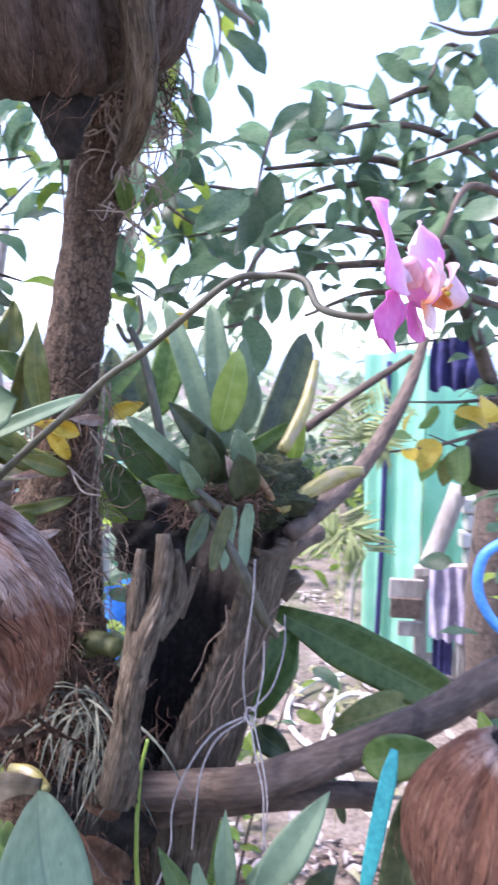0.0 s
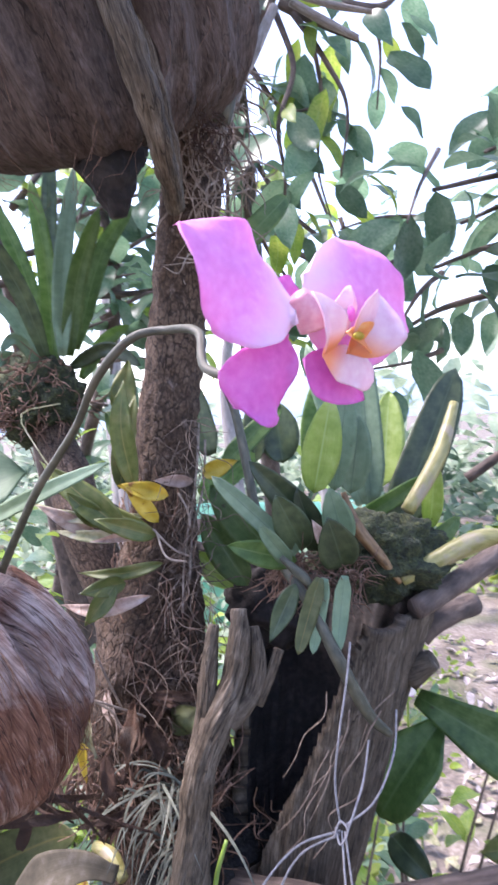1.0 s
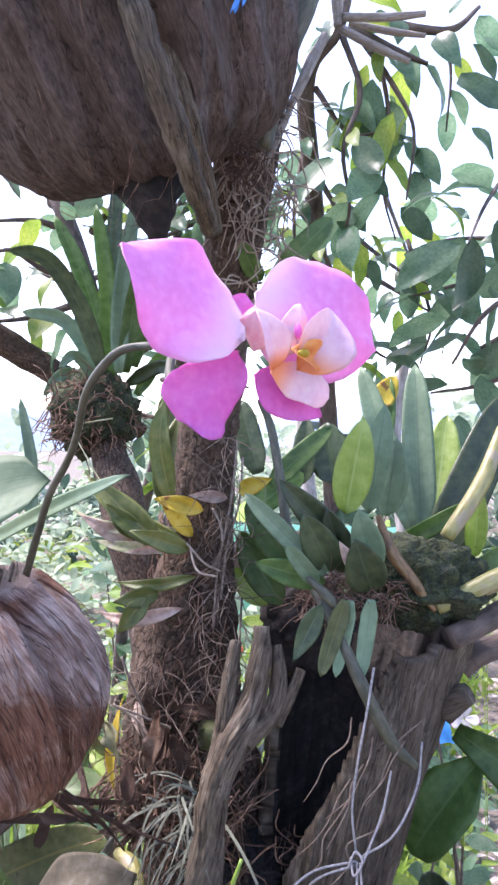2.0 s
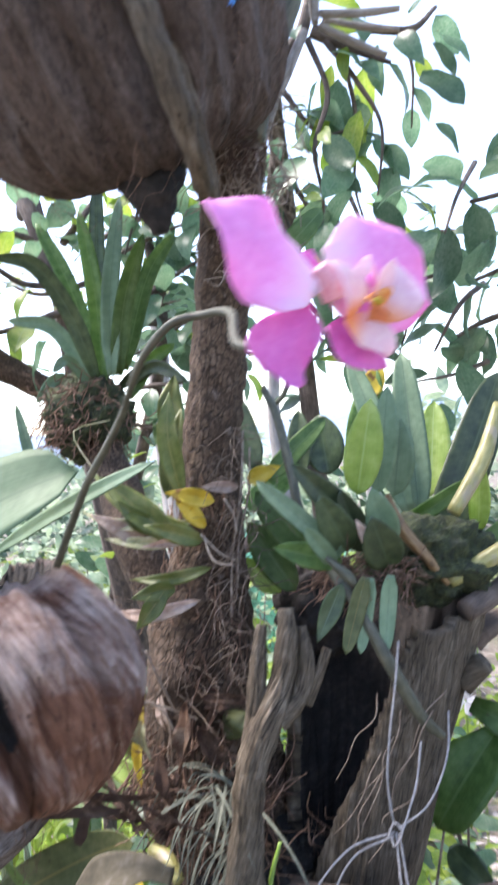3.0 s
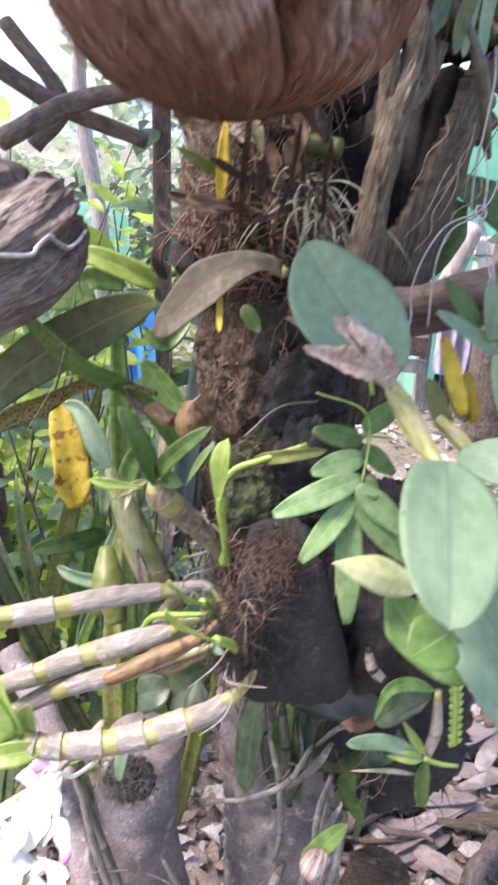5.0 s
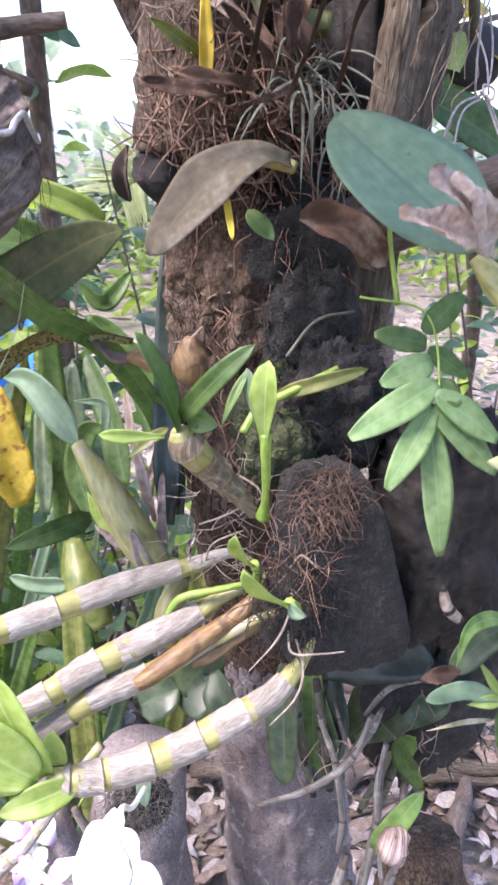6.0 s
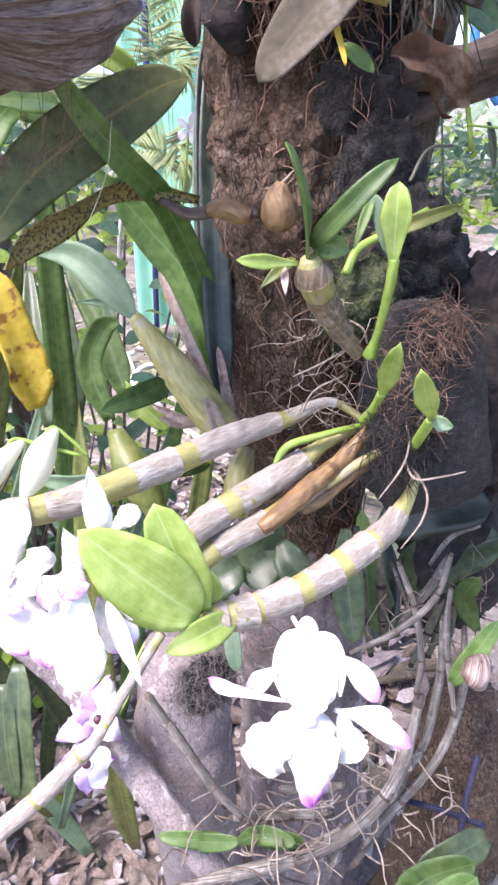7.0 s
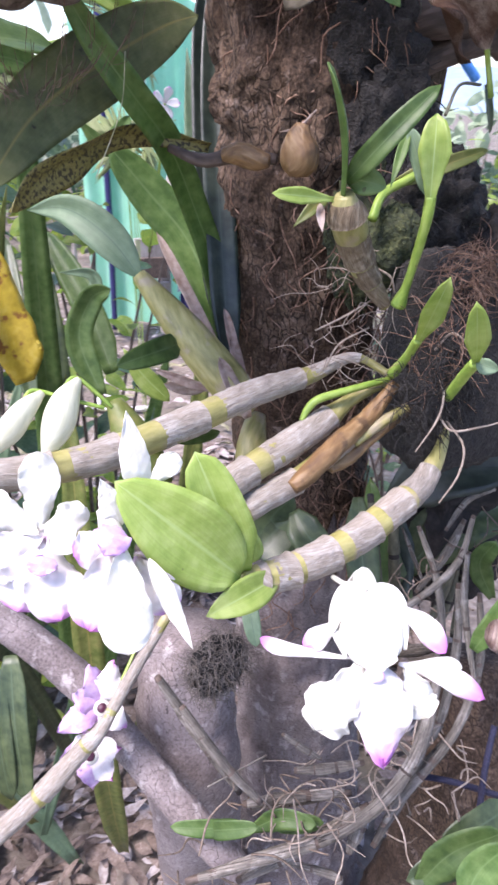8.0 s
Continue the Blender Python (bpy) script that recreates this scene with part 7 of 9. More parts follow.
tube("bulb", [(-0.315, 0.553, 0.933), (-0.327, 0.576, 0.965), (-0.334, 0.609, 0.996)], [0.010, 0.019, 0.008], OLIVE, big, "flat olive pseudobulb", sides=16, per=8, rough=0.04)
spotted = shade("spotted_stem", [(0.14, 0.12, 0.03), (0.24, 0.21, 0.06), (0.32, 0.28, 0.10)], 60, (1, 0.3, 1), 0.5, 0.3, 250, "UV", 0.05, 0.2, spots=((0.025, 0.018, 0.012), 380, 0.50))
blade("spotted_leaf", [(-0.265, 0.552, 1.205), (-0.301, 0.559, 1.212), (-0.336, 0.555, 1.211), (-0.369, 0.538, 1.2), (-0.397, 0.525, 1.189), (-0.418, 0.513, 1.173)], 0.030, (0.1, -0.8, -0.5), spotted, big, "olive leaf underside speckled with dark spots", shape="spoon", fold=0.3, wave=0.08, nv=5, thick=0.0016)
blade("leaf", [(-0.414, 0.733, 1.198), (-0.368, 0.776, 1.264), (-0.322, 0.778, 1.259)], 0.030, FB, LEAF, big, shape="tongue", fold=0.3)
for pts, w in ((((-0.259, 0.546, 1.042), (-0.268, 0.654, 1.13)), 0.010), (((-0.258, 0.513, 1.03), (-0.248, 0.563, 1.081)), 0.008), (((-0.268, 0.486, 1.016), (-0.283, 0.505, 1.062)), 0.012), (((-0.278, 0.523, 1.028), (-0.312, 0.562, 1.038)), 0.008), (((-0.263, 0.622, 1.035), (-0.217, 0.656, 1.095)), 0.009),
               (((-0.258, 0.512, 1.028), (-0.253, 0.541, 1.062)), 0.010), (((-0.278, 0.545, 1.02), (-0.305, 0.563, 1.024)), 0.010)):
    leaf("dry_sheath", pts[0], pts[1], w, FB, DRYLEAF, big, "dry pinkish straw sheath", shape="strap", arch=0.05, fold=0.6, wave=0.15)
leaf("yellow_leaf", (-0.388, 0.709, 0.99), (-0.409, 0.759, 1.124), 0.044, (0.23, -0.88, 0.41), YELLOW, big, "bright yellow dying leaf with brown spots", shape="strap", arch=0.05, fold=0.25, wave=0.1, frill=0.2, nu=24)
for base, tip, w, m in (((-0.314, 0.511, 1.075), (-0.375, 0.47, 1.082), 0.018, LEAF), ((-0.273, 0.655, 1.284), (-0.353, 0.646, 1.319), 0.025, LIME)):
    leaf("leaf", base, tip, w, (0.27, -0.86, 0.42), m, big, shape="strap", arch=0.10, fold=0.3)

blade("dry_leaf", [(-0.154, 0.475, 1.299), (-0.137, 0.469, 1.298), (-0.116, 0.461, 1.287), (-0.098, 0.456, 1.268)], 0.024, (-0.5, -0.8, 0.33), TANHUSK, big, "curled tan piece of dried husk", shape="tongue", fold=0.9, wave=0.25, frill=0.25)
tube("thread", [(-0.338, 0.516, 1.26), (-0.348, 0.503, 1.229), (-0.37, 0.492, 1.193)], 0.00035, STRAW, big, "pale hanging thread", sides=5, per=6)
# two pale wires round the weathered husk
wire = thing("wire", (-0.362, 0.534, 1.336), "bent pale wire holding a husk pot", "wire")
tube("wire_strand", [(-0.366, 0.37, 1.355), (-0.351, 0.385, 1.354), (-0.329, 0.4, 1.352), (-0.324, 0.405, 1.357), (-0.32, 0.42, 1.361), (-0.318, 0.435, 1.355), (-0.316, 0.455, 1.349), (-0.316, 0.49, 1.349), (-0.317, 0.525, 1.352)], 0.0016, WIRE, wire, sides=8, per=8)
tube("wire_strand", [(-0.194, 0.29, 1.504), (-0.184, 0.287, 1.505), (-0.176, 0.288, 1.507)], 0.001, WIRE, wire, "wire staple", sides=6, per=6)
tube("wire_strand", [(-0.149, 0.309, 1.523), (-0.142, 0.314, 1.527)], 0.001, WIRE, wire, "wire staple", sides=6, per=6)
tube("wire_strand", [(-0.086, 0.442, 1.9), (-0.067, 0.452, 1.902), (-0.057, 0.464, 1.91), (-0.058, 0.469, 1.92)], 0.0012, WIRE, wire, "wire hook", sides=6, per=8)

# stick and dark stem over the high husk
tube("old_shoot", [(-0.078, 0.379, 1.908), (-0.065, 0.38, 1.863), (-0.062, 0.398, 1.829), (-0.068, 0.428, 1.806), (-0.09, 0.484, 1.795)], [0.0085, 0.0085, 0.008, 0.007, 0.006], DEADWOOD, tree, "grey shoot crossing the husk", sides=14, per=10, rough=0.25, grain=90)
tube("old_shoot", [(-0.086, 0.42, 1.93), (-0.076, 0.425, 1.87), (-0.079, 0.457, 1.828), (-0.097, 0.503, 1.801)], [0.006, 0.006, 0.0055, 0.005], DEADWOOD, tree, sides=10, per=10, rough=0.25, grain=90)
tagged(part("root_curtain", mesh("roots", *tangle((-0.103, 0.58, 1.868), (0.03, 0.03, 0.10), 220, 41, 0.05, 0.0008, droop=0.8)), PALEROOT, tree, "pale roots clinging to the stem"), kind="stuff")
for p, q, w in (((-0.093, 0.596, 1.792), (-0.061, 0.635, 1.84), 0.02), ((-0.108, 0.588, 1.783), (-0.111, 0.564, 1.81), 0.016)):
    leaf("shoot_leaf", p, q, w, (0.36, -0.89, -0.28), LEAF, tree, shape="strap", arch=0.1)

# ---- ribbon, canes and pale twigs beside the high husk ----
ribbon = thing("blue_ribbon", (-0.037, 0.431, 1.9), "bright blue plastic ribbon tied over the husk", "ribbon")
for pts in ([(-0.035, 0.442, 1.941), (-0.035, 0.432, 1.91), (-0.039, 0.425, 1.894)], [(-0.039, 0.44, 1.941), (-0.037, 0.431, 1.907), (-0.039, 0.43, 1.896)], [(-0.033, 0.443, 1.937), (-0.033, 0.438, 1.917), (-0.035, 0.432, 1.9)]):
    blade("strip", pts, 0.003, (0.39, -0.73, -0.56), BLUE, ribbon, fold=0.3)
twigs = thing("twig_orchid", (-0.057, 0.642, 2.002), "orchid with pale canes and roots on the stem", "orchid")
tube("cane", [(-0.037, 0.518, 1.985), (-0.043, 0.511, 1.95), (-0.047, 0.503, 1.932), (-0.051, 0.502, 1.915)], [0.0045, 0.0042, 0.0032, 0.002], CANEGREEN, twigs, "yellow-green cane", sides=12, per=8)
tube("stem", [(-0.027, 0.555, 2.017), (-0.043, 0.539, 1.961), (-0.058, 0.532, 1.92), (-0.077, 0.536, 1.867)], [0.010, 0.009, 0.008, 0.007], DARKSTEM, twigs, "dark woody stem", sides=16, per=8, rough=0.1)
for pts, r in (([(-0.057, 0.64, 2.063), (-0.056, 0.642, 2.027), (-0.056, 0.642, 2.006)], 0.0045), ([(-0.053, 0.644, 2.004), (-0.029, 0.657, 1.989), (-0.002, 0.672, 1.975)], 0.0035), ([(-0.066, 0.638, 1.999), (-0.073, 0.613, 1.958), (-0.083, 0.598, 1.923)], 0.0042), ([(-0.052, 0.644, 2.014), (-0.02, 0.661, 2.013), (0.011, 0.677, 2.015)], 0.0035), ([(-0.054, 0.665, 2.021), (-0.023, 0.682, 2.013), (0.006, 0.697, 2.008)], 0.003), ([(-0.083, 0.598, 1.921), (-0.089, 0.585, 1.893), (-0.093, 0.573, 1.871)], 0.003)):
    tube("old_cane", pts, [r, r * 1.1, r * 0.7], CANE, twigs, "pale grey-green cane", sides=10, per=8, rough=0.08)
tagged(part("root_mat", mesh("roots", *tangle((-0.063, 0.488, 1.837), (0.012, 0.012, 0.015), 70, 87, 0.02, 0.0004)), CHIP, twigs, "reddish fibres"), kind="stuff")
tube("root_plug", [(-0.129, 0.471, 1.844), (-0.129, 0.469, 1.826), (-0.13, 0.473, 1.808), (-0.129, 0.476, 1.792)], [0.024, 0.018, 0.012, 0.005], ROT_AND_SHADE, twigs, "black dead root under the husk", sides=60, per=14, rough=0.35, grain=55, ridges=0.3)
small_bloom = thing("garden_flower", (-0.054, 1.126, 1.232), "small white and violet garden flower", "flower")
for k in range(5):
    a = k * 1.257
    c = Vector((-0.054, 1.126, 1.232))
    leaf("petal", c, c + Vector((math.cos(a) * 0.024, -0.004, math.sin(a) * 0.024)), 0.018, (0.18, -0.91, 0.36), WHITEP, small_bloom, shape="petal", nu=6, nv=2, thick=0.0006)
tube("stalk", [(-0.054, 1.126, 1.232), (-0.06, 1.15, 1.125), (-0.07, 1.183, 1.004)], 0.002, GREENSTEM, small_bloom, sides=6)
blaze = thing("garden_flower", (-0.504, 1.231, 1.246), "small bright orange garden flower", "flower")
for k in range(5):
    a = k * 1.257
    c = Vector((-0.504, 1.231, 1.246))
    leaf("petal", c, c + Vector((math.cos(a) * 0.018, -0.004, math.sin(a) * 0.018)), 0.016, (0.48, -0.83, 0.29), REDORANGE, blaze, shape="petal", nu=6, nv=2, thick=0.0006)
tube("stalk", [(-0.504, 1.231, 1.246), (-0.512, 1.231, 1.132), (-0.527, 1.229, 1.002)], 0.002, GREENSTEM, blaze, sides=6)

# ---- hanging canes and grey logs near the ground ----
canes = thing("hanging_orchid", (-0.116, 0.404, 0.881), "old orchid with hanging leafless grey canes", "orchid")
for pts, r in ((([(-0.157, 0.402, 0.93), (-0.147, 0.385, 0.888), (-0.145, 0.371, 0.842), (-0.15, 0.367, 0.809)], 0.0045), ([(-0.122, 0.379, 0.943), (-0.142, 0.37, 0.91), (-0.176, 0.373, 0.885), (-0.213, 0.382, 0.87)], 0.0042), ([(-0.097, 0.402, 0.85), (-0.111, 0.38, 0.799), (-0.134, 0.365, 0.73), (-0.163, 0.368, 0.688)], 0.006), ([(-0.081, 0.39, 0.841), (-0.095, 0.365, 0.785), (-0.13, 0.35, 0.73), (-0.182, 0.349, 0.683), (-0.206, 0.347, 0.66)], 0.006), ([(-0.14, 0.37, 0.801), (-0.169, 0.351, 0.743), (-0.205, 0.346, 0.702), (-0.251, 0.353, 0.675), (-0.314, 0.374, 0.66), (-0.376, 0.395, 0.646)], 0.0085)) + (([(-0.097, 0.398, 0.886), (-0.11, 0.381, 0.846), (-0.117, 0.349, 0.783)], 0.005), ([(-0.294, 0.43, 0.645), (-0.263, 0.417, 0.648), (-0.223, 0.399, 0.65)], 0.010), ([(-0.36, 0.475, 0.801), (-0.334, 0.452, 0.739), (-0.306, 0.428, 0.674)], 0.008), ([(-0.347, 0.456, 0.778), (-0.329, 0.425, 0.738), (-0.305, 0.393, 0.702)], 0.007), ([(-0.342, 0.419, 0.716), (-0.292, 0.407, 0.738)], 0.002), ([(-0.063, 0.409, 0.935), (-0.088, 0.416, 0.926), (-0.111, 0.414, 0.904)], 0.004), ([(-0.177, 0.345, 0.725), (-0.198, 0.373, 0.756), (-0.207, 0.387, 0.774)], 0.003))):
    banded("cane", pts, [0.68 * r * (0.6 if k in (0, len(pts) - 1) else 1.0) for k in range(len(pts))], canes, "grey leafless cane", ((0.04, 0.30), (0.31, 0.66), (0.67, 0.97)), skin=OLD_SHADED_CANE, node=BRANCH)
for base, tip, w, m in ((((-0.12, 0.436, 0.803), (-0.131, 0.489, 0.887), 0.022, DARKLEAF), ((-0.14, 0.446, 0.803), (-0.125, 0.502, 0.916), 0.022, LEAF), ((-0.073, 0.486, 0.842), (0, 0.453, 0.89), 0.04, DARKLEAF), ((-0.125, 0.352, 0.825), (-0.091, 0.346, 0.887), 0.018, LEAF), ((-0.257, 0.494, 0.878), (-0.213, 0.5, 0.904), 0.05, DARKLEAF), ((-0.291, 0.507, 0.873), (-0.254, 0.5, 0.891), 0.04, DARKLEAF), ((-0.313, 0.401, 0.665), (-0.373, 0.432, 0.669), 0.016, LEAF), ((-0.345, 0.416, 0.665), (-0.311, 0.386, 0.684), 0.016, LEAF), ((-0.287, 0.405, 0.65), (-0.252, 0.372, 0.665), 0.018, LEAF), ((-0.119, 0.293, 0.653), (-0.208, 0.309, 0.637), 0.03, DARKLEAF), ((-0.105, 0.298, 0.676), (-0.176, 0.306, 0.664), 0.03, DARKLEAF)) + (((-0.293, 0.439, 0.882), (-0.299, 0.415, 0.856), 0.014, BLUELEAF), ((-0.457, 0.618, 0.749), (-0.473, 0.554, 0.621), 0.03, DARKLEAF), ((-0.476, 0.618, 0.729), (-0.487, 0.562, 0.621), 0.03, DARKLEAF))):
    leaf("leaf", base, tip, w, (-0.47, -0.59, 0.66), m, canes, shape="strap", arch=0.06)
solo("grey_log", mesh("grey_log", *tube_data([(-0.29, 0.565, 0.754), (-0.304, 0.548, 0.666), (-0.3, 0.545, 0.532), (-0.24, 0.66, 0.0)], [0.045, 0.052, 0.052, 0.055], sides=36, per=12, rough=0.07)), GREYBARK, "grey upright log standing beside the trunk", "log")
stump = thing("brown_stump", (-0.042, 0.392, 0.544), "dark brown stump behind the hanging canes", "stump")
tube("stem", [(-0.026, 0.426, 0.707), (-0.037, 0.406, 0.617), (-0.043, 0.391, 0.497), (0.02, 0.52, 0.0)], [0.030, 0.046, 0.052, 0.06], BARK, stump, sides=60, per=16, rough=0.10, grain=30, ridges=0.18)
tagged(solo("root_disc", mesh("root_disc", *tangle((-0.303, 0.476, 0.788), (0.030, 0.014, 0.036), 620, 51, 0.022, 0.0003)), ASHROOT, "grey-brown mat of fine dead roots on the log", "roots"), kind="stuff")
lump("root_cushion", (-0.3, 0.482, 0.779), (0.027, 0.012, 0.033), FERNBLOCK, "dark cushion of rotten roots on the log", "roots", 53.0, amp=0.2, box=0.0)
solo("spathe", mesh("spathe", *tube_data([(-0.107, 0.338, 0.859), (-0.119, 0.334, 0.853), (-0.116, 0.331, 0.838)], [0.006, 0.013, 0.006], sides=14, per=8, rough=0.15)), HUSK, "pinkish dry bud among the canes", "bud")
ROPE = shade("dark_blue_rope", [(0.006, 0.006, 0.02), (0.012, 0.012, 0.035), (0.025, 0.025, 0.06)], 200, (1, 1, 1), 0.8, 0.5, 600, "Object", 0.05)
fallen = thing("fallen_branch", (-0.384, 0.529, 0.689), "thick grey fallen branch leaning beside the log", "branch")
tube("limb", [(-0.483, 0.662, 0.798), (-0.443, 0.621, 0.766), (-0.401, 0.571, 0.722), (-0.382, 0.527, 0.687), (-0.344, 0.439, 0.639), (-0.314, 0.396, 0.595)], [0.017, 0.017, 0.017, 0.016, 0.015, 0.014], GREYBARK, fallen, sides=28, per=10, rough=0.07, grain=50, ridges=0.06)
banded("cane", [(-0.524, 0.5, 0.656), (-0.472, 0.493, 0.695), (-0.428, 0.49, 0.734), (-0.408, 0.489, 0.752), (-0.383, 0.501, 0.773), (-0.331, 0.515, 0.827)], [0.009, 0.0092, 0.0085, 0.006, 0.0055, 0.005], canes, "thick grey cane", ((0.03, 0.22), (0.24, 0.44), (0.46, 0.70), (0.72, 0.97)))
for pts, r in ((([(-0.26, 0.41, 0.695), (-0.233, 0.396, 0.696), (-0.203, 0.382, 0.702)], 0.0080), ([(-0.303, 0.427, 0.657), (-0.261, 0.406, 0.664), (-0.214, 0.382, 0.668)], 0.0095), ([(-0.329, 0.391, 0.615), (-0.289, 0.379, 0.634), (-0.255, 0.37, 0.652), (-0.212, 0.36, 0.677)], 0.0095), ([(-0.237, 0.352, 0.638), (-0.226, 0.356, 0.657), (-0.213, 0.36, 0.677)], 0.0100), ([(-0.183, 0.355, 0.652), (-0.155, 0.366, 0.698), (-0.131, 0.38, 0.747)], 0.0105), ([(-0.213, 0.348, 0.634), (-0.17, 0.358, 0.67), (-0.116, 0.363, 0.709)], 0.0085), ([(-0.136, 0.414, 0.846), (-0.111, 0.409, 0.883), (-0.098, 0.407, 0.915)], 0.0062)) + (([(-0.114, 0.417, 0.828), (-0.119, 0.441, 0.865), (-0.122, 0.455, 0.886)], 0.003), ([(-0.262, 0.429, 0.724), (-0.247, 0.413, 0.711), (-0.236, 0.402, 0.704)], 0.005), ([(-0.285, 0.405, 0.594), (-0.245, 0.36, 0.6), (-0.243, 0.354, 0.591)], 0.006))):
    banded("cane", pts, [0.66 * r * (0.5 if k in (0, len(pts) - 1) else 1.0) for k in range(len(pts))], canes, "grey leafless cane", ((0.05, 0.30), (0.33, 0.62), (0.66, 0.95)), skin=OLD_SHADED_CANE, node=BRANCH)
# the blackest of these leaves paint the shade of the hollow among the canes
for pts, w, m in (([(-0.127, 0.47, 0.907), (-0.094, 0.445, 0.94), (-0.056, 0.406, 0.955)], 0.050, SHADELEAF), ([(-0.102, 0.461, 0.827), (-0.068, 0.445, 0.878), (-0.027, 0.414, 0.908)], 0.055, DARKLEAF), ([(-0.162, 0.473, 0.921), (-0.17, 0.452, 0.877), (-0.176, 0.426, 0.827)], 0.030, DARKLEAF), ([(-0.111, 0.478, 0.891), (-0.12, 0.456, 0.844), (-0.139, 0.438, 0.796)], 0.030, SHADELEAF),
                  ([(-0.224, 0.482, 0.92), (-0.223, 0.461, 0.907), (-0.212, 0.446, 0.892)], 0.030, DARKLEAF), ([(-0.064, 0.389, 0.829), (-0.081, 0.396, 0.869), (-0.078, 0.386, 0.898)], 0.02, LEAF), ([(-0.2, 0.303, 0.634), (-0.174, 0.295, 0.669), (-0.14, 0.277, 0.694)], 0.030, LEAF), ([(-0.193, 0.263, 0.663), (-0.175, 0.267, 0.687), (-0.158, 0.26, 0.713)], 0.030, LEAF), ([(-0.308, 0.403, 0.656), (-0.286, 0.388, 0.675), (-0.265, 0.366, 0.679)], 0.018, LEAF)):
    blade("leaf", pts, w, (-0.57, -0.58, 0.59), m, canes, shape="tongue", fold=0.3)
for pts in ([(-0.149, 0.369, 0.665), (-0.126, 0.345, 0.669), (-0.088, 0.316, 0.657)], [(-0.08, 0.346, 0.716), (-0.104, 0.329, 0.685), (-0.121, 0.312, 0.64)]):
    solo("rope", mesh("rope", *tube_data(pts, 0.003, sides=10, per=8, rough=0.08)), ROPE, "dark blue rope tied among the canes", "rope", "dark blue ropes")


for at, size, count, seed, length, thick, mat in (((-0.245, 0.385, 0.690), (0.075, 0.03, 0.035), 34, 201, 0.07, 0.0008, PALEROOT), ((-0.300, 0.400, 0.650), (0.08, 0.04, 0.03), 22, 203, 0.07, 0.0010, TANROOT), ((-0.150, 0.360, 0.690), (0.05, 0.03, 0.05), 26, 205, 0.06, 0.0009, PALEROOT), ((-0.090, 0.42, 0.86), (0.06, 0.03, 0.05), 22, 207, 0.05, 0.0007, TANROOT)):
    tagged(part("root_mat", mesh("roots", *tangle(at, size, count, seed, length, thick, wild=1.3, droop=0.1)), mat, canes, "thin dry roots among the canes"), kind="stuff")


# ---- litter on the ground ----
def scatter(count, seed, x0, x1, y0, y1, size, colors, label):
    rnd = random.Random(seed)
    for c, mat in enumerate(colors):
        out = []
        for _ in range(count // len(colors)):
            x, y = rnd.uniform(x0, x1), rnd.uniform(y0, y1)
            a, l = rnd.uniform(0, 6.28), size * rnd.uniform(0.5, 1.3)
            z = 0.05 * noise.noise(Vector((x * 0.9, y * 0.9, 3))) + rnd.uniform(0.008, 0.05)
            d = Vector((math.cos(a), math.sin(a), rnd.uniform(-0.3, 0.3))) * l
            out.append(leaf_data((x, y, z), Vector((x, y, z)) + d, l * rnd.uniform(0.25, 0.45), (rnd.uniform(-0.5, 0.5), rnd.uniform(-0.5, 0.5), 1), shape="lance", arch=rnd.uniform(-0.1, 0.25), fold=rnd.uniform(-0.5, 0.8), wave=0.15, nu=5, nv=1))
        solo("leaf_litter", mesh("leaf_litter", *joined(out)), mat, label, "litter", kind="stuff")


PALELITTER = shade("bleached_litter", [(0.26, 0.215, 0.20), (0.38, 0.33, 0.315), (0.52, 0.47, 0.45)], 30, (1, 1, 1), 0.85, 0.4, 120, "Object", 0.1, 0.15)
LITTER = shade("brown_litter", [(0.10, 0.072, 0.058), (0.20, 0.148, 0.12), (0.33, 0.26, 0.22)], 30, (1, 1, 1), 0.85, 0.5, 160, "Object", 0.1, 0.15)
scatter(3300, 61, -0.9, 0.6, 0.6, 2.2, 0.06, (PALELITTER, LITTER, LITTER), "dry curled leaves and twigs covering the ground")
scatter(1600, 62, -2.0, 2.5, 1.6, 5.0, 0.09, (PALELITTER, STRAW), "dry leaves and straw strewn over the yard")


def grass(count, seed, x0, x1, y0, y1, height):
    rnd = random.Random(seed)
    out = []
    for _ in range(count):
        x, y = rnd.uniform(x0, x1), rnd.uniform(y0, y1)
        if noise.noise(Vector((x * 1.3, y * 1.3, 4))) < -0.15:
            continue
        z = 0.05 * noise.noise(Vector((x * 0.9, y * 0.9, 3)))
        h = height * rnd.uniform(0.5, 1.3)
        tip = Vector((x + rnd.gauss(0, 0.5) * h, y + rnd.gauss(0, 0.5) * h, z + h))
        out.append(leaf_data((x, y, z - 0.01), tip, h * rnd.uniform(0.07, 0.14), (rnd.uniform(-1, 1), -1, 0.4), shape="lance", arch=rnd.uniform(0.0, 0.15), fold=0.3, nu=3, nv=1))
    return joined(out)


solo("grass", mesh("grass", *grass(7000, 63, -3.2, -0.55, 1.4, 4.6, 0.17)), SUNLEAF, "sunlit bright green grass and weeds in the yard", "grass", kind="stuff")


# ---- shrubs and trees of the garden ----
def unit_leaf(name, width, arch, fold, mat, shape="oval", seed=0):
    me = mesh(name, *leaf_data((0.01 * seed, 0, 0), (0.01 * seed, 1, 0), width, (0, 0, 1), shape=shape, arch=arch, fold=fold, wave=0.06, nu=7, nv=2))
    me.materials.append(mat)
    return me


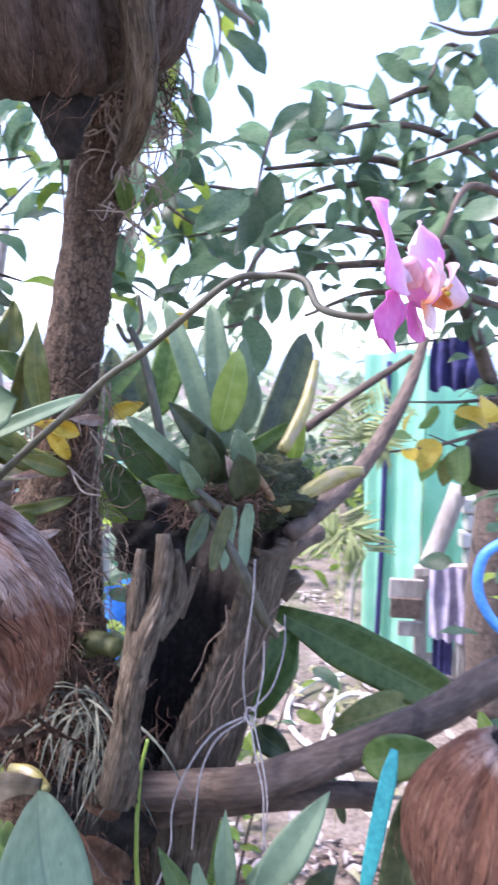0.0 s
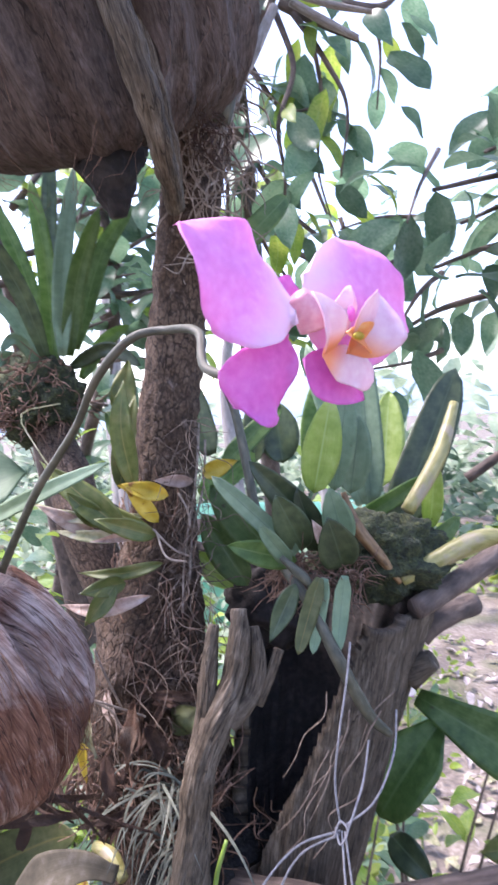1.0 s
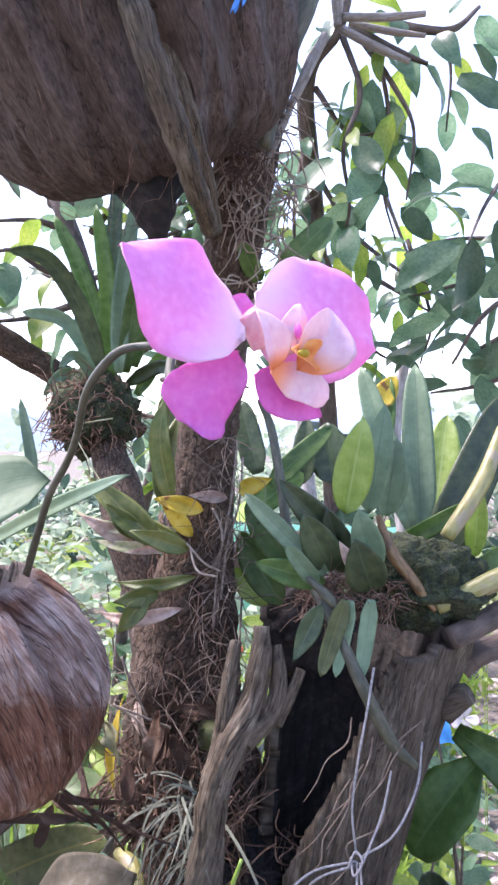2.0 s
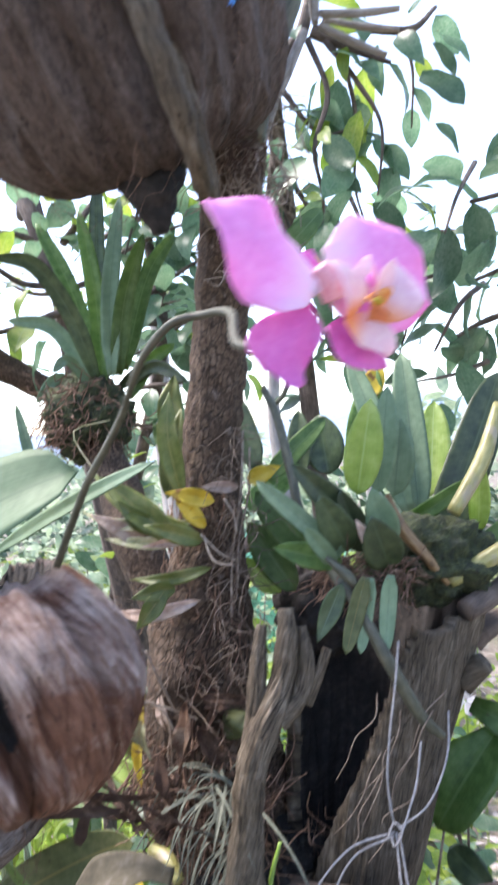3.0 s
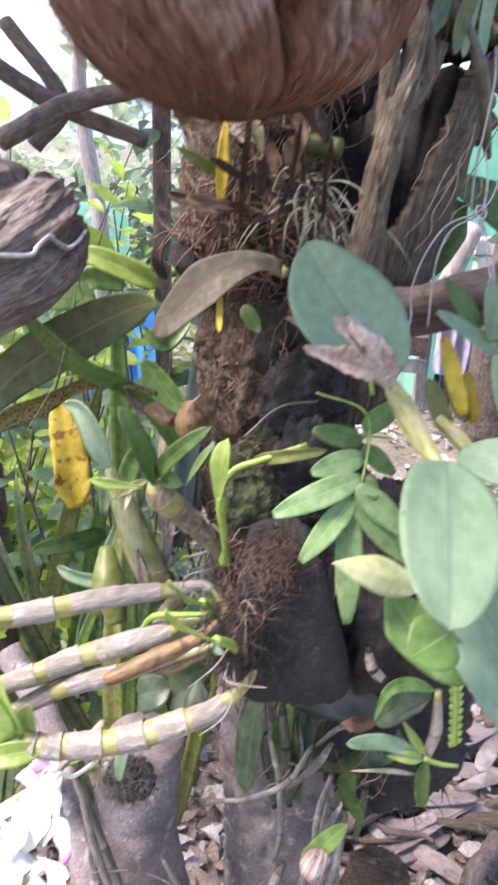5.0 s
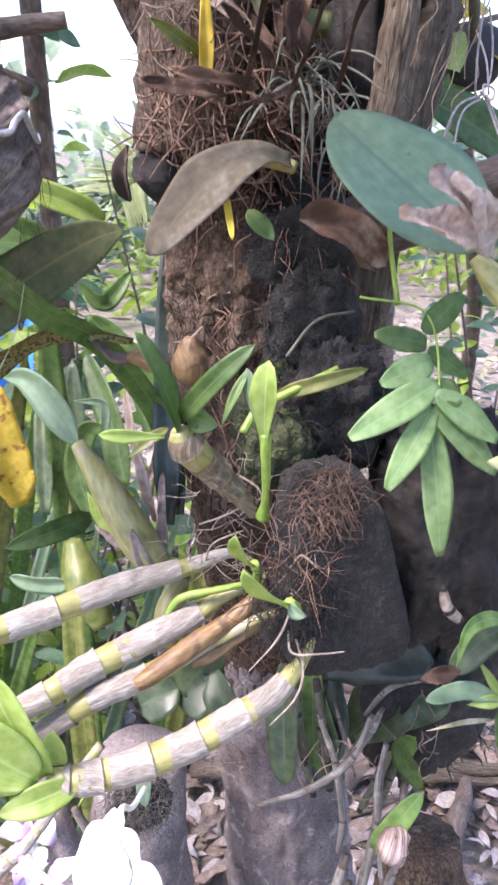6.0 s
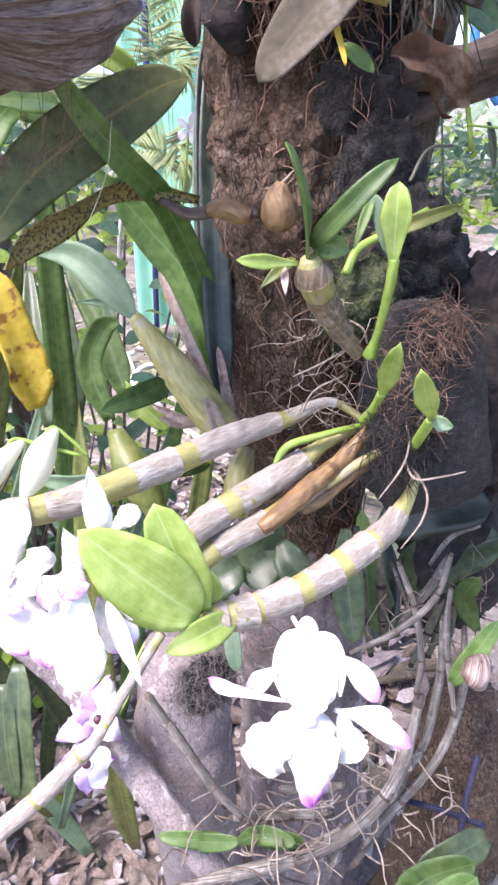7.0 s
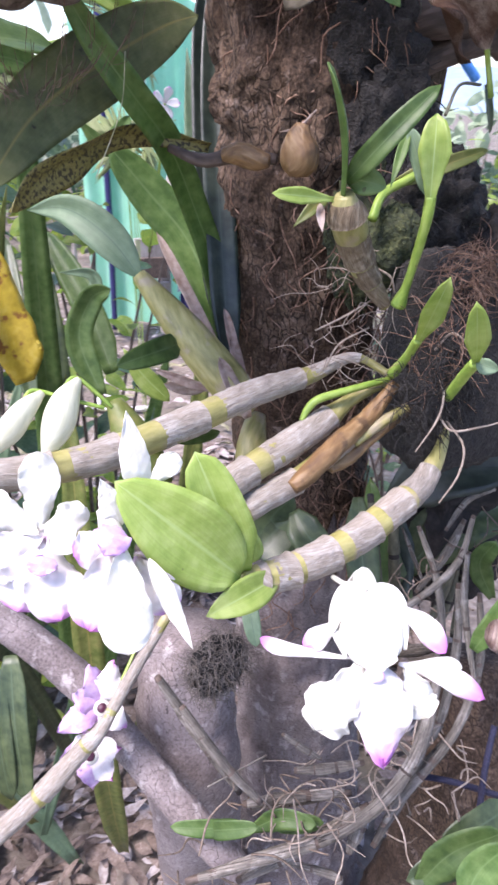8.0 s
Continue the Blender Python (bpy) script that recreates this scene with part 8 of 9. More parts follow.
BROAD = [unit_leaf("garden_leaf", w, a, f, BGLEAF, s, k) for k, (w, a, f, s) in enumerate(((0.50, 0.08, 0.2, "oval"), (0.44, 0.14, 0.25, "oval"), (0.56, 0.05, 0.15, "oval"), (0.42, 0.1, 0.3, "lance")))]
SUNNY = [unit_leaf("sunny_leaf", w, a, f, SUNLEAF, s, k) for k, (w, a, f, s) in enumerate(((0.42, 0.08, 0.2, "oval"), (0.36, 0.14, 0.25, "oval"), (0.46, 0.05, 0.15, "oval")))]


def grow(name, base, label, category, twigs, kinds, size, gap, seed, bark=BRANCH, spread=1.0, group="", hang=0.35):
    """A shrub: each twig a limb of its own, its leaves set alternately along it."""
    rnd = random.Random(seed)
    shrub = thing(name, base, label, category, group)
    for pts, r0 in twigs:
        limb = tube("branch", pts, [r0 * (1 - 0.7 * k / (len(pts) - 1)) for k in range(len(pts))], bark, shrub, sides=8, per=6, rough=0.08)
        path = spline(pts, 12)
        steps = np.linalg.norm(np.diff(path, axis=0), axis=1)
        total, s = steps.sum(), 0.08
        n = max(2, int(total / gap))
        cum = np.concatenate([[0], np.cumsum(steps)])
        for i in range(n):
            at = total * (0.08 + 0.92 * (i + rnd.uniform(0, 0.8)) / n)
            k = min(int(np.searchsorted(cum, at)), len(path) - 1)
            p = Vector(path[k])
            d = Vector(path[k] - path[max(0, k - 1)]) if k else Vector(path[1] - path[0])
            d.normalize()
            out = Vector((rnd.gauss(0, 1), rnd.gauss(0, 1), rnd.gauss(0, 1)))
            out = (out - out.dot(d) * d).normalized()
            stalk = out * rnd.uniform(0.0, 0.06) * spread
            aim = (d * rnd.uniform(0.1, 0.9) + out + Vector((0, 0, -hang))).normalized()
            up = Vector((rnd.gauss(0, 0.5), rnd.gauss(-0.25, 0.5), 1))
            side = aim.cross(up).normalized()
            up = side.cross(aim)
            l = size * rnd.uniform(0.65, 1.25)
            ob = new("leaf", rnd.choice(kinds))
            m = Matrix((side, aim, up)).transposed().to_4x4() @ Matrix.Scale(l, 4)
            m.translation = p + stalk
            ob.parent = limb
            ob.matrix_basis = m
    return shrub


grow("citrus_shrub", (0.9, 2.0, 0.0), "dense shrub with glossy dark leaves against the sky", "shrub", ([([(0.9, 2.0, 0.0), (0.85, 1.8, 0.9), (0.435, 1.534, 1.888), (0.371, 1.497, 2.024)], 0.03), ([(0.535, 1.536, 1.9), (0.289, 1.436, 1.93), (0.116, 1.334, 1.931), (-0.013, 1.226, 1.879)], 0.010), ([(0.56, 1.544, 1.975), (0.335, 1.447, 2.035), (0.153, 1.29, 1.993), (0.045, 1.183, 1.936)], 0.010), ([(0.51, 1.546, 2), (0.278, 1.399, 2.066), (0.127, 1.242, 2.019), (0.015, 1.084, 1.963)], 0.010), ([(0.56, 1.553, 2.063), (0.368, 1.406, 2.122), (0.216, 1.302, 2.107), (0.083, 1.194, 2.041)], 0.010), ([(0.56, 1.562, 2.15), (0.368, 1.415, 2.212), (0.215, 1.305, 2.138), (0.102, 1.202, 2.118)], 0.009)] + [([(0.522, 1.47, 2.245), (0.39, 1.424, 2.302), (0.333, 1.364, 2.212)], 0.008), ([(0.571, 1.633, 1.864), (0.36, 1.533, 1.888), (0.172, 1.429, 1.871), (0.018, 1.323, 1.833), (-0.055, 1.268, 1.795)], 0.012), ([(0.561, 1.525, 1.788), (0.406, 1.426, 1.813), (0.222, 1.373, 1.807), (0.095, 1.316, 1.758)], 0.010), ([(0.448, 1.24, 1.959), (0.362, 1.189, 1.965), (0.31, 1.13, 1.887), (0.283, 1.124, 1.823)], 0.008), ([(0.467, 1.284, 1.9), (0.388, 1.231, 1.879), (0.248, 1.228, 1.869), (0.18, 1.18, 1.898)], 0.008), ([(0.023, 1.1, 2.023), (0.01, 0.979, 1.941), (-0, 0.916, 1.878)], 0.004)] + [([(0.016, 1.151, 1.858), (-0.005, 1.026, 1.808), (-0.039, 1.008, 1.748)], 0.005), ([(0.004, 1.258, 1.916), (-0.06, 1.167, 1.887), (-0.11, 1.085, 1.86)], 0.005), ([(0.485, 1.376, 2.31), (0.393, 1.321, 2.274), (0.32, 1.322, 2.295)], 0.006), ([(0.448, 1.252, 2.079), (0.368, 1.248, 2.049), (0.277, 1.244, 2.019)], 0.007), ([(0.003, 1.256, 1.75), (-0.038, 1.178, 1.729), (-0.088, 1.094, 1.717)], 0.005), ([(-0.008, 1.365, 2), (-0.097, 1.319, 2.001), (-0.143, 1.181, 1.954)], 0.005)]),
    BROAD, 0.085, 0.024, 71, spread=0.8)
grow("vine_tree", (-0.3, 1.4, 0.0), "slender tree with hanging twigs of small green leaves", "tree", ([([(-0.35, 1.5, 0.0), (-0.33, 1.35, 1.2), (-0.292, 1.16, 1.989), (-0.246, 1.017, 2.171), (-0.187, 0.991, 2.224), (-0.169, 1.002, 2.295)], 0.022), ([(-0.173, 0.999, 2.228), (-0.124, 1.024, 2.199), (-0.075, 1.05, 2.175)], 0.010), ([(-0.159, 1.006, 2.239), (-0.11, 1.032, 2.229), (-0.05, 1.086, 2.234), (-0.019, 1.137, 2.285)], 0.010), ([(-0.18, 0.995, 2.216), (-0.159, 1.005, 2.136), (-0.181, 0.993, 2.057), (-0.181, 1.015, 1.984), (-0.206, 1.035, 1.919)], 0.005), ([(-0.159, 1.006, 2.216), (-0.117, 1.027, 2.144), (-0.093, 1.039, 2.08), (-0.112, 1.063, 1.995)], 0.005)] + [([(-0.147, 1.046, 2.217), (-0.133, 1.053, 2.118), (-0.141, 1.048, 2.012), (-0.132, 1.074, 1.944)], 0.004), ([(-0.234, 1.023, 2.171), (-0.184, 1.026, 2.094), (-0.127, 1.033, 2.089)], 0.005), ([(-0.273, 1.115, 2.085), (-0.208, 1.091, 1.977), (-0.132, 1.073, 1.902), (-0.088, 1.096, 1.876)], 0.005), ([(-0.289, 1.105, 2.039), (-0.249, 1.125, 1.919), (-0.2, 1.15, 1.845)], 0.005), ([(-0.071, 1.109, 2.244), (-0.057, 1.116, 2.194), (-0.064, 1.111, 2.102)], 0.004), ([(-0.289, 1.107, 2.131), (-0.305, 1.096, 2.012), (-0.318, 1.145, 1.912)], 0.005), ([(-0.143, 1.182, 1.973), (-0.111, 1.197, 1.844), (-0.127, 1.187, 1.77)], 0.004)] + [([(-0.311, 1.206, 1.923), (-0.24, 1.242, 1.822), (-0.187, 1.269, 1.781)], 0.005)]),
    BROAD + BROAD + SUNNY[:2], 0.075, 0.026, 72, spread=0.6, hang=0.7)
grow("mango_tree", (-1.0, 1.7, 0.0), "leafy tree with a leaning pale trunk", "tree", ([([(-0.75, 1.3, 0.0), (-0.7, 1.25, 0.9), (-0.687, 1.063, 1.772), (-0.675, 1.014, 1.928), (-0.719, 0.993, 2.089), (-0.772, 1.033, 2.1)], 0.035), ([(-0.702, 1.002, 2.028), (-0.717, 0.937, 2.033), (-0.745, 0.865, 2.017)], 0.008), ([(-0.667, 1.019, 1.908), (-0.718, 0.935, 1.869), (-0.754, 0.859, 1.851)], 0.008), ([(-0.675, 1.014, 1.948), (-0.701, 0.944, 1.946), (-0.721, 0.878, 1.97), (-0.778, 0.847, 1.934)], 0.007), ([(-0.77, 1.087, 2.089), (-0.787, 1.095, 2.2), (-0.73, 1.129, 2.276)], 0.008), ([(-0.733, 1.097, 2.057), (-0.714, 1.237, 2.219), (-0.632, 1.283, 2.311)], 0.008)] + [([(-0.677, 1.209, 1.915), (-0.61, 1.37, 2.094), (-0.554, 1.416, 2.252)], 0.008), ([(-0.678, 1.207, 1.904), (-0.558, 1.37, 1.94), (-0.458, 1.426, 2.048)], 0.008), ([(-0.687, 1.104, 1.974), (-0.772, 1.068, 1.96), (-0.846, 1.043, 1.995)], 0.007), ([(-0.9, 1.369, 2.147), (-0.689, 1.467, 2.232), (-0.526, 1.531, 2.22)], 0.008), ([(-0.809, 1.382, 1.979), (-0.6, 1.453, 1.878), (-0.508, 1.486, 1.846)], 0.008), ([(-0.361, 1.463, 2.03), (-0.275, 1.491, 1.977), (-0.188, 1.517, 1.913)], 0.008), ([(-0.736, 1, 2.15), (-0.693, 1.021, 2.175), (-0.625, 1.052, 2.197)], 0.006), ([(-0.509, 1.447, 2.342), (-0.511, 1.426, 2.203), (-0.534, 1.397, 2.065)], 0.006)] + [([(-0.592, 1.291, 2.254), (-0.654, 1.251, 2.151), (-0.686, 1.224, 2.045)], 0.006), ([(-0.316, 1.618, 2.23), (-0.272, 1.619, 2.103), (-0.227, 1.619, 1.975)], 0.006)]),
    BROAD + SUNNY, 0.085, 0.030, 73, spread=0.9)
grow("garden_tree", (-1.2, 1.55, 0.0), "dense dark leafy tree behind the stem", "tree", ([([(-1.15, 1.55, 0.0), (-1.0, 1.5, 1.2), (-0.66, 1.3, 1.852), (-0.656, 1.276, 2.115), (-0.604, 1.298, 2.223)], 0.02), ([(-0.655, 1.251, 1.866), (-0.536, 1.229, 1.899), (-0.414, 1.205, 1.897)], 0.006), ([(-0.655, 1.261, 1.975), (-0.526, 1.243, 2.013), (-0.395, 1.223, 2.027)], 0.006), ([(-0.741, 1.251, 2.063), (-0.588, 1.237, 2.087), (-0.444, 1.218, 2.088)], 0.006), ([(-0.675, 1.237, 1.78), (-0.545, 1.215, 1.774), (-0.442, 1.184, 1.748)], 0.006), ([(-0.678, 1.147, 1.912), (-0.61, 1.163, 1.92), (-0.532, 1.182, 1.929)], 0.005), ([(-0.677, 1.127, 1.712), (-0.599, 1.143, 1.691), (-0.52, 1.158, 1.669)], 0.005)] + [([(-0.688, 1.272, 2.148), (-0.634, 1.272, 2.028), (-0.612, 1.267, 1.931)], 0.005), ([(-0.666, 1.087, 1.806), (-0.6, 1.104, 1.824), (-0.544, 1.119, 1.842)], 0.005)]),
    BROAD, 0.085, 0.024, 79, spread=0.8)
limb = thing("bare_limb", (-0.808, 0.929, 1.855), "dark bare branch beside the tree", "branch")
tube("limb", [(-0.733, 0.848, 1.831), (-0.674, 0.918, 1.775), (-0.652, 0.977, 1.743), (-0.617, 1.09, 1.671)], [0.024, 0.022, 0.02, 0.015], BARK, limb, sides=14, per=8, rough=0.08)
tube("limb", [(-0.506, 0.947, 1.413), (-0.428, 1.021, 1.462), (-0.332, 1.083, 1.488), (-0.273, 1.084, 1.496)], [0.014, 0.014, 0.012, 0.01], BRANCH, limb, sides=12, per=8, rough=0.08)
tube("limb", [(-0.54, 1.048, 1.514), (-0.448, 1.075, 1.46), (-0.328, 1.106, 1.418)], [0.014, 0.013, 0.012], BRANCH, limb, sides=12, per=8, rough=0.08)
tube("limb", [(-0.534, 1.129, 1.573), (-0.448, 1.079, 1.468), (-0.489, 1.053, 1.406)], [0.012, 0.012, 0.012], BRANCH, limb, sides=12, per=8, rough=0.08)

# strap-leaved epiphyte on a root ball behind the stem
ball = thing("epiphyte", (-0.352, 0.662, 1.685), "epiphyte with strap leaves on a dark root ball", "epiphyte")
lump("root_ball", (-0.366, 0.677, 1.686), (0.05, 0.045, 0.045), MOSS, "dark fibrous root ball", "", 17.0, amp=0.25, box=0.0, parent=ball)
tagged(part("root_mat", mesh("roots", *tangle((-0.366, 0.677, 1.686), (0.05, 0.045, 0.045), 260, 81, 0.04, 0.0008)), FIBRE, ball), kind="stuff")
for pts, w, m in ((([(-0.354, 0.684, 1.724), (-0.363, 0.657, 1.797), (-0.381, 0.626, 1.848), (-0.403, 0.592, 1.854)], 0.020, DARKLEAF), ([(-0.349, 0.687, 1.724), (-0.351, 0.686, 1.826), (-0.362, 0.682, 1.921)], 0.020, LEAF), ([(-0.328, 0.686, 1.729), (-0.311, 0.685, 1.809), (-0.277, 0.681, 1.876)], 0.021, LEAF), ([(-0.328, 0.675, 1.728), (-0.33, 0.686, 1.823), (-0.32, 0.704, 1.934)], 0.020, BLUELEAF), ([(-0.347, 0.665, 1.716), (-0.355, 0.638, 1.745), (-0.357, 0.615, 1.731)], 0.012, BLUELEAF), ([(-0.379, 0.693, 1.72), (-0.394, 0.663, 1.731), (-0.402, 0.636, 1.704)], 0.014, BLUELEAF), ([(-0.324, 0.7, 1.705), (-0.301, 0.712, 1.743), (-0.275, 0.725, 1.761)], 0.016, LEAF)) + (([(-0.332, 0.695, 1.718), (-0.286, 0.697, 1.734), (-0.246, 0.695, 1.713)], 0.016, DARKLEAF), ([(-0.374, 0.718, 1.735), (-0.403, 0.704, 1.849), (-0.433, 0.69, 1.923)], 0.020, LEAF), ([(-0.351, 0.731, 1.741), (-0.321, 0.748, 1.848), (-0.288, 0.766, 1.901)], 0.020, LEAF), ([(-0.381, 0.737, 1.737), (-0.384, 0.738, 1.874), (-0.377, 0.742, 1.991)], 0.020, DARKLEAF), ([(-0.354, 0.569, 1.572), (-0.36, 0.578, 1.632), (-0.378, 0.581, 1.7)], 0.012, BLUELEAF), ([(-0.386, 0.712, 1.735), (-0.422, 0.694, 1.796), (-0.469, 0.67, 1.809)], 0.018, BLUELEAF))):
    blade("leaf", pts, w, (0.63, -0.76, -0.17), m, ball, shape="strap", fold=0.35)
tube("stem", [(-0.215, 0.63, 1.42), (-0.278, 0.631, 1.546), (-0.316, 0.658, 1.606), (-0.36, 0.68, 1.667)], [0.022, 0.024, 0.022, 0.018], BARK, ball, "brown supporting stem", sides=18, per=8, rough=0.1)
tube("thread", [(-0.308, 0.64, 1.677), (-0.335, 0.614, 1.668), (-0.318, 0.611, 1.637), (-0.285, 0.606, 1.599)], 0.0007, STRAW, ball, sides=5, per=3)

# low greenery behind and beside the trunk
rnd = random.Random(77)
for name, centre, n, kinds, size, reach, lab in (
        ("low_shrub", (-0.85, 1.35, 0.1), 9, SUNNY + BROAD, 0.09, 0.55, "low shrub of mixed green leaves behind the orchids"),
        ("low_shrub", (-0.15, 1.5, 0.1), 7, SUNNY + BROAD[:2], 0.08, 0.45, "low bright green shrub behind the trunk"),
        ("low_shrub", (-1.1, 1.9, 0.3), 18, SUNNY, 0.10, 0.8, "sunlit green shrub at the edge of the yard"),
        ("low_shrub", (0.9, 1.7, 0.0), 6, SUNNY, 0.07, 0.35, "low bright green shrub behind the stump"),
        ("low_shrub", (0.75, 1.35, 0.1), 5, BROAD, 0.07, 0.35, "low dark green shrub in the shade"),
        ("low_shrub", (-0.5, 1.25, 0.0), 7, BROAD + SUNNY[:1], 0.08, 0.4, "low dark green shrub in the shade")):
    tw = []
    for _ in range(n):
        a = rnd.uniform(0, 6.28)
        o = Vector((math.cos(a), math.sin(a) * 0.6, 0)) * rnd.uniform(0.1, 1.0) * reach
        c = Vector(centre)
        h = rnd.uniform(0.5, 1.25)
        tw.append(([c + o * 0.2 - Vector((0, 0, c.z)), c + o * 0.7 + Vector((0, 0, h * 0.5)), c + o + Vector((rnd.uniform(-0.1, 0.1), 0, h))], 0.006))
    grow(name, (centre[0], centre[1], 0.0), lab, "shrub", tw, kinds, size, 0.055, rnd.randint(1, 999), group="low shrubs round the tree")
# tall strap leaves behind the orchids
clumps = thing("strap_clump", (-0.55, 0.95, 0.0), "thick clump of long strap leaves behind the trunk", "plant")
for i in range(34):
    x, y = rnd.uniform(-0.95, -0.22), rnd.uniform(0.78, 1.15)
    h, lean = rnd.uniform(0.5, 1.25), rnd.uniform(-0.25, 0.25)
    z0 = rnd.uniform(0.0, 0.45)
    leaf("leaf", (x, y, z0), (x + lean, y + rnd.uniform(-0.15, 0.1), z0 + h * 0.75), rnd.uniform(0.022, 0.04), (rnd.uniform(-0.6, 0.6), -0.9, 0.3), (LEAF, BLUELEAF, DARKLEAF, LEAF, OLIVE)[i % 5], clumps, shape="strap", arch=rnd.uniform(-0.05, 0.12), fold=0.35, nu=12, nv=2)


# ---- leaves, straps and hose below the big branch ----
low = thing("branch_orchid", (0.043, 0.712, 1.358), "orchid with broad green leaves hanging below the branch", "orchid")
for base, tip, w, m, shape, arch in ((((0.023, 0.696, 1.394), (0.226, 0.707, 1.284), 0.052, LEAF, "tongue", 0.06), ((0.042, 0.694, 1.372), (-0.01, 0.665, 1.293), 0.052, LEAF, "tongue", 0.05), ((0.172, 0.688, 1.297), (0.077, 0.646, 1.29), 0.042, OLIVE, "oval", 0.10), ((0, 0.664, 1.28), (0.038, 0.642, 1.261), 0.028, DARKLEAF, "oval", 0.05), ((0.001, 0.386, 1.318), (0.052, 0.422, 1.369), 0.024, BLUELEAF, "lance", 0.05), ((-0.016, 0.386, 1.318), (-0.017, 0.401, 1.369), 0.014, BLUELEAF, "lance", 0.05), ((-0.034, 0.385, 1.311), (-0.06, 0.398, 1.346), 0.014, LEAF, "lance", 0.05), ((0.034, 0.405, 1.302), (0.056, 0.408, 1.328), 0.016, DARKLEAF, "lance", 0.05), ((0.11, 0.478, 1.223), (0.125, 0.489, 1.331), 0.036, DARKLEAF, "strap", 0.04), ((0.078, 0.622, 1.252), (0.089, 0.617, 1.208), 0.01, DARKLEAF, "strap", 0.04)) + (((0.218, 0.588, 1.302), (0.208, 0.592, 1.338), 0.016, LIME, "oval", 0.04), ((0.087, 0.51, 1.337), (0.144, 0.492, 1.357), 0.035, LEAF, "oval", 0.08))):
    leaf("leaf", base, tip, w, (-0.11, -0.89, 0.45), m, low, "broad green leaf" if w > 0.04 else "", shape=shape, arch=arch, fold=0.25)
tube("twig", [(0.163, 0.751, 1.326), (0.193, 0.749, 1.307), (0.228, 0.748, 1.288)], [0.002, 0.006, 0.008], BRANCH, low, sides=10, per=8)
for pts in ([(0.105, 0.473, 1.369), (0.092, 0.459, 1.333), (0.076, 0.433, 1.279)], [(0.142, 0.487, 1.309), (0.15, 0.475, 1.286), (0.169, 0.462, 1.256)]):
    a = leaf_data(pts[0], pts[-1], 0.0125, (-0.16, -0.81, 0.56), shape="strap", arch=0.01, fold=0.02, wave=0.0, thick=0.0015)
    solo("strap", mesh("strap", *a), TEAL, "teal nylon strap hanging from the branch", "strap", "teal straps on the branch")
hose = solo("blue_hose", mesh("blue_hose", *tube_data([(0.357, 0.933, 1.415), (0.323, 0.93, 1.392), (0.314, 0.925, 1.348), (0.332, 0.921, 1.305), (0.369, 0.918, 1.269)], 0.0075, sides=12, per=10)), BLUE, "bright blue garden hose looped beside the post", "hose")
solo("pale_hose", mesh("pale_hose", *tube_data([(0.482, 3.514, 0.03), (0.323, 3.443, 0.03), (0.177, 3.222, 0.03), (0.158, 3.002, 0.03), (0.231, 2.81, 0.03), (0.353, 2.703, 0.03), (0.486, 2.643, 0.03)], 0.013, sides=10, per=10)), CORD, "grey-white hose lying on the ground", "hose")
solo("pale_hose", mesh("pale_hose", *tube_data([(0.671, 3.23, 0.03), (0.481, 3.287, 0.03), (0.348, 3.111, 0.03), (0.353, 2.905, 0.03), (0.405, 2.419, 0.03), (0.501, 2.261, 0.03)], 0.013, sides=10, per=10)), CORD, "grey-white hose lying on the ground", "hose")
solo("root_stick", mesh("root_stick", *tube_data([(0.454, 3.535, 0.02), (0.378, 3.131, 0.02), (0.278, 2.783, 0.02)], 0.008, sides=8, per=8)), CORD, "pale stick on the ground", "stick")


# ---- the yard: shade net, rack, washing, posts ----
def sheet(p0, p1, top, n=40, rows=16, wave=0.03, seed=0.0, thick=0.002):
    """A hanging, slightly billowing sheet between two foot points, up to a height."""
    verts, faces, uvs = [], [], []
    a, b = Vector(p0), Vector(p1)
    side = (b - a).normalized()
    out = side.cross(Vector((0, 0, 1)))
    for layer in (0, 1):
        for j in range(rows + 1):
            for i in range(n + 1):
                s, h = i / n, j / rows
                p = a.lerp(b, s) + Vector((0, 0, (top - a.z) * h))
                p += out * (wave * noise.noise(Vector((s * 6 + seed, h * 1.5, seed))) + wave * 0.5 * math.sin(s * 21 + seed) + layer * thick)
                p.z += 0.02 * noise.noise(Vector((s * 5, j, seed)))
                verts.append(p)
                uvs.append((s, h))
    w = n + 1
    for layer in (0, 1):
        o = layer * w * (rows + 1)
        for j in range(rows):
            for i in range(n):
                f = (o + j * w + i, o + j * w + i + 1, o + (j + 1) * w + i + 1, o + (j + 1) * w + i)
                faces.append(f if layer else f[::-1])
    return verts, faces, uvs


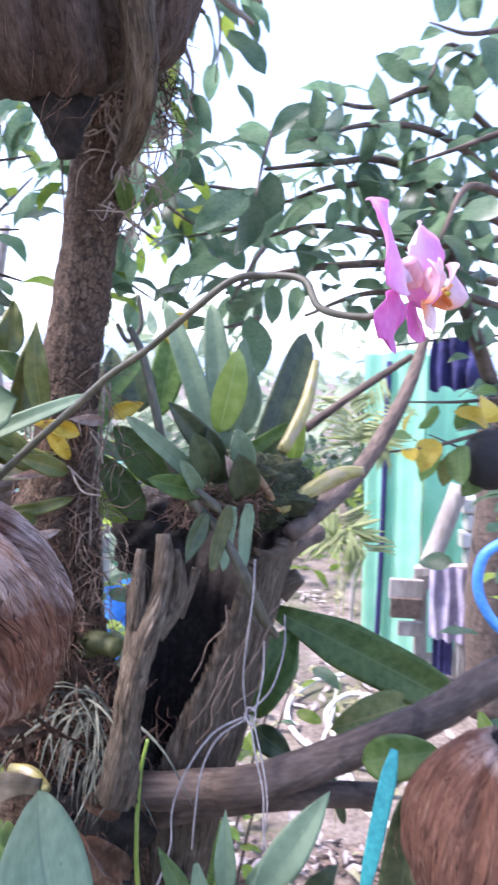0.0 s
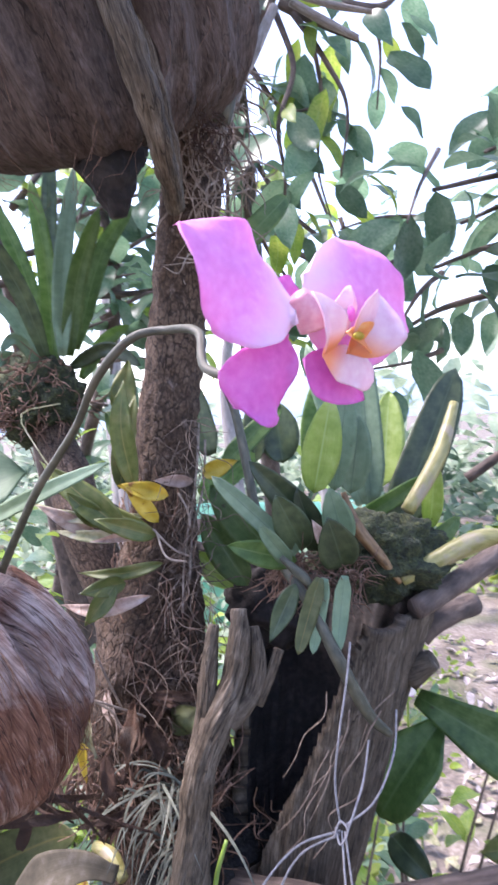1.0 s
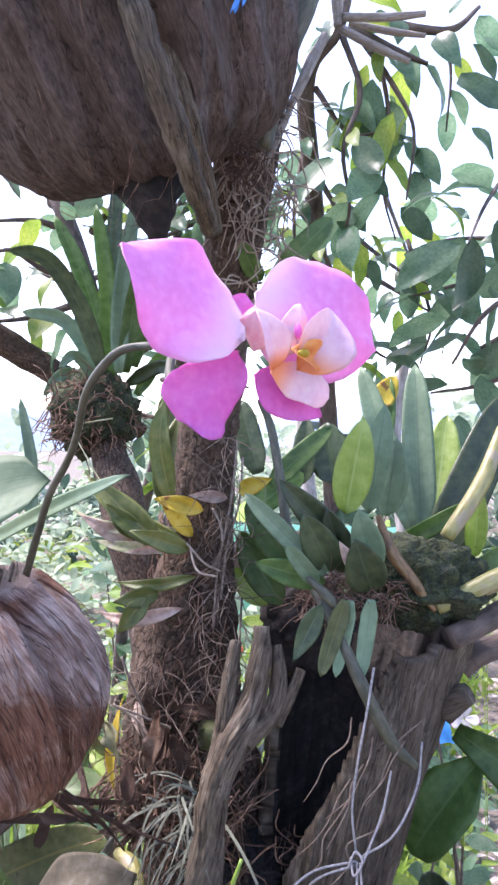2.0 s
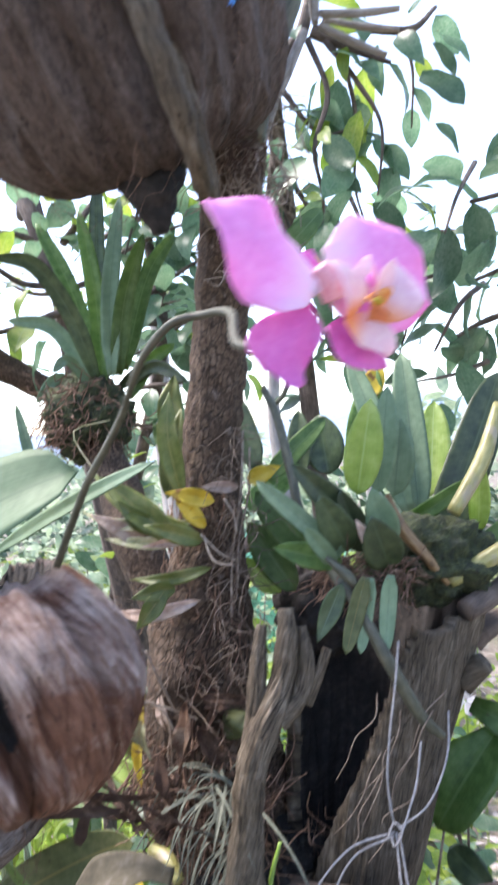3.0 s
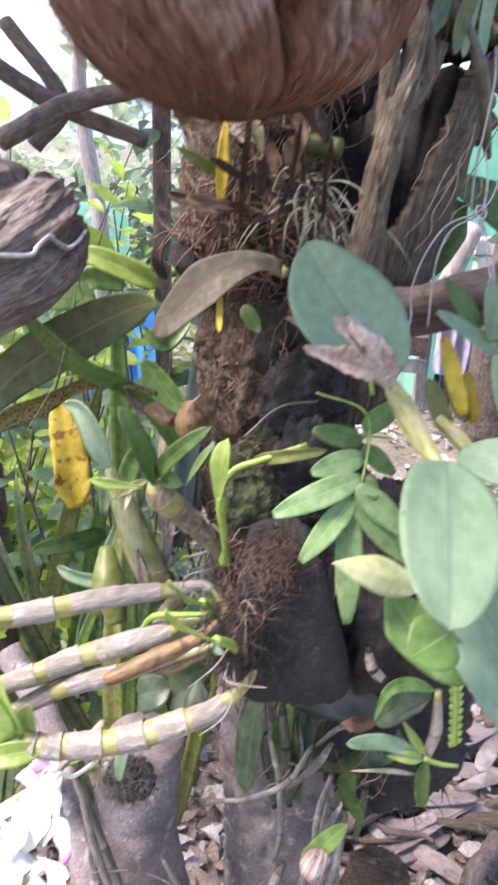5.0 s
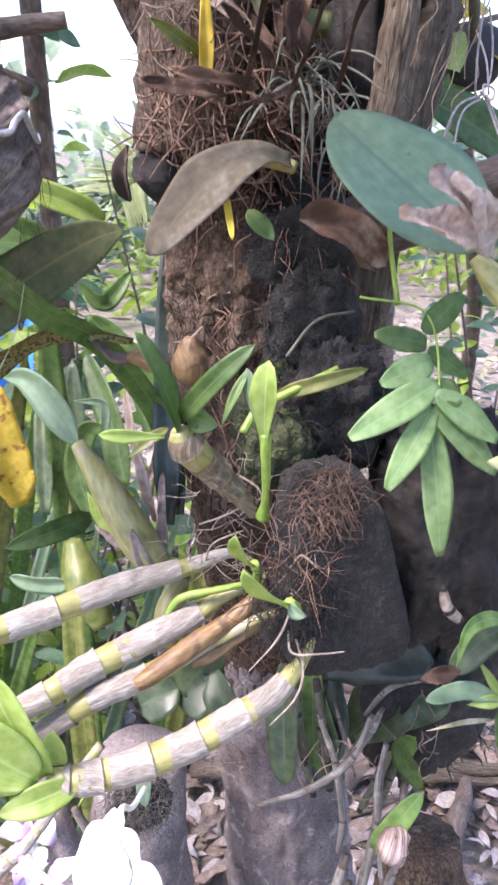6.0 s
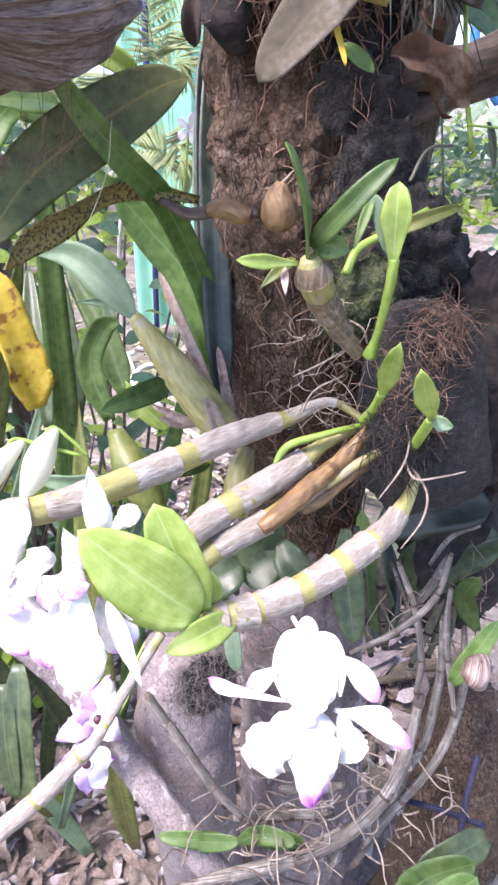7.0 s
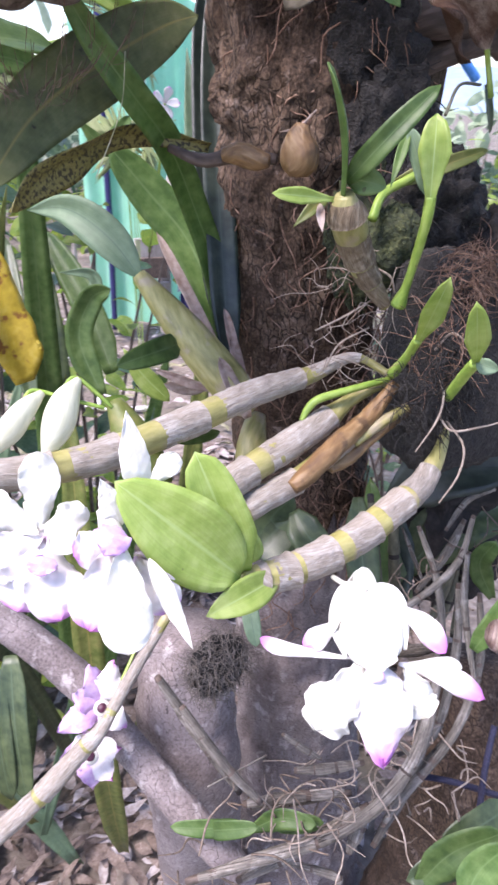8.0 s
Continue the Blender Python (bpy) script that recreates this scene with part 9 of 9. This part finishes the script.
def plank(name, a, b, w, d, material, parent, label="", bend=0.0):
    """A sawn board with eased edges between two points."""
    a, b = Vector(a), Vector(b)
    ax = (b - a).normalized()
    ref = Vector((0, 1, 0)) if abs(ax.y) < 0.8 else Vector((1, 0, 0))
    sx = ax.cross(ref).normalized()
    sy = ax.cross(sx)
    e = min(w, d) * 0.12
    prof = [(-w / 2 + e, -d / 2), (w / 2 - e, -d / 2), (w / 2, -d / 2 + e), (w / 2, d / 2 - e), (w / 2 - e, d / 2), (-w / 2 + e, d / 2), (-w / 2, d / 2 - e), (-w / 2, -d / 2 + e)]
    verts, faces = [], []
    for k in range(5):
        c = a.lerp(b, k / 4)
        for x, y in prof:
            verts.append(c + sx * x + sy * y)
    for k in range(4):
        for i in range(8):
            faces.append((k * 8 + i, k * 8 + (i + 1) % 8, k * 8 + 8 + (i + 1) % 8, k * 8 + 8 + i))
    faces += [tuple(range(7, -1, -1)), tuple(range(32, 40))]
    return part(name, mesh(name, verts, faces, [(v.x, v.z) for v in verts], smooth=False), material, parent, label)


fence = thing("shade_net_fence", (0.733, 3.929, 0), "green shade net stretched between poles", "fence")
part("net", mesh("net", *sheet((0.633, 3.9, 0.064), (0.903, 3.6, 0.107), 1.75, wave=0.02)), NET, fence, "bright green woven shade net")
part("net", mesh("net", *sheet((0.908, 3.62, 0.098), (1.339, 3.9, 0.051), 1.75, wave=0.02, seed=3.0)), NET, fence, "bright green woven shade net")
tube("pole", [(0.694, 3.75, 0.058), (0.713, 3.75, 0.705), (0.722, 3.75, 1.283), (0.734, 3.75, 1.72)], 0.016, NAVY, fence, "thin dark blue pole", sides=12)
tube("pole", [(0.602, 4.2, -0.114), (0.629, 4.2, 0.445), (0.654, 4.2, 0.628)], 0.014, POST, fence, "thin grey pole", sides=10)
tube("leaning_post", [(0.868, 3.5, 0.523), (0.974, 3.5, 0.799), (1.068, 3.5, 1.07)], [0.05, 0.05, 0.05], POST, fence, "leaning grey post", sides=14)
rack = thing("wooden_rack", (0.977, 3.658, 0), "grey wooden rack hung with washing", "rack")
plank("upright", (0.831, 3.3, 0.146), (0.825, 3.3, 0.674), 0.06, 0.05, POST, rack)
plank("upright", (1.005, 3.1, 0.168), (0.978, 3.1, 0.734), 0.06, 0.05, POST, rack)
plank("board", (0.662, 3.25, 0.597), (0.823, 3.25, 0.589), 0.10, 0.03, POST, rack)
plank("board", (0.665, 3.23, 0.509), (0.813, 3.23, 0.501), 0.10, 0.03, BRANCH, rack, "brown board")
plank("board", (0.708, 3.25, 0.395), (0.834, 3.25, 0.387), 0.07, 0.03, POST, rack)
plank("rail", (0.773, 3.2, 0.698), (1.052, 3.1, 0.74), 0.05, 0.05, POST, rack)
solo("washing", mesh("washing", *sheet((0.824, 3.12, 0.396), (1.016, 3.05, 0.398), (0.92, 3.1, 0.747)[2], n=30, wave=0.03, seed=5.0, thick=0.006)), CLOTH, "faded violet striped cloth hanging over the rack", "cloth")
solo("washing", mesh("washing", *sheet((0.87, 3.2, 0.177), (0.952, 3.15, 0.201), (0.933, 3.2, 0.365)[2], n=16, wave=0.02, seed=7.0, thick=0.006)), NAVY, "dark violet cloth hanging under the rack", "cloth")
solo("washing", mesh("washing", *sheet((0.938, 3.1, 0.181), (1.007, 3.1, 0.196), (0.928, 3.1, 0.488)[2], n=16, wave=0.02, seed=8.0, thick=0.006)), CORD, "white cloth hanging under the rack", "cloth")
solo("navy_cloth", mesh("navy_cloth", *sheet((0.668, 2.6, 1.59), (0.829, 2.5, 1.592), (0.73, 2.55, 1.78)[2], n=24, wave=0.05, seed=9.0, thick=0.006)), NAVY, "navy blue cloth hung on a line", "cloth")
solo("washing_line", mesh("washing_line", *tube_data([(0.53, 2.6, 1.757), (0.73, 2.55, 1.78), (1.043, 2.5, 1.798)], 0.004, sides=6)), BLACK, "thin dark washing line", "line")
post = thing("tree_post", (1.308, 3.627, 0), "thick grey-brown rough post beside the rack", "post")
tube("post", [(1.053, 2.9, 0.145), (1.029, 2.9, 0.666), (1.046, 2.9, 1.12), (1.041, 2.9, 1.56)], [0.11, 0.10, 0.09, 0.09], BRANCH, post, sides=24, per=10, rough=0.08, grain=20)
brick_stack = thing("block_stack", (1.183, 3.6, 0.651), "stack of whitewashed blocks behind the rack", "blocks")
for k in range(4):
    plank("block", (1.121, 3.6, 0.666), (1.255, 3.6, 0.667), 0.085, 0.10, CORD, brick_stack).location.z += 0.095 * k
    # each block is laid a little out of line
    brick_stack.children[-1].location.x += 0.012 * (-1) ** k
lump("hanging_pot", (0.452, 1.292, 1.482), (0.055, 0.055, 0.06), BLACK, "round black plastic pot hung in the shrub", "plant pot", 29.0, amp=0.02, box=0.2)
tarp = thing("blue_tarp", (-0.65, 3.2, 0.256), "bright blue plastic sheet far behind the trunk", "tarp")
part("tarp_sheet", mesh("tarp", *sheet((-0.941, 3.4, 0.082), (-0.507, 3.2, 0.258), (-0.639, 3.2, 0.52)[2], n=20, wave=0.06, seed=4.0)), BLUE, tarp)
solo("shed_wall", mesh("shed_wall", *sheet((-2.6, 4.6, 0.0), (-0.9, 5.0, 0.0), 1.0, n=30, wave=0.02, seed=12.0, thick=0.03)), NET, "green shade net along the far edge of the yard", "fence")

# twig of yellowing leaves in front of the net
TW = [unit_leaf("twig_leaf", 0.62, 0.06, 0.2, LEAF, "oval", 1), unit_leaf("twig_leaf", 0.6, 0.08, 0.2, OLIVE, "oval", 2), unit_leaf("twig_leaf", 0.6, 0.1, 0.25, YELLOW, "oval", 3), unit_leaf("twig_leaf", 0.6, 0.06, 0.2, LEAF, "oval", 4)]
grow("garden_shrub", (0.506, 1.345, 1.504), "twigs with broad green and yellowing leaves", "shrub", [
    ([(0.551, 1.351, 1.56), (0.443, 1.298, 1.536), (0.332, 1.244, 1.514), (0.239, 1.192, 1.509)], 0.006), ([(0.539, 1.356, 1.605), (0.4, 1.303, 1.594), (0.28, 1.251, 1.595)], 0.005), ([(0.52, 1.29, 1.455), (0.404, 1.273, 1.501), (0.322, 1.246, 1.535)], 0.004)], TW, 0.075, 0.05, 91, spread=0.3, hang=0.8)

# yellow-green palms
PALMLEAF = shade("palm_leaflet", [(0.24, 0.30, 0.12), (0.34, 0.40, 0.17), (0.46, 0.48, 0.26)], 8, (1, 1, 1), 0.5, 0.1, 40, "Object", 0.2, 0.45)
for base, fronds in (((0.408, 2.54, 0.897), (((0.391, 2.494, 1.446), (0.516, 2.508, 1.571)), ((0.349, 2.491, 1.425), (0.327, 2.506, 1.57)), ((0.45, 2.59, 1.395), (0.515, 2.589, 1.373)))), ((0.284, 2.232, 0.849), (((0.253, 2.158, 1.122), (0.142, 2.161, 1.158)), ((0.308, 2.161, 1.14), (0.363, 2.154, 1.067)), ((0.284, 2.257, 1.098), (0.283, 2.265, 1.174)))),
                     ((-0.151, 1.845, 1.066), (((-0.121, 1.75, 1.274), (-0.181, 1.719, 1.235)), ((-0.109, 1.756, 1.261), (-0.085, 1.77, 1.327))))):
    palm = thing("palm", (base[0], base[1], 0.0), "small palm with yellow-green feathery fronds", "palm", "palms in the yard")
    for k, (mid, tip) in enumerate(fronds):
        frond(palm, [(base[0], base[1], 0.05), tuple(0.4 * a + 0.6 * b for a, b in zip(base, mid)), mid, tip], 18, 0.13, 0.011, (0, -0.8, 0.6), PALMLEAF, first=0.5, seed=100 + k)

# ---- hedge and weeds at the edge of the yard ----
def clumped(count, seed, area, size, mat, name, label, kind_cat):
    rnd = random.Random(seed)
    out = []
    for _ in range(count):
        x, y = rnd.uniform(area[0], area[1]), rnd.uniform(area[2], area[3])
        h = area[4] * max(0.0, 0.45 + 0.9 * noise.noise(Vector((x * 0.7, y * 0.7, seed))))
        if h < 0.04:
            continue
        z = rnd.uniform(0, 1) ** 0.7 * h
        l = size * rnd.uniform(0.5, 1.2)
        d = Vector((rnd.gauss(0, 1), rnd.gauss(0, 1), rnd.gauss(0.2, 0.7))).normalized() * l
        out.append(leaf_data((x, y, z), Vector((x, y, z)) + d, l * 0.42, (rnd.gauss(0, 0.6), rnd.gauss(-0.4, 0.5), 1), shape="oval", arch=0.1, nu=4, nv=1))
    solo(name, mesh(name, *joined(out)), mat, label, kind_cat, kind="stuff")


clumped(4200, 101, (-9, 9, 6.5, 11, 1.25), 0.26, BGLEAF, "far_hedge", "mixed green bushes at the far edge of the yard", "bushes")
clumped(2600, 102, (-7, 7, 5.0, 9, 0.9), 0.20, SUNLEAF, "far_hedge", "sunlit yellow-green bushes at the far edge of the yard", "bushes")
clumped(900, 103, (-2.5, -0.2, 2.4, 5.0, 0.2), 0.07, SUNLEAF, "weeds", "low bright weeds growing in the yard", "weeds")
clumped(1300, 104, (-1.8, -0.3, 1.6, 3.6, 0.5), 0.09, BGLEAF, "weeds", "taller green weeds growing behind the tree", "weeds")

# ---- small orchid with a jointed saw-edged stem beside the trunk ----
side_orchid = thing("small_orchid", (-0.028, 0.36, 0.945), "small orchid with arching leaves and a jointed green stem", "orchid")
for pts, w, m, lab in (([(-0.034, 0.350, 1.034), (-0.056, 0.347, 1.044), (-0.074, 0.343, 1.040), (-0.083, 0.338, 1.014)], 0.011, LEAF, "upper half of a folded leaf"), ([(-0.036, 0.352, 1.030), (-0.056, 0.352, 1.020), (-0.079, 0.348, 1.001)], 0.022, DARKLEAF, "dark underside of a folded leaf"),
                       ([(-0.036, 0.345, 0.968), (-0.070, 0.343, 0.987), (-0.102, 0.340, 0.989)], 0.013, BLUELEAF, ""), ([(-0.036, 0.345, 0.967), (-0.052, 0.340, 0.974), (-0.069, 0.338, 0.978)], 0.010, LIME, ""), ([(-0.034, 0.347, 0.968), (-0.046, 0.348, 0.986), (-0.058, 0.348, 1.007)], 0.008, LIME, ""),
                       ([(-0.034, 0.345, 0.965), (-0.036, 0.340, 0.945), (-0.034, 0.335, 0.922)], 0.013, LEAF, ""), ([(-0.038, 0.346, 0.947), (-0.065, 0.345, 0.953), (-0.095, 0.345, 0.953)], 0.004, STRAW, "")):
    blade("leaf", pts, w, (0.0, -0.7, 0.7), m, side_orchid, lab, shape="tongue" if w > 0.012 else "lance", fold=0.3, nv=4, per=10)
tube("stem", [(-0.004, 0.350, 0.952), (-0.020, 0.347, 0.958), (-0.036, 0.345, 0.967)], [0.0016, 0.002, 0.0022], LIME, side_orchid, "lime shoot", sides=8)
banded("cane", [(-0.030, 0.356, 0.955), (-0.027, 0.352, 0.990), (-0.032, 0.350, 1.034)], [0.004, 0.0048, 0.003], side_orchid, "short pale cane in papery sheaths", ((0.05, 0.45), (0.50, 0.9)))
stem_pts = spline([(-0.013, 0.345, 0.982), (-0.019, 0.345, 1.030), (-0.027, 0.345, 1.076)], 12)
saw = tube("jointed_stem", [tuple(p) for p in stem_pts], [0.0022] * len(stem_pts), LIME, side_orchid, "flat lime stem of short saw-edged joints", sides=8, per=2)
for k, p in enumerate(stem_pts[:-1]):
    sg, q = (1 if k % 2 else -1), Vector(p)
    leaf("scale_leaf", q, q + Vector((sg * 0.0055, -0.001, 0.0035)), 0.0065, (0, -0.9, 0.3), LIME, saw, shape="lance", nu=6, nv=2, thick=0.0010)
# old dark canes behind it, and a stub with a white end
for pts, r in (([(-0.101, 0.43, 0.763), (-0.084, 0.43, 0.805), (-0.069, 0.435, 0.846), (-0.060, 0.45, 0.90)], 0.0042), ([(-0.079, 0.43, 0.766), (-0.070, 0.432, 0.80), (-0.062, 0.437, 0.838), (-0.058, 0.45, 0.89)], 0.0040), ([(-0.057, 0.43, 0.747), (-0.054, 0.432, 0.79), (-0.053, 0.435, 0.83), (-0.05, 0.45, 0.88)], 0.0042),
               ([(-0.144, 0.44, 0.787), (-0.153, 0.445, 0.84), (-0.159, 0.45, 0.89), (-0.16, 0.46, 0.93)], 0.0045), ([(-0.128, 0.44, 0.790), (-0.134, 0.446, 0.85), (-0.141, 0.45, 0.917)], 0.0055)):
    banded("cane", pts, [r * (0.7 if k in (0, len(pts) - 1) else 1.0) for k in range(len(pts))], canes, "dark old cane", ((0.05, 0.30), (0.33, 0.62), (0.66, 0.95)), skin=DARKSTEM, node=ROT_AND_SHADE)
banded("cane", [(-0.090, 0.355, 1.072), (-0.086, 0.352, 1.056), (-0.075, 0.351, 1.043)], [0.0022, 0.0042, 0.0035], side_orchid, "stub of a cane with white bands", ((0.1, 0.5), (0.6, 0.9)), skin=PALEROOT, node=ROT_AND_SHADE)
leaf("dry_leaf", (-0.083, 0.333, 1.018), (-0.112, 0.337, 1.012), 0.012, (0, -0.7, 0.7), CHIP, side_orchid, "rusty dry leaf", shape="lance", fold=0.6, wave=0.3, frill=0.5)

# ---- roots, sticks and split wood on the ground by the trunk ----
rnd = random.Random(44)
PALEBARK = fibrous("pale_dry_bark", [(0.10, 0.07, 0.06), (0.24, 0.18, 0.16), (0.36, 0.29, 0.265), (0.48, 0.41, 0.38)], (0.50, 0.45, 0.42), 0.52, fine=300, coarse=90, along=0.08, patch=14, vary=0.2)
REDWOOD = shade("split_reddish_wood", [(0.06, 0.035, 0.03), (0.18, 0.11, 0.095), (0.33, 0.23, 0.20)], 40, (1, 0.2, 1), 0.85, 0.8, 240, "UV", 0.3)
c0, c1, c2, c3 = (Vector(p) for p in ((-0.086, 1.177, 0.03), (0.558, 1.246, 0.03), (-0.092, 0.829, 0.03), (0.395, 0.824, 0.03)))
for k in range(70):
    u, v = rnd.random(), rnd.random()
    c = c0.lerp(c1, u).lerp(c2.lerp(c3, u), v)
    a, l, r = rnd.uniform(-0.7, 0.9), rnd.uniform(0.10, 0.32), rnd.choice((0.006, 0.008, 0.011, 0.016, 0.02))
    d = Vector((math.cos(a), math.sin(a), rnd.uniform(-0.05, 0.12))) * l * 0.5
    lift = Vector((0, 0, r + 0.05 * rnd.random()))
    bow = Vector((rnd.gauss(0, 0.01), rnd.gauss(0, 0.01), 0.01))
    if k % 5 in (0, 2, 3):
        solo("bark_piece", mesh("bark_piece", *leaf_data(c - d + lift, c + d + lift, rnd.uniform(0.03, 0.06), (rnd.gauss(0, 0.3), rnd.gauss(0, 0.3) - 0.4, 1), shape="strap", arch=rnd.uniform(-0.06, 0.08), fold=rnd.uniform(-0.5, 0.3), wave=0.08, frill=0.25, thick=0.007)), PALEBARK,
             "pale flat piece of dry bark on the litter", "bark", "bark pieces on the ground")
        continue
    solo("stick", mesh("stick", *tube_data([c - d + lift, c - d * 0.3 + lift + bow, c + d * 0.4 + lift - bow, c + d + lift], [r * 0.8, r, r * 0.9, r * 0.6], sides=10, per=5, rough=0.18, grain=60)), (REDWOOD, BRANCH, CANE, REDWOOD, DEADWOOD)[k % 5],
         "dry stick lying on the litter by the trunk", "stick", "sticks on the ground")

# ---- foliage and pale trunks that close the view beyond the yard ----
# paled leaf colour: the haze of the distance is painted into it
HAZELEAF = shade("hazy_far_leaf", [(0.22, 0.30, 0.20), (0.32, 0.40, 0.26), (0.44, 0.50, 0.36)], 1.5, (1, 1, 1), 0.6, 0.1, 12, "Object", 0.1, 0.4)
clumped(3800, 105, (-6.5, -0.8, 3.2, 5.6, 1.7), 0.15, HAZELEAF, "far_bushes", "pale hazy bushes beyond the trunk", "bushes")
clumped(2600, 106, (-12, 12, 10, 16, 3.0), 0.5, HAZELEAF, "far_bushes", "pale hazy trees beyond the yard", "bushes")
for k, (x, y, r, h) in enumerate(((-1.75, 3.0, 0.05, 2.6), (-1.35, 3.5, 0.045, 2.4), (-2.3, 3.8, 0.07, 2.8), (-0.95, 3.9, 0.05, 2.2))):
    pale = thing("slender_tree", (x, y, 0.0), "slender pale grey tree in the haze", "tree", "pale trees beyond the yard")
    tube("trunk", [(x, y, -0.02), (x + 0.05, y, h * 0.4), (x - 0.03, y + 0.05, h * 0.75), (x + 0.08, y, h)], [r, r * 0.9, r * 0.8, r * 0.5], POST, pale, sides=14, per=8, rough=0.08, grain=10)
clumped(2600, 107, (-2.2, -0.35, 1.0, 2.8, 0.55), 0.07, SUNLEAF, "weeds", "bright lime weeds in the light behind the tree", "weeds")
